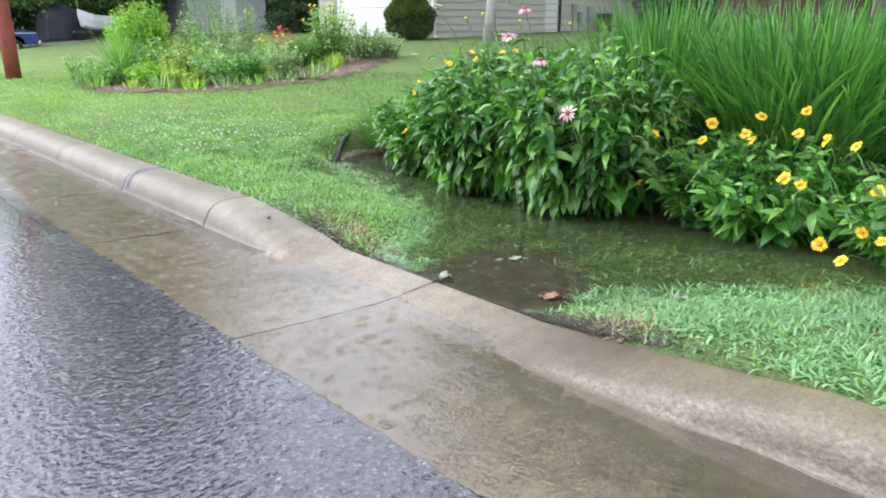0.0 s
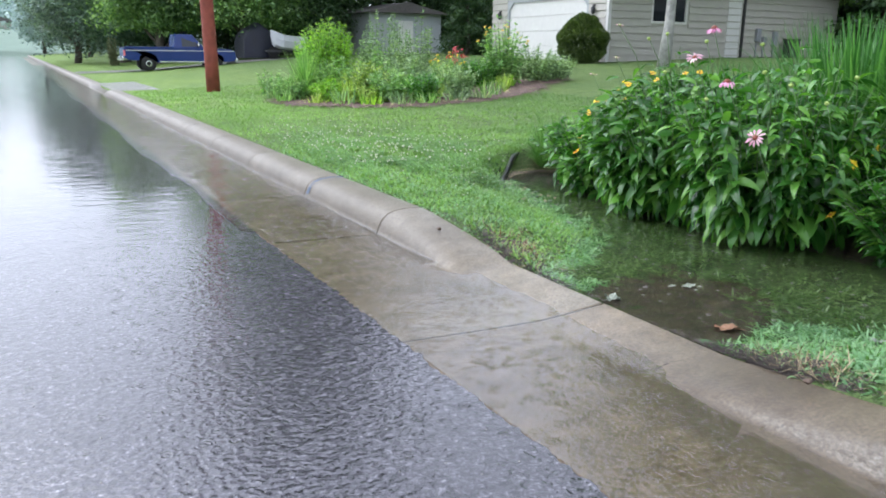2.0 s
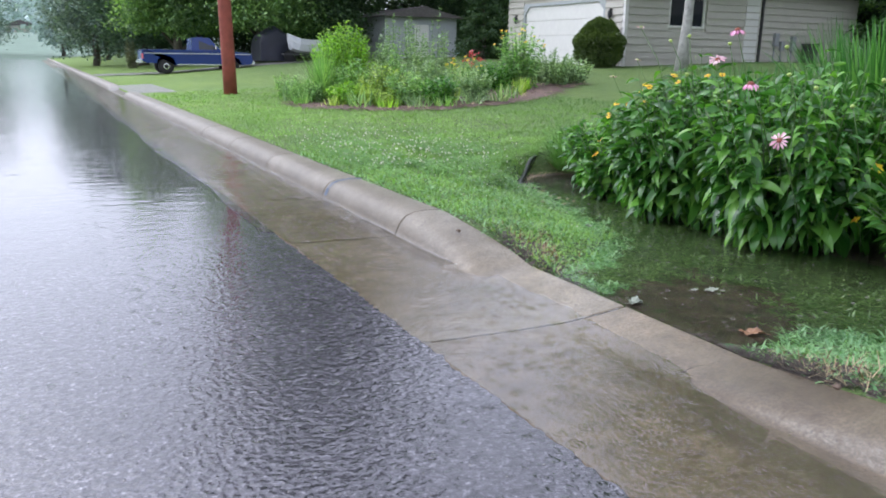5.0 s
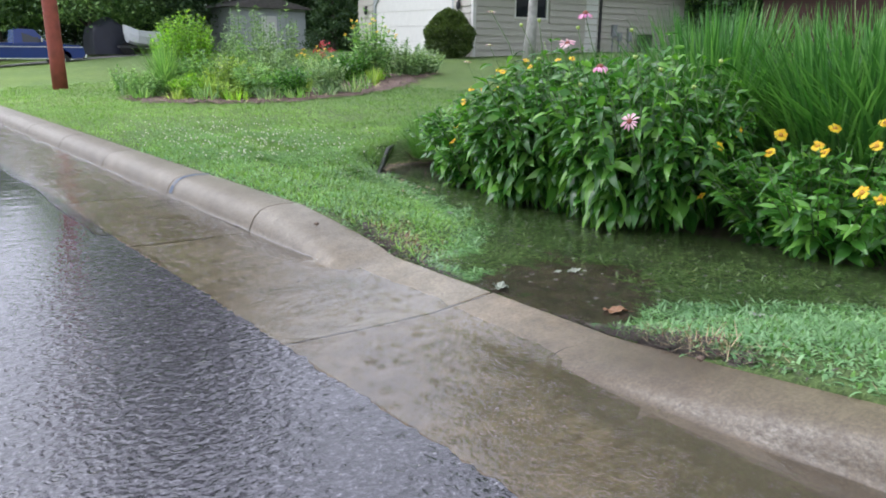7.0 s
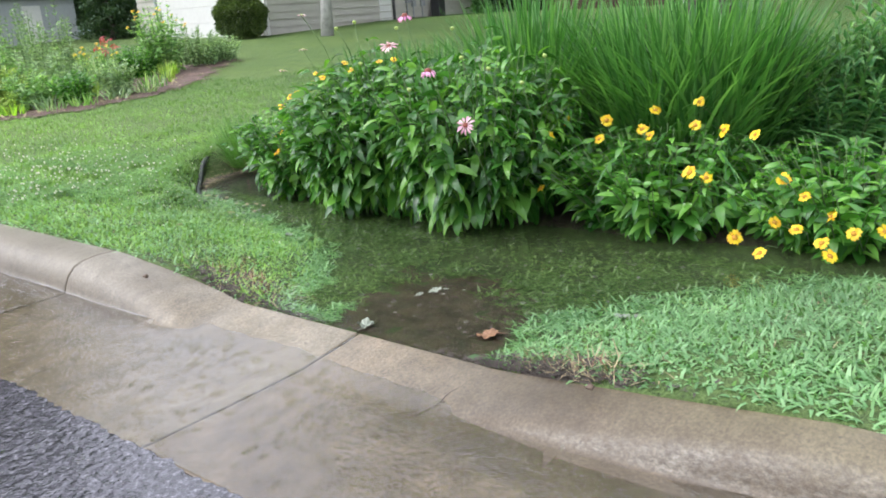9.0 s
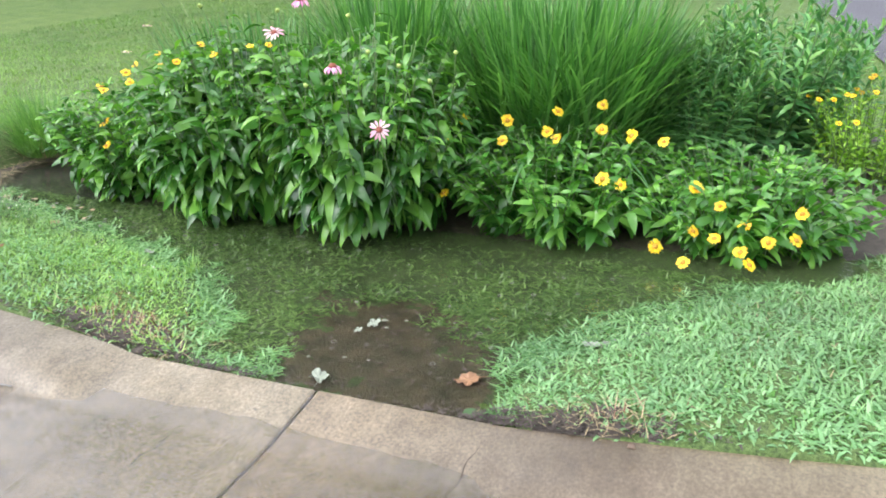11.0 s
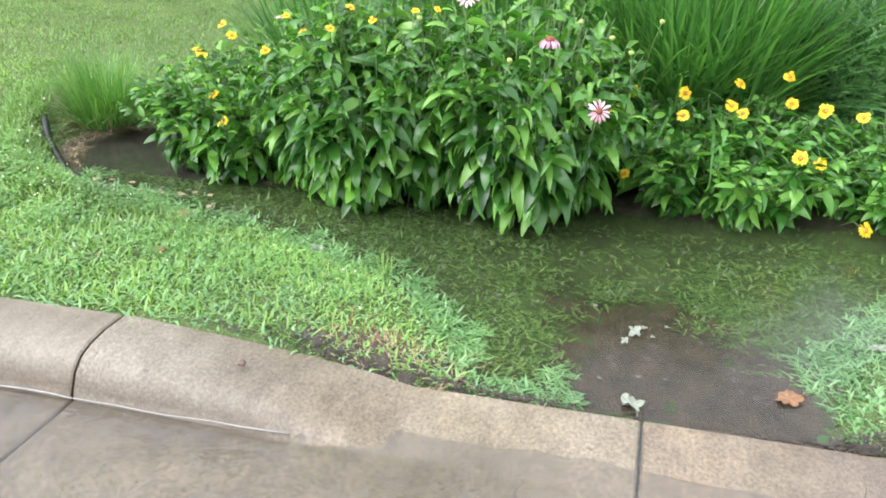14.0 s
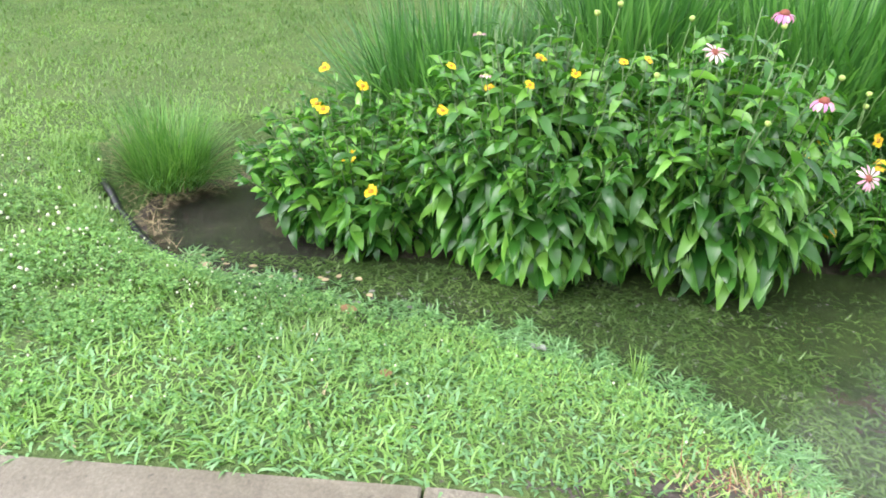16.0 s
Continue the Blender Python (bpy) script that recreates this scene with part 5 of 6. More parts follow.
# dead grass and twigs at the bed's tip
n = 2600
p = np.column_stack([rng.uniform(3.7, 5.2, n), rng.uniform(5.5, 6.75, n)])
p = p[(inside(RAIN_BED, p[:, 0], p[:, 1]) > 0.03) & (inside(SHORE, p[:, 0], p[:, 1]) < 0.14)]
v, f = blades(np.column_stack([p, np.maximum(height(p[:, 0], p[:, 1]), WATER) + 0.02]), rng.uniform(0.06, 0.18, len(p)), rng.uniform(0.002, 0.004, len(p)), rng.uniform(0, 6.28, len(p)), np.full(len(p), 1.4), rng.uniform(0, 0.3, len(p)), 2)
single("dead_grass_litter", mesh_of("dead_grass_litter", v, f, STRAW), STRAW, "dry straw and twigs lying on the mulch", "litter", kind="stuff")

n = 900
p = np.column_stack([rng.normal(2.68, 0.26, n), rng.normal(2.28, 0.30, n)])
p = p[inside(MOUTH, p[:, 0], p[:, 1]) > 0.0]
v, f = blades(np.column_stack([p, np.full(len(p), WATER - 0.006) + rng.normal(0, 0.004, len(p))]), rng.uniform(0.015, 0.07, len(p)), rng.uniform(0.003, 0.009, len(p)), rng.uniform(0, 6.28, len(p)), np.full(len(p), 1.45), rng.uniform(0, 0.25, len(p)), 2)
single("drowned_litter", mesh_of("drowned_litter", v, f, MULCH), MULCH, "dark bits of bark and dead grass in the shallow mud", "litter", kind="stuff")

# hairline cracks across the gutter
CRACK = plain("crack", (0.03, 0.022, 0.016), 0.8)
for x0_, x1_, y0_, y1_ in ((1.62, 1.98, 3.02, 2.96), (1.7, 2.2, 1.97, 1.92)):
    n = 14
    t_ = np.linspace(0, 1, n)
    cx_, cy_ = x0_ + (x1_ - x0_) * t_, y0_ + (y1_ - y0_) * t_ + 0.008 * np.sin(t_ * 19) + 0.005 * np.sin(t_ * 41)
    cz_ = np.interp(cx_, [p[0] for p in FLAT], [p[1] for p in FLAT]) + 0.0015
    w_ = 0.002 * np.sin(np.pi * np.clip(t_, 0.04, 0.96))
    cv = np.concatenate([np.column_stack([cx_, cy_ - w_, cz_]), np.column_stack([cx_, cy_ + w_, cz_])])
    k_ = np.arange(n - 1)
    part("crack", mesh_of("crack", cv, np.stack([k_, k_ + 1, k_ + 1 + n, k_ + n], -1), CRACK), CRACK, kerb, "dark hairline crack")

# bare dirt and roots where the lawn meets the kerb's tapers
for x0_, y0_, rx_2, ry_2, name_ in ((2.40, 3.52, 0.13, 0.34, 0), (2.34, 1.52, 0.07, 0.24, 1)):
    ring = np.array([(x0_ + rx_2 * math.cos(a) * (1 + 0.2 * math.sin(5 * a)), y0_ + ry_2 * math.sin(a)) for a in np.linspace(0, 2 * math.pi, 18, endpoint=False)])
    single("dirt_patch", mesh_of("dirt_patch", *patch(ring, 0.004, 0.015, 0.07), MULCH), MULCH, "bare dark dirt with dead roots beside the kerb", "dirt", kind="structure")
    n = 150
    p = np.column_stack([x0_ + rng.normal(0, rx_2 * 0.6, n), y0_ + rng.normal(0, ry_2 * 0.55, n)])
    p = p[p[:, 0] > 2.29]
    v, f = blades(np.column_stack([p, height(p[:, 0], p[:, 1]) + 0.015]), rng.uniform(0.03, 0.09, len(p)), rng.uniform(0.002, 0.005, len(p)), rng.uniform(0, 6.28, len(p)), rng.normal(1.1, 0.3, len(p)), rng.uniform(0, 0.5, len(p)), 2)
    single("dead_grass_litter", mesh_of("dead_grass_litter", v, f, STRAW), STRAW, "dead brown grass beside the kerb", "litter", kind="stuff")
    n = 25 if name_ else 130
    p = np.column_stack([x0_ + np.abs(rng.normal(0, rx_2 * 0.9, n)), y0_ + rng.normal(0, ry_2 * 0.6, n)])
    p = p[p[:, 0] > 2.29]
    v, f = blades(np.column_stack([p, height(p[:, 0], p[:, 1])]), rng.uniform(0.04, 0.10, len(p)), rng.uniform(0.002, 0.005, len(p)), rng.uniform(0, 6.28, len(p)), rng.normal(0.7, 0.3, len(p)), rng.uniform(0.2, 1.2, len(p)), 3)
    single("rusty_grass_stems", mesh_of("rusty_grass_stems", v, f, RUSTY), RUSTY, "rust-red grass stems beside the kerb", "grass", kind="stuff")

# rain splashes standing on the water and the wet road
n = 600
p = np.column_stack([rng.uniform(1.23, 1.93, n), 4.7 + 12 * rng.random(n) ** 1.4, np.full(n, 0.0)])
p[:, 2] = 0.017
q = np.column_stack([rng.uniform(2.5, 3.9, 90), rng.uniform(1.0, 5.4, 90), np.full(90, WATER - 0.0005)])
q = q[inside(SHORE, q[:, 0], q[:, 1]) > 0.1]
gut = np.column_stack([rng.uniform(1.25, 1.95, 60), rng.uniform(4.3, 6.5, 60)])
gut = np.column_stack([gut, np.maximum(np.interp(gut[:, 0], [r[0] for r in FLAT], [r[1] for r in FLAT]), 0.016 - 0.03 * smooth(6.2, 4.0, gut[:, 1])) + 0.0005])
wet = np.column_stack([rng.uniform(-3.2, 1.15, 1500), 0.9 + 8 * rng.random(1500) ** 1.3])
wet = np.column_stack([wet, ragged(wet[:, 0], wet[:, 1]) + 0.0005])
drip = np.column_stack([rng.normal(3.62, 0.05, 60), rng.uniform(2.9, 5.1, 60), np.full(60, WATER - 0.0005)])
p = np.concatenate([p, q, gut, wet, drip])
dv_, df_ = ball_form(3, 7)
v, f = strewn(dv_, df_, p, turns(np.zeros(len(p)), np.zeros(len(p)), np.zeros(len(p))), np.column_stack([rng.uniform(0.002, 0.008, len(p)), rng.uniform(0.002, 0.008, len(p)), rng.uniform(0.001, 0.003, len(p))]) * np.where(p[:, :1] < 1.2, 0.6, 1.0))
single("rain_splashes", mesh_of("rain_splashes", v, f, DROP), DROP, "small bright bubbles and splashes of rain on the water", "rain", kind="stuff")

# rings of thrown-up water where drops strike the gutter and the pool
n = 420
ring_at = np.column_stack([rng.uniform(1.28, 1.92, n), 2.7 + 5.8 * rng.random(n) ** 0.9])
ring_z = np.interp(ring_at[:, 1], [2.7, 3.4, 4.6, 6.2, 8.5], [0.003, 0.0, 0.004, 0.017, 0.0185])
ring_at = np.column_stack([ring_at, np.maximum(ring_z, gutter(ring_at[:, 0], ring_at[:, 1]) + 0.004)])
pool_at = np.column_stack([rng.uniform(2.5, 3.9, 160), rng.uniform(1.0, 5.4, 160), np.full(160, WATER)])
ring_at = np.concatenate([ring_at, pool_at[inside(SHORE, pool_at[:, 0], pool_at[:, 1]) > 0.12]])
rim = [(math.cos(a) * r_, math.sin(a) * r_, z_) for a in np.linspace(0, 2 * math.pi, 12, endpoint=False) for r_, z_ in ((0.84, -0.02), (0.94, 0.10), (1.0, -0.02))]
rim_f = [(k * 3 + c_, (k * 3 + 3 + c_) % 36, (k * 3 + 4 + c_) % 36, k * 3 + 1 + c_) for k in range(12) for c_ in (0, 1)]
v, f = strewn(np.array(rim), np.array(rim_f), ring_at, turns(rng.uniform(0, 6.28, len(ring_at)), 0 * ring_at[:, 0], 0 * ring_at[:, 0]), rng.uniform(0.005, 0.014, len(ring_at)))
single("rain_rings", mesh_of("rain_rings", v, f, DROP), DROP, "small rings where raindrops strike the water", "rain", kind="stuff")

# pale tubes in place of the bright meniscus along the kerb's foot
for lo, hi in ((-1.2, 1.3), (3.75, 5.6), (5.75, 7.9), (8.05, 11.2), (11.4, 15.5), (15.8, 21)):
    ys_ = np.arange(lo, hi, 0.09)
    pts = [((2.052 if y < 2 else 1.948) + 0.004 * math.sin(7 * y) + 0.003 * math.sin(19 * y), y, (-0.010 if y < 2 else 0.014 + 0.006 * float(smooth(6, 14, y)))) for y in ys_]
    single("meniscus_glint", tube(bmesh.new(), pts, [(0.0016 if y < 2 else 0.003) + 0.0012 * math.sin(y * 11) * math.sin(y * 4.3) for y in ys_], 5), DROP, "thin pale tube in place of the bright waterline at the kerb's foot", "froth", "froth lines", smooth=True)

# ---- flower bed in the lawn ----
def on_lawn(x, y):
    return (x, y, float(height(x, y)) + 0.04)


SHRUB_FORM = leaf_form(0.36, 0.6, 0.2, 3)
leafy_plant("lime_shrub", on_lawn(5.75, 15.6), "bright lime-green rounded shrub in the flower bed", "shrub", (0.72, 0.72), 1.58, 130, 13, (0.10, 0.17), LIME_LEAF, SHRUB_FORM, 0.1, 0, 0.25, (4, 3))
# thin tall stems that let the wall behind show through
for x, y, tall, stems in [(6.55, 15.2, 1.5, 5), (6.85, 15.6, 1.85, 4), (7.2, 15.3, 2.05, 5), (7.45, 15.8, 1.75, 3), (7.75, 15.4, 1.95, 4), (8.1, 15.6, 1.55, 4), (6.3, 14.7, 1.25, 5), (7.0, 14.6, 1.35, 4)]:
    leafy_plant("tall_perennial", on_lawn(x, y), "tall thin-stemmed grey-green perennial in the bed", "leafy plant", (0.28, 0.28), tall, stems + 3, 18, (0.08, 0.16), GREY_LEAF, SHRUB_FORM, 0.1, 0, 0.10, (4, 3), "tall perennials")
for x, y, tall, wide, stems, size, mat, label in [
    (4.75, 16.4, 0.62, 0.22, 7, (0.08, 0.14), BED_LEAF, "small upright green perennial at the end of the bed"), (5.2, 14.0, 0.38, 0.34, 26, (0.07, 0.13), LIME_LEAF, "low yellow-green mound at the edge of the bed"),
    (4.75, 14.9, 0.45, 0.34, 18, (0.07, 0.13), BED_LEAF, "low green perennial at the edge of the bed"), (5.5, 14.5, 0.85, 0.36, 16, (0.09, 0.15), BED_LEAF, "loose green perennial amid the bed"),
    (5.85, 13.8, 0.72, 0.38, 20, (0.08, 0.14), YELLOW_LEAF, "yellow-green perennial amid the bed"), (6.0, 13.0, 0.6, 0.36, 22, (0.08, 0.14), BED_LEAF, "green perennial at the edge of the bed"),
    (5.55, 13.1, 0.32, 0.30, 18, (0.06, 0.11), YELLOW_LEAF, "low yellow-green perennial at the edge of the bed"), (6.55, 13.3, 0.82, 0.32, 14, (0.09, 0.15), GREY_LEAF, "loose grey-green perennial amid the bed"),
    (6.5, 12.6, 0.5, 0.34, 20, (0.07, 0.13), SUN_LEAF, "dark green perennial at the edge of the bed"), (7.15, 12.5, 0.58, 0.30, 26, (0.07, 0.12), GREY_LEAF, "blue-green bushy mound at the edge of the bed"),
    (6.2, 14.2, 1.0, 0.34, 12, (0.09, 0.16), BED_LEAF, "upright green perennial amid the bed"), (8.85, 14.6, 0.62, 0.42, 40, (0.07, 0.12), SUN_LEAF, "dark green rounded perennial in the bed"),
    (9.45, 14.5, 1.42, 0.44, 26, (0.11, 0.18), BED_LEAF, "tall leafy green perennial with a few yellow blooms"), (8.2, 14.9, 0.7, 0.34, 20, (0.08, 0.14), YELLOW_LEAF, "pale green perennial with buds"),
    (10.45, 14.7, 0.78, 0.46, 30, (0.07, 0.12), GREY_LEAF, "low grey-green mounded perennial"), (11.15, 14.9, 0.62, 0.42, 28, (0.07, 0.12), GREY_LEAF, "low grey-green mounded perennial"), (7.8, 14.2, 0.6, 0.34, 22, (0.08, 0.14), BED_LEAF, "green perennial behind the daylily"),
]:
    plant, tips = leafy_plant("bed_perennial", on_lawn(x, y), label, "leafy plant", (wide * 1.4, wide * 1.4), tall * 1.05, int(stems * 1.7), 11, (size[0], size[1] * 1.1), mat, SHRUB_FORM, 0.1, 0, 0.05, (4, 3))
    if "yellow blooms" in label or "buds" in label:
        for p in tips[::3]:
            blossom(plant, "yellow", p, (-0.5, -0.2, 0.8), 0.9, (p[0], p[1], p[2] - 0.2))
for x, y, c, hi, mat in [(5.15, 15.2, 260, 1.12, BED_LEAF), (5.4, 13.6, 60, 0.5, YELLOW_LEAF), (7.2, 13.7, 34, 0.72, PALE_STRAP), (7.45, 13.5, 34, 0.7, PALE_STRAP), (7.7, 13.6, 30, 0.62, PALE_STRAP), (7.0, 13.4, 30, 0.6, GREY_LEAF),
                         (8.8, 13.5, 70, 0.36, YELLOW_LEAF), (6.9, 12.9, 40, 0.4, YELLOW_LEAF), (4.5, 15.4, 30, 0.5, GREY_LEAF), (9.2, 13.9, 40, 0.3, LIME_LEAF)]:
    grass_clump("strap_leaved_plant", on_lawn(x, y), "clump of strap-shaped leaves in the flower bed", c, (hi * 0.6, hi), (0.016, 0.034), 0.3, mat, (0.3, 1.0), 0.12, "strap-leaved plants")
# low growth that spills over the bed's front edge
for x, y, c, hi, mat in [(4.45, 14.5, 26, 0.34, BED_LEAF), (4.75, 13.6, 34, 0.26, YELLOW_LEAF), (5.05, 13.0, 30, 0.4, BED_LEAF), (5.4, 12.55, 44, 0.24, LIME_LEAF), (5.85, 12.2, 30, 0.34, GREY_LEAF), (6.3, 12.05, 40, 0.28, BED_LEAF), (6.8, 12.0, 34, 0.4, GREY_LEAF), (7.35, 12.05, 40, 0.36, PALE_STRAP), (7.8, 12.4, 36, 0.42, BED_LEAF), (8.3, 12.9, 30, 0.3, YELLOW_LEAF)]:
    grass_clump("edge_plant", on_lawn(x, y), "low clump of narrow leaves at the bed's edge", c, (hi * 0.5, hi), (0.014, 0.034), 0.5, mat, (0.4, 1.4), 0.2, "edge plants")
n = 900
p = np.column_stack([rng.uniform(4.2, 11.8, n), rng.uniform(11.6, 16.5, n)])
p = p[(inside(FAR_BED, p[:, 0], p[:, 1]) > -0.1) & (inside(FAR_BED, p[:, 0], p[:, 1]) < 1.0)]
v, f = blades(np.column_stack([p, height(p[:, 0], p[:, 1]) + 0.035]), rng.uniform(0.05, 0.22, len(p)), rng.uniform(0.01, 0.05, len(p)), rng.uniform(0, 6.28, len(p)), rng.normal(1.3, 0.15, len(p)), rng.uniform(0, 0.5, len(p)), 2)
single("bed_litter", mesh_of("bed_litter", v, f, STRAW), STRAW, "dead leaves and pale bark scraps on the flower bed", "litter", kind="stuff")
lily = thing("daylily", on_lawn(7.95, 14.0), "red daylily with open blooms above strap leaves", "flowering plant")
LILY = mesh_of("lily_bloom", *petal_ring(6, 0.01, 0.075, 0.03, 1.1), RED)
for k in range(12):
    at = (7.95 + rng.uniform(-0.17, 0.17), 14.0 + rng.uniform(-0.15, 0.15), float(height(7.95, 14.0)) + rng.uniform(0.62, 0.95))
    ob = new("lily_bloom", LILY)
    ob.matrix_basis = Matrix.Translation(at) @ pose(0, 0, 0, rng.uniform(-60, 60), rng.uniform(-60, 60), rng.uniform(0, 360))
    hang(ob, lily)
    stalk(lily, at, (7.95, 14.0, at[2] - 0.6))
v, f = blades(np.tile(np.array([[7.95, 14.0, float(height(7.95, 14.0))]]), (90, 1)), rng.uniform(0.4, 0.7, 90), rng.uniform(0.012, 0.022, 90), rng.uniform(0, 6.28, 90), np.abs(rng.normal(0.2, 0.2, 90)), rng.uniform(0.3, 1.0, 90), 6)
tagged(part("leaves", mesh_of("leaves", v, f, REED), REED, lily), kind="stuff")


# ---- trees ----
def tree(name, at, tall, crown, mat, label, leaves=5000, leaf=0.22, trunk=0.2, bare=0.25, bark=BARK, conifer=False, group="", skirt=0.0):
    root = thing(name, at, label, "tree", group)
    bm = bmesh.new()
    top = tall * (0.95 if conifer else 0.62)
    path = [Vector((at[0] + 0.08 * math.sin(k * 1.3), at[1] + 0.08 * math.cos(k), at[2] - 0.1 + top * k / 6)) for k in range(7)]
    tube(bm, path, [trunk * (1.25 if k == 0 else 1 - 0.13 * k) for k in range(7)], 10)
    part("trunk", mesh_from("trunk", bm, bark, True), bark, root)
    limbs, ends = bmesh.new(), []
    count = 26 if conifer else 15
    for k in range(count):
        t = bare + (0.98 - bare) * (k + 0.5) / count
        a = k * 2.4 + rng.uniform(-0.4, 0.4)
        z = at[2] + tall * t * (0.97 if conifer else 0.72)
        reach = crown * ((1.05 - t) if conifer else rng.uniform(0.55, 1.0) * math.sin(math.pi * min(0.95, 0.28 + 0.62 * t)))
        rise = -0.12 * reach if conifer else reach * rng.uniform(0.25, 0.75) + tall * 0.05
        start = Vector((at[0], at[1], min(z, path[-1].z)))
        end = start + Vector((math.cos(a) * reach, math.sin(a) * reach, rise))
        midp = (start + end) / 2 + Vector((0, 0, 0.08 * reach))
        tube(limbs, [start, midp, end], [trunk * 0.38 * (1.1 - t), trunk * 0.2 * (1.1 - t), 0.012], 5)
        ends.append((start, midp, end, reach))
    part("limbs", mesh_from("limbs", limbs, bark, True), bark, root)
    pos = np.zeros((leaves, 3))
    pick = rng.integers(0, len(ends), leaves)
    u = rng.uniform(0.25, 1.08, leaves)
    for i in range(leaves):
        s, m, e, reach = ends[pick[i]]
        q = s.lerp(e, u[i])
        g = (0.13 if conifer else 0.26) * reach + 0.12
        pos[i] = (q.x + rng.normal(0, g), q.y + rng.normal(0, g), q.z + rng.normal(0, g * (0.45 if conifer else 0.7)))
    pos[:, 2] = np.maximum(pos[:, 2], at[2] + tall * bare * 0.55)
    pos[:, 2] = np.where(pos[:, 2] < at[2] + skirt, at[2] + skirt + 1.6 * rng.random(leaves) ** 2 + 0.5 * np.sin(pos[:, 0] * 1.1) * np.sin(pos[:, 1]), pos[:, 2])
    v, f = strewn(np.array([(0, 0, 0), (0.45, -0.3, 0.07), (1, 0, -0.18), (0.45, 0.3, 0.07)]), np.array([(0, 1, 2, 3)]), pos, turns(rng.uniform(0, 6.28, leaves), rng.uniform(-0.9, 0.6, leaves), rng.normal(0, 0.7, leaves)), rng.uniform(0.7, 1.3, leaves) * leaf)
    tagged(part("crown", mesh_of("crown", v, f, mat), mat, root), kind="stuff")
    return root


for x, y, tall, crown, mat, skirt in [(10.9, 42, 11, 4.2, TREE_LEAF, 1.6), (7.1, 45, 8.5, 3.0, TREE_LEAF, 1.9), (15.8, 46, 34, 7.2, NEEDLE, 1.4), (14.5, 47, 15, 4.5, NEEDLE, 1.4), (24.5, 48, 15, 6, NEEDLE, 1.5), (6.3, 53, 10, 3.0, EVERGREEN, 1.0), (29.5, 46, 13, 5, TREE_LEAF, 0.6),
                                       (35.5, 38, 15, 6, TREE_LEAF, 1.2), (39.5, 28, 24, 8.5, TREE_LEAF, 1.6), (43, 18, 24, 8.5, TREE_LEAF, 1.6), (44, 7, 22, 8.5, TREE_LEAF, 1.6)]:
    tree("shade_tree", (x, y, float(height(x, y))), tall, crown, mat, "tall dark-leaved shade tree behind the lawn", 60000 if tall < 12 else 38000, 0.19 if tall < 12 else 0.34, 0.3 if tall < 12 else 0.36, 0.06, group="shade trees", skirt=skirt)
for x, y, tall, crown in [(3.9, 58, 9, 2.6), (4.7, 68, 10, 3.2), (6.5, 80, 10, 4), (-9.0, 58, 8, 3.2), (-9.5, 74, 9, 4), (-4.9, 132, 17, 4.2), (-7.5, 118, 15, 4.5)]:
    tree("street_tree", (x, y, 0.15), tall, crown, HAZED_STREET_LEAF, "grey-green street tree far along the road, haze mixed into its colour", 11000, 0.24, 0.2, 0.10, group="street trees")
for x, y, tall, crown in [(19.4, 33, 4.2, 1.3), (20.6, 34, 3.6, 1.2)]:
    tree("arborvitae", (x, y, float(height(x, y))), tall, crown, NEEDLE, "dense dark green conical evergreen beside the garage", 12000, 0.12, 0.1, 0.05, conifer=True, group="evergreens")
for x, y, tall, crown in [(31.9, 20.2, 9, 2.6), (33.0, 18.0, 9, 3.0), (34.5, 15.5, 10, 3.2), (36, 21, 11, 3.4), (40, 12, 11, 3.4)]:
    tree("spruce", (x, y, 0.93), tall, crown, NEEDLE, "dark spruce with low drooping boughs beside the house", 16000, 0.24, 0.2, 0.03, conifer=True, group="spruces")
for x, y, tall in [(33.5, 27.5, 33), (35.5, 22.5, 32)]:
    tree("shade_tree", (x, y, 0.95), tall, 6.2, TREE_LEAF, "very tall dark-leaved shade tree behind the house", 36000, 0.36, 0.4, 0.2, group="shade trees")
tree("yard_tree", (20.5, 7.1, float(height(20.5, 7.1))), 17, 5.6, TREE_LEAF, "yard tree with a broad grey trunk", 26000, 0.28, 0.48, 0.36)
tree("pale_trunk_tree", (17.3, 17.6, float(height(17.3, 17.6))), 13, 2.0, TREE_LEAF, "slim tall yard tree with a pale grey trunk", 18000, 0.26, 0.17, 0.40, PALE_BARK)

for x, y, tall in [(9.4, 54, 4.2), (12.4, 52, 4.5), (14.8, 50, 4.6), (17.2, 51, 5), (15.2, 43.5, 3.4), (23.8, 45, 5), (33, 23.5, 5), (35, 18, 5), (37, 12, 5), (38, 6, 5)]:
    tree("tall_shrub", (x, y, float(height(x, y))), tall, 2.3, NEEDLE if y > 40 else TREE_LEAF, "dense dark green shrub under the trees", 14000, 0.17, 0.08, 0.02, group="tall shrubs")

# clipped shrub at the garage corner
shrub_at = (17.1, 21.35, float(height(17.1, 21.35)))
shrub = thing("clipped_shrub", shrub_at, "dense rounded clipped evergreen at the garage corner", "shrub")
n = 30000
d = rng.normal(0, 1, (n, 3))
d /= np.linalg.norm(d, axis=1)[:, None]
lump = 1 + 0.07 * np.sin(d[:, 0] * 7 + 1) * np.sin(d[:, 1] * 6) + 0.05 * np.sin(d[:, 2] * 9)
rad = rng.uniform(0.55, 1.0, n) ** 0.6 * lump
zz = d[:, 2] * rad
p = np.column_stack([d[:, 0] * rad * 0.86 * (1 - 0.28 * np.clip(zz, 0, 1) ** 1.5), d[:, 1] * rad * 0.86 * (1 - 0.28 * np.clip(zz, 0, 1) ** 1.5), zz * 0.82 + 0.76]) + np.array(shrub_at)
p[:, 2] = np.maximum(p[:, 2], shrub_at[2] + 0.02)
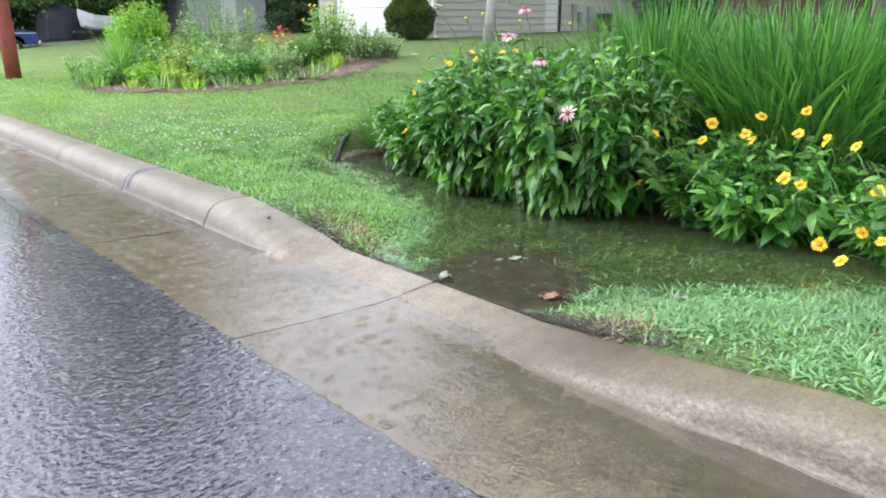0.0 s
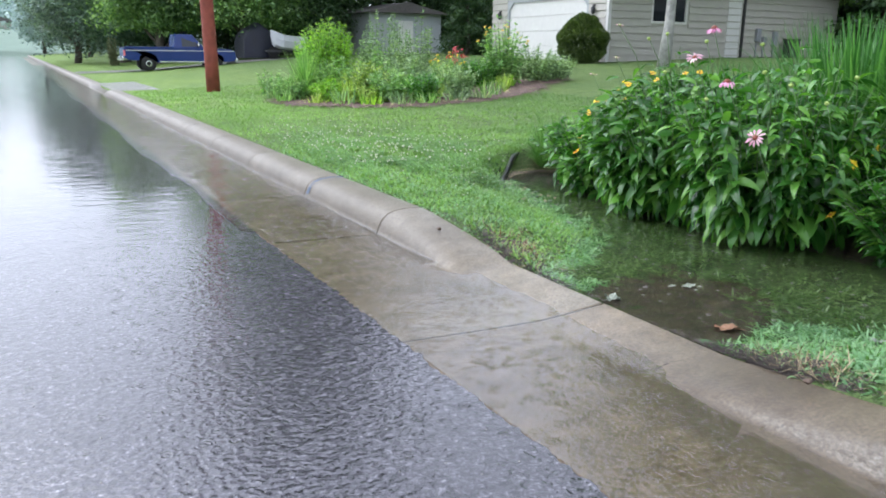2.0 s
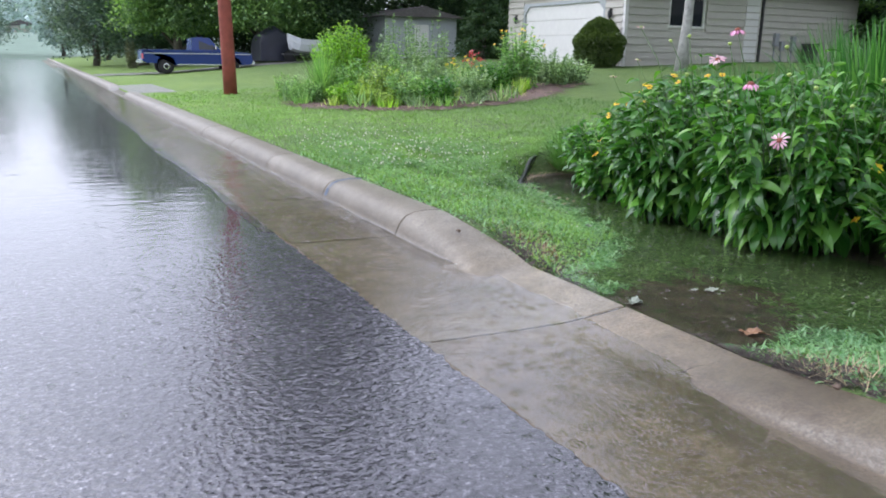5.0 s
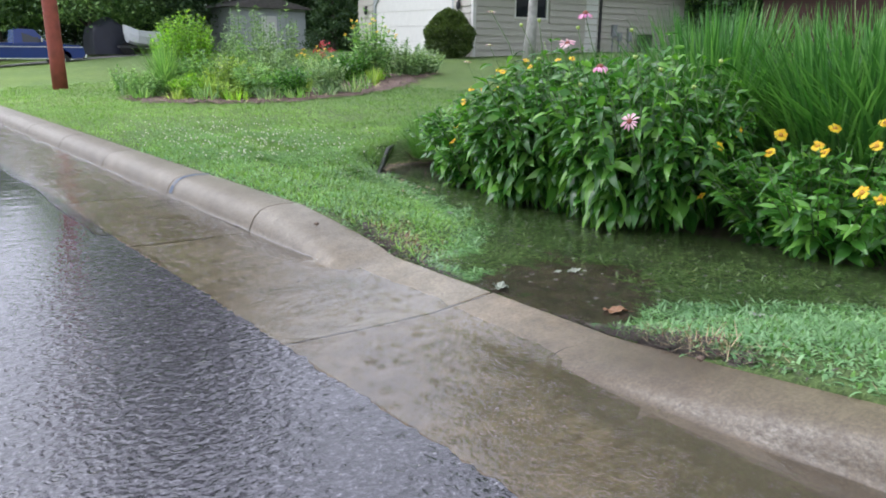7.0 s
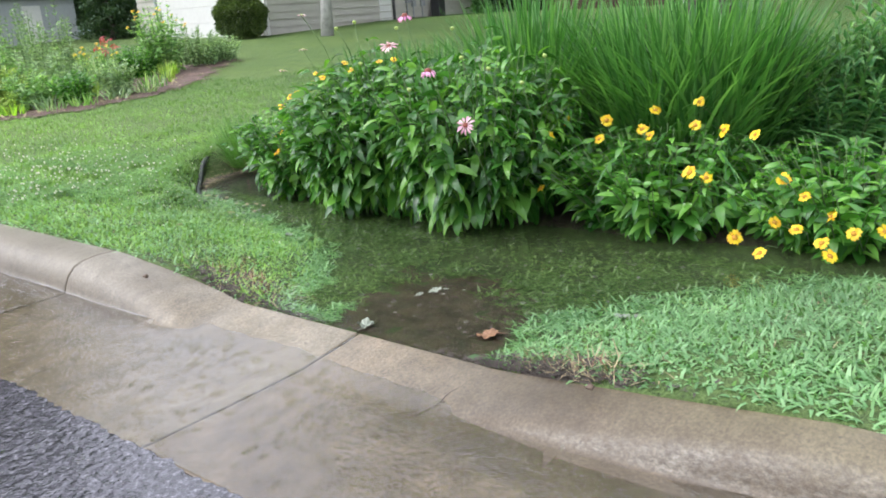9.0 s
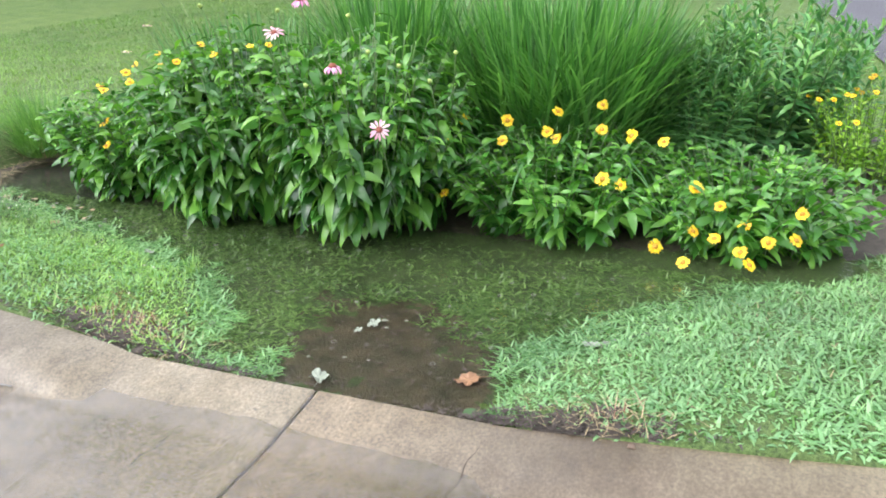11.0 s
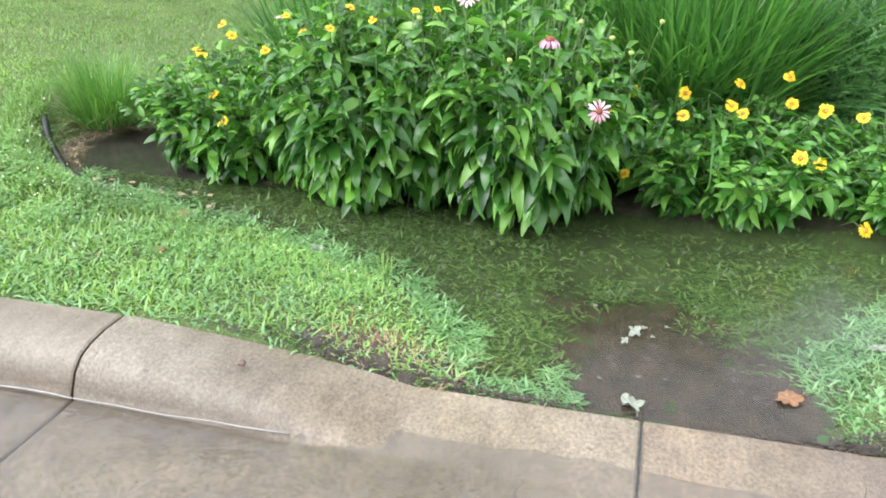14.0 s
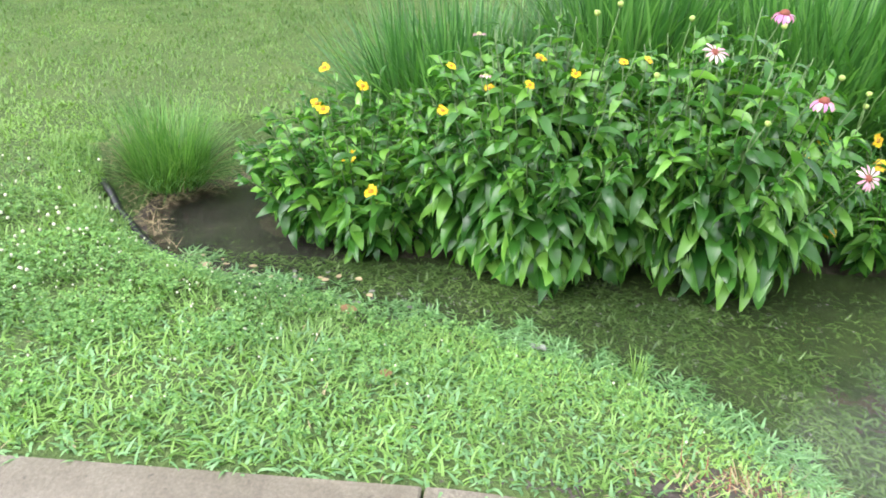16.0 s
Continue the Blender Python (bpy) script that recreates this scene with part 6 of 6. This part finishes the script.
v, f = strewn(*leaf_form(0.5, 0.4, 0.2, 2), p, turns(np.arctan2(d[:, 1], d[:, 0]) + rng.normal(0, 0.6, n), np.arcsin(d[:, 2]) + rng.normal(0, 0.6, n), rng.normal(0, 0.8, n)), rng.uniform(0.05, 0.10, n))
tagged(part("leaves", mesh_of("leaves", v, f, BOX_LEAF), BOX_LEAF, shrub), kind="stuff")
part("trunk", tube(bmesh.new(), [shrub_at, (17.1, 21.35, shrub_at[2] + 1.2)], [0.06, 0.03], 8), BARK, shrub)

# utility pole
pole_at = (4.15, 19.2, float(height(4.15, 19.2)))
pole = thing("utility_pole", pole_at, "reddish-brown wooden utility pole on the lawn", "pole")
bm = bmesh.new()
tube(bm, [(pole_at[0] - 0.02 * k, pole_at[1], pole_at[2] - 0.2 + 1.05 * k) for k in range(9)], [0.165 - 0.005 * k for k in range(9)], 18)
part("shaft", mesh_from("shaft", bm, POLE_WOOD, True), POLE_WOOD, pole)
part("crossarm", box(bmesh.new(), (pole_at[0] - 1.25, pole_at[1] - 0.2, 7.3), (pole_at[0] + 0.95, pole_at[1] - 0.1, 7.42), 0.01), POLE_WOOD, pole)

# ---- house ----
GZ = 0.92
house = thing("house", (18.2, 21.4, GZ), "single-storey house with cream lap siding and a garage", "house")
HX0, HX1, HY0, HY1, WT = 18.2, 30.5, 21.4, 28.85, 3.95
DY0, DY1, DZ = 22.55, 27.6, 3.2
# street wall with the garage opening, side wall with a window opening, back walls
front = part("wall", boxes(((HX0, HY0 + 0.16, GZ - 0.3), (HX0 + 0.15, DY0, WT)), ((HX0, DY1, GZ - 0.3), (HX0 + 0.15, HY1, WT)), ((HX0, DY0, DZ), (HX0 + 0.15, DY1, WT))), SIDING, house)
side = part("wall", boxes(((HX0, HY0, GZ - 0.3), (20.15, HY0 + 0.15, WT)), ((20.15, HY0, GZ - 0.3), (21.9, HY0 + 0.15, 2.3)), ((20.15, HY0, 3.4), (21.9, HY0 + 0.15, WT)), ((21.9, HY0, GZ - 0.3), (HX1, HY0 + 0.15, WT))), SIDING, house)
part("wall", boxes(((HX1 - 0.15, HY0 + 0.16, GZ - 0.3), (HX1, HY1 - 0.16, WT))), SIDING, house)
part("wall", boxes(((HX0 + 0.16, HY1 - 0.15, GZ - 0.3), (HX1, HY1, WT))), SIDING, house)


def siding_board(length):
    """A lap board along +x, its face to -y, thicker at its foot."""
    bm = bmesh.new()
    pts = [(0, -0.055, 0), (0, -0.008, 0.247), (0, 0, 0.247), (0, 0, 0)]
    a = [bm.verts.new(p) for p in pts]
    b = [bm.verts.new((length, p[1], p[2])) for p in pts]
    for k in range(4):
        bm.faces.new((a[k], b[k], b[(k + 1) % 4], a[(k + 1) % 4]))
    bm.faces.new(a[::-1])
    bm.faces.new(b)
    bmesh.ops.recalc_face_normals(bm, faces=bm.faces)
    return mesh_from("siding_board", bm, SIDING)


def board(data, at, turn, parent):
    ob = new("siding_board", data)
    ob.matrix_basis = pose(*at, 0, 0, turn)
    hang(ob, parent)


whole, left, right_ = siding_board(HX1 - HX0 - 0.12), siding_board(1.85), siding_board(HX1 - 21.98)
pier_a, pier_b, lintel = siding_board(DY0 - HY0 - 0.2), siding_board(HY1 - DY1 - 0.1), siding_board(DY1 - DY0 + 0.2)
for k in range(12):
    z = GZ + 0.03 + 0.249 * k
    if 2.2 < z + 0.24 and z < 3.45:
        board(left, (HX0 + 0.1, HY0 - 0.003, z), 0, side)
        board(right_, (21.98, HY0 - 0.003, z), 0, side)
    else:
        board(whole, (HX0 + 0.1, HY0 - 0.003, z), 0, side)
    if z < DZ + 0.05:
        board(pier_a, (HX0 - 0.003, DY0 - 0.1, z), -90, front)
        board(pier_b, (HX0 - 0.003, HY1 - 0.02, z), -90, front)
    else:
        board(pier_a, (HX0 - 0.003, DY0 - 0.1, z), -90, front)
        board(pier_b, (HX0 - 0.003, HY1 - 0.02, z), -90, front)
        board(lintel, (HX0 - 0.003, DY1 + 0.1, z), -90, front)
part("corner_trim", boxes(((HX0 - 0.03, HY0 - 0.03, GZ), (HX0 + 0.10, HY0 - 0.002, WT)), ((HX0 - 0.03, HY0 - 0.002, GZ), (HX0 - 0.002, HY0 + 0.1, WT))), TRIM, house, "white corner trim")
part("foundation", boxes(((HX0 + 0.02, HY0 - 0.012, GZ - 0.3), (HX1, HY0 - 0.001, GZ + 0.03))), DARK, house, "dark foundation strip")
door = part("garage_door", boxes(((HX0 + 0.06, DY0 + 0.01, GZ - 0.05), (HX0 + 0.10, DY1 - 0.01, DZ - 0.01))), DOOR_WHITE, house, "white sectional garage door")
for i in range(4):
    z0_ = GZ + 0.01 + i * 0.565
    part("door_panel", box(bmesh.new(), (HX0 + 0.035, DY0 + 0.03, z0_), (HX0 + 0.063, DY1 - 0.03, z0_ + 0.545), 0.01), DOOR_WHITE, door)
bm = boxes(((HX0 - 0.03, DY0 - 0.1, GZ), (HX0 + 0.06, DY0 + 0.01, DZ + 0.1)), ((HX0 - 0.03, DY1 - 0.01, GZ), (HX0 + 0.06, DY1 + 0.1, DZ + 0.1)), ((HX0 - 0.03, DY0 + 0.01, DZ - 0.01), (HX0 + 0.06, DY1 - 0.01, DZ + 0.1)))
for yy, s in ((DY0, 1), (DY1, -1)):
    a = [bm.verts.new((HX0 + dx, yy + s * dy, DZ - dz)) for dx in (-0.028, 0.058) for dy, dz in ((0.0, 0.0), (0.32, 0.0), (0.0, 0.32))]
    for q in ((0, 1, 2), (5, 4, 3), (0, 3, 4, 1), (1, 4, 5, 2), (2, 5, 3, 0)):
        bm.faces.new([a[k] for k in q])
bmesh.ops.recalc_face_normals(bm, faces=bm.faces)
part("door_frame", bm, GREY_WALL, house, "grey frame with cut-off upper corners")
for yy in (22.1, 28.15):
    lamp = part("wall_lamp", lathe(bmesh.new(), (HX0 - 0.12, yy, 2.72), [(0.03, -0.16), (0.07, -0.1), (0.08, 0.06), (0.03, 0.14), (0.01, 0.18)], sides=10), DARK, house, "dark carriage lamp", True)
    part("bracket", boxes(((HX0 - 0.12, yy - 0.02, 2.85), (HX0, yy + 0.02, 2.9))), DARK, lamp)
win = part("window", boxes(((20.15, HY0 - 0.03, 2.3), (20.23, HY0 + 0.05, 3.4)), ((21.82, HY0 - 0.03, 2.3), (21.9, HY0 + 0.05, 3.4)), ((20.23, HY0 - 0.03, 2.3), (21.82, HY0 + 0.05, 2.38)), ((20.23, HY0 - 0.03, 3.32), (21.82, HY0 + 0.05, 3.4)), ((20.98, HY0 - 0.03, 2.38), (21.06, HY0 + 0.05, 3.32))), TRIM, house)
for a, b in ((20.23, 20.98), (21.06, 21.82)):
    part("pane", boxes(((a, HY0 + 0.03, 2.38), (b, HY0 + 0.04, 3.32))), GLASS, win)
part("trim_board", boxes(((24.0, HY0 - 0.05, GZ), (24.7, HY0 - 0.026, WT))), TRIM, house, "pale vertical trim board")
part("downspout", boxes(((24.8, HY0 - 0.11, GZ + 0.1), (24.9, HY0 - 0.03, WT)), bevel=0.012), DARK, house, "dark downspout")
for x0_, w_, h_, z_ in ((25.6, 0.25, 0.5, 1.75), (26.0, 0.2, 0.35, 1.6), (26.6, 0.22, 0.55, 1.6)):
    m_ = part("meter_box", box(bmesh.new(), (x0_, HY0 - 0.16, z_), (x0_ + w_, HY0 - 0.025, z_ + h_), 0.015), LAMP_GREY, house, "grey utility meter box")
    part("conduit", boxes(((x0_ + 0.08, HY0 - 0.08, GZ), (x0_ + 0.12, HY0 - 0.03, z_))), LAMP_GREY, m_)
# gable roof, ridge along x
bm = bmesh.new()
ym, rz_ = (HY0 + HY1) / 2, WT + 1.75
for s, y_e in ((1, HY0 - 0.5), (-1, HY1 + 0.5)):
    lo_ = WT - 0.23
    q = [(HX0 - 0.5, y_e, lo_), (HX1 + 0.4, y_e, lo_), (HX1 + 0.4, ym, rz_), (HX0 - 0.5, ym, rz_)]
    a = [bm.verts.new(p) for p in q]
    b = [bm.verts.new((p[0], p[1], p[2] + 0.14)) for p in q]
    for k in range(4):
        bm.faces.new((a[k], a[(k + 1) % 4], b[(k + 1) % 4], b[k]))
    bm.faces.new(a[::-1])
    bm.faces.new(b)
bmesh.ops.recalc_face_normals(bm, faces=bm.faces)
part("roof", bm, SHINGLE, house, "dark shingle roof")
bm = bmesh.new()
for x_ in (HX0 + 0.02, HX1 - 0.12):
    a = [bm.verts.new((x_ + dx, y, z)) for dx in (0, 0.1) for y, z in ((HY0, WT), (HY1, WT), (ym, rz_ - 0.03))]
    for q in ((0, 2, 1), (3, 4, 5), (0, 1, 4, 3), (1, 2, 5, 4), (2, 0, 3, 5)):
        bm.faces.new([a[k] for k in q])
bmesh.ops.recalc_face_normals(bm, faces=bm.faces)
part("gable", bm, SIDING, house)
bin_ = thing("wheelie_bin", (27.3, 21.0, GZ), "black bin against the house wall", "bin")
part("body", box(bmesh.new(), (27.1, 20.75, GZ + 0.05), (27.55, 21.2, GZ + 0.9), 0.03), DARK, bin_)
part("lid", box(bmesh.new(), (27.08, 20.72, GZ + 0.9), (27.57, 21.22, GZ + 0.96), 0.02), DARK, bin_)


def shed(name, lo, hi, mat, label, roof_up=1.4):
    root = thing(name, (lo[0], lo[1], lo[2]), label, "building")
    part("wall", boxes((lo, hi)), mat, root)
    bm = bmesh.new()
    xm = (lo[0] + hi[0]) / 2
    a = [bm.verts.new((x, y, z)) for y in (lo[1] - 0.4, hi[1] + 0.4) for x, z in ((lo[0] - 0.4, hi[2] - 0.1), (hi[0] + 0.4, hi[2] - 0.1), (xm, hi[2] + roof_up))]
    for q in ((0, 1, 2), (5, 4, 3), (0, 2, 5, 3), (2, 1, 4, 5), (1, 0, 3, 4)):
        bm.faces.new([a[k] for k in q])
    bmesh.ops.recalc_face_normals(bm, faces=bm.faces)
    part("roof", bm, SHINGLE, root)
    part("door", boxes(((xm - 0.45, lo[1] - 0.03, lo[2]), (xm + 0.45, lo[1] - 0.002, lo[2] + 2.0))), TRIM, root)
    return root


shed("neighbour_garage", (17.5, 40.5, 0.9), (22.0, 46.0, 3.4), GREY_WALL, "pale grey neighbour's garage behind the flower bed", 0.5)
shed("dark_red_shed", (28.5, 11.5, 0.95), (33.0, 16.5, 3.4), BRICK_RED, "dark red wooden shed behind the grasses")
outbuilding = shed("pale_outbuilding", (31.0, 3.0, 0.95), (37.0, 9.0, 3.6), PINK_GREY, "pale pinkish-grey outbuilding beyond the lawn")
part("downspout", tube(bmesh.new(), [(30.93, 6.49, 3.5), (30.93, 6.49, 1.55), (30.93, 6.55, 1.36), (30.93, 7.43, 1.10)], [0.05] * 4, 8), TRIM, outbuilding, "white downspout with an elbow", True)
leafy_plant("small_shrub", (30.6, 8.1, 0.98), "small dark shrub against the outbuilding", "shrub", (0.55, 0.6), 0.75, 30, 9, (0.10, 0.16), NEEDLE, leaf_form(0.35, 0.4, 0.2, 3), 0.0, 0, 0.1, (4, 3))
shed("far_house", (-5, 246, 4.4), (3, 254, 7.6), SIDING, "pale house far off at the end of the road", 1.6)

# ---- pickup ----
def pickup(at):
    root = thing("pickup_truck", at, "old blue pickup truck parked in a drive", "truck")
    X, Y, Z = at
    W = 1.7
    # outline of the body's side, from tail to nose
    side = [(0.0, 0.62), (0.0, 1.05), (0.06, 1.13), (2.35, 1.13), (3.4, 1.13), (3.75, 1.14), (5.1, 1.06), (5.3, 0.98), (5.35, 0.62), (5.2, 0.48), (4.75, 0.45), (4.68, 0.72), (4.45, 0.86), (4.15, 0.86), (3.92, 0.72), (3.85, 0.42), (1.55, 0.42), (1.48, 0.72), (1.25, 0.86), (0.95, 0.86), (0.72, 0.72), (0.65, 0.5), (0.2, 0.52)]
    bm = bmesh.new()
    a = [bm.verts.new((X + p[0], Y, Z + p[1])) for p in side]
    b = [bm.verts.new((X + p[0], Y + W, Z + p[1])) for p in side]
    bm.faces.new(a)
    bm.faces.new(b[::-1])
    for k in range(len(a)):
        bm.faces.new((a[k], b[k], b[(k + 1) % len(a)], a[(k + 1) % len(a)]))
    bmesh.ops.triangulate(bm, faces=[f for f in bm.faces if len(f.verts) > 4])
    bmesh.ops.recalc_face_normals(bm, faces=bm.faces)
    body = part("body", bm, BLUE, root, "blue painted body")
    # flat dark sheet for the shade inside the load bed
    part("bed_shade", boxes(((X + 0.1, Y + 0.12, Z + 1.132), (X + 2.25, Y + W - 0.12, Z + 1.138))), DARK, body, "dark flat sheet in place of the shaded load bed")
    part("bed_rail", box(bmesh.new(), (X + 0.03, Y - 0.015, Z + 1.10), (X + 2.3, Y + 0.1, Z + 1.16), 0.01), BLUE, body, "blue bed rail")
    part("side_stripe", boxes(((X + 0.1, Y - 0.012, Z + 0.96), (X + 5.25, Y - 0.001, Z + 1.0))), WHITE_PAINT, body, "white side stripe")
    part("rocker_trim", boxes(((X + 1.6, Y - 0.012, Z + 0.42), (X + 3.8, Y - 0.001, Z + 0.48))), CHROME, body)
    bm = bmesh.new()
    cab = [(2.35, 1.12), (2.42, 1.74), (2.6, 1.78), (3.25, 1.76), (3.8, 1.12)]
    a = [bm.verts.new((X + p[0], Y + 0.08 + 0.12 * (p[1] > 1.2), Z + p[1])) for p in cab]
    b = [bm.verts.new((X + p[0], Y + W - 0.08 - 0.12 * (p[1] > 1.2), Z + p[1])) for p in cab]
    bm.faces.new(a)
    bm.faces.new(b[::-1])
    for k in range(5):
        bm.faces.new((a[k], b[k], b[(k + 1) % 5], a[(k + 1) % 5]))
    bmesh.ops.recalc_face_normals(bm, faces=bm.faces)
    cabin = part("cabin", bm, BLUE, root)
    bm = bmesh.new()
    q = [bm.verts.new((X + px_2, Y + py_2, Z + pz_2)) for px_2, py_2, pz_2 in ((2.72, 0.085, 1.18), (3.55, 0.085, 1.18), (3.2, 0.185, 1.66), (2.72, 0.185, 1.66))]
    q += [bm.verts.new(v.co + Vector((0, 0.02, 0))) for v in q]
    for k in ((0, 1, 2, 3), (7, 6, 5, 4), (0, 4, 5, 1), (1, 5, 6, 2), (2, 6, 7, 3), (3, 7, 4, 0)):
        bm.faces.new([q[i] for i in k])
    part("side_window", bm, GLASS, cabin)
    part("mirror", box(bmesh.new(), (X + 3.45, Y - 0.14, Z + 1.2), (X + 3.53, Y + 0.02, Z + 1.4), 0.02), CHROME, cabin)
    part("rear_bumper", box(bmesh.new(), (X - 0.12, Y + 0.02, Z + 0.5), (X + 0.02, Y + W - 0.02, Z + 0.68), 0.03), CHROME, root)
    part("front_bumper", box(bmesh.new(), (X + 5.3, Y + 0.02, Z + 0.45), (X + 5.45, Y + W - 0.02, Z + 0.65), 0.03), CHROME, root)
    part("headlight", box(bmesh.new(), (X + 5.3, Y + 0.15, Z + 0.75), (X + 5.37, Y + 0.45, Z + 0.95), 0.02), CHROME, root)
    part("tail_light", box(bmesh.new(), (X - 0.02, Y - 0.005, Z + 0.72), (X + 0.06, Y + 0.16, Z + 0.98), 0.01), RED, root)
    for wx in (1.1, 4.3):
        for wy in (0.12, W - 0.12):
            wheel = part("wheel", lathe(bmesh.new(), (X + wx, Y + wy, Z + 0.36), [(0.2, -0.11), (0.33, -0.11), (0.36, -0.07), (0.36, 0.07), (0.33, 0.11), (0.2, 0.11)], "y", 22), RUBBER, root, "black tyre", True)
            part("rim", lathe(bmesh.new(), (X + wx, Y + wy, Z + 0.36), [(0.05, -0.10), (0.12, -0.115), (0.2, -0.10), (0.2, 0.10), (0.12, 0.115), (0.05, 0.10)], "y", 16), CHROME, wheel, "steel rim", True)
    return root


truck = pickup((4.15, 35.6, float(height(5, 36)) + 0.02))
truck.scale = (0.88, 0.88, 0.88)

# white boat under the trees
bz = float(height(10.6, 37))
boat = thing("small_boat", (10.0, 37.0, bz), "small white boat on a trailer under the trees", "boat")
bm = bmesh.new()
secs = []
for x_, w_, lo_, hi_ in [(9.95, 0.05, 1.0, 1.4), (10.1, 0.4, 0.6, 1.3), (10.4, 0.7, 0.5, 1.15), (10.9, 0.8, 0.45, 1.1), (11.5, 0.8, 0.45, 1.1)]:
    secs.append([bm.verts.new((x_, 37 + o * w_, bz + z_)) for o, z_ in ((-1, hi_), (-0.97, 0.4 * lo_ + 0.6 * hi_), (-0.8, lo_ + 0.1), (0, lo_), (0.8, lo_ + 0.1), (1, hi_))])
for r0, r1 in zip(secs, secs[1:]):
    for k in range(5):
        bm.faces.new((r0[k], r1[k], r1[k + 1], r0[k + 1]))
    bm.faces.new((r0[5], r1[5], r1[0], r0[0]))
bm.faces.new(secs[0])
bm.faces.new(secs[-1][::-1])
bmesh.ops.recalc_face_normals(bm, faces=bm.faces)
part("hull", bm, WHITE_PAINT, boat)
part("trailer_frame", boxes(((9.7, 36.8, bz + 0.38), (11.5, 37.2, bz + 0.46))), DARK, boat)
part("wheel", lathe(bmesh.new(), (11.2, 36.2, bz + 0.26), [(0.1, -0.08), (0.26, -0.08), (0.26, 0.08), (0.1, 0.08)], "y", 16), RUBBER, boat)

boat.location.x += 0.95

# dark form for tree shade beside the boat, and a dry bush behind the pickup
tz = float(height(10.9, 39))
shade_mass = thing("tree_shade_mass", (10.9, 39.2, tz), "dark navy mass on a wheel in place of the shade under the trees", "trailer")
bm = bmesh.new()
rings_ = []
for y_, k_ in ((38.4, 0.86), (38.6, 1.0), (39.6, 1.04), (40.2, 0.95), (40.4, 0.8)):
    rings_.append([bm.verts.new((10.75 + o * (0.95 if o < 0 else 1.05), y_, tz + 0.06 + h_ * k_)) for o, h_ in ((-0.8, 0.0), (-0.78, 0.95), (-0.70, 1.22), (0.05, 1.66), (0.55, 1.30), (0.72, 0.8), (0.98, 0.0))])
for r0, r1 in zip(rings_, rings_[1:]):
    for k in range(6):
        bm.faces.new((r0[k], r0[k + 1], r1[k + 1], r1[k]))
bm.faces.new(rings_[0][::-1])
bm.faces.new(rings_[-1])
bmesh.ops.recalc_face_normals(bm, faces=bm.faces)
part("shade_body", bm, SHADE_NAVY, shade_mass, "dark navy form in place of tree shade", True)
part("wheel", lathe(bmesh.new(), (11.4, 38.36, tz + 0.3), [(0.1, -0.08), (0.3, -0.08), (0.3, 0.08), (0.1, 0.08)], "y", 16), RUBBER, shade_mass)
leafy_plant("dry_bush", (5.0, 47.5, float(height(5.0, 47.5))), "pale dry bush at the edge of the drive", "shrub", (0.5, 0.5), 1.7, 40, 12, (0.10, 0.18), STRAW_LEAF, SHRUB_FORM, 0.0, 0, 0.05, (3, 3))
# wooded hill, slope and trees far off, their haze mixed into the colours
sv_, sf_ = grid(np.arange(-60, 61, 5), np.arange(98, 250, 6), lambda x, y: 5.6 * smooth(105, 240, y) - 0.02 - 0.2 * smooth(106, 98, y))
single("far_slope", mesh_of("far_slope", sv_, sf_, HAZY_GRASS), HAZY_GRASS, "grassy slope beyond the end of the street, haze put in its colour", "lawn", kind="structure")
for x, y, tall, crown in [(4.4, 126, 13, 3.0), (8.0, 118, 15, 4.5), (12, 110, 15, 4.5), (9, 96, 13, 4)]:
    tree("far_tree", (x, y, 0.1), tall, crown, HAZE_LEAF, "tree at the end of the street, haze put in its leaf colour", 7000, 0.42, 0.25, 0.08, group="far trees")
hx_ = np.linspace(-260, 260, 90)
hv, hf = grid(hx_, np.linspace(230, 420, 12), lambda x, y: 16 * smooth(225, 330, y) * (0.8 + 0.25 * np.sin(x * 0.02 + 1)) - 1)
single("far_hill", mesh_of("far_hill", hv, hf, HAZE_LEAF), HAZE_LEAF, "wooded hill on the horizon, haze put in its colour", "hill", kind="structure")
n = 26000
p = np.column_stack([rng.uniform(-150, 150, n), rng.uniform(235, 340, n)])
pz = 16 * smooth(225, 330, p[:, 1]) * (0.8 + 0.25 * np.sin(p[:, 0] * 0.02 + 1)) + rng.uniform(0, 6, n)
v, f = strewn(np.array([(0, 0, 0), (0.45, -0.4, 0.1), (1, 0, -0.2), (0.45, 0.4, 0.1)]), np.array([(0, 1, 2, 3)]), np.column_stack([p, pz]), turns(rng.uniform(0, 6.28, n), rng.uniform(-0.8, 0.8, n), rng.normal(0, 0.8, n)), rng.uniform(1.2, 2.6, n))
single("far_woods", mesh_of("far_woods", v, f, HAZE_LEAF), HAZE_LEAF, "far woods on the hill, haze put in the leaf colour", "woods", kind="stuff")
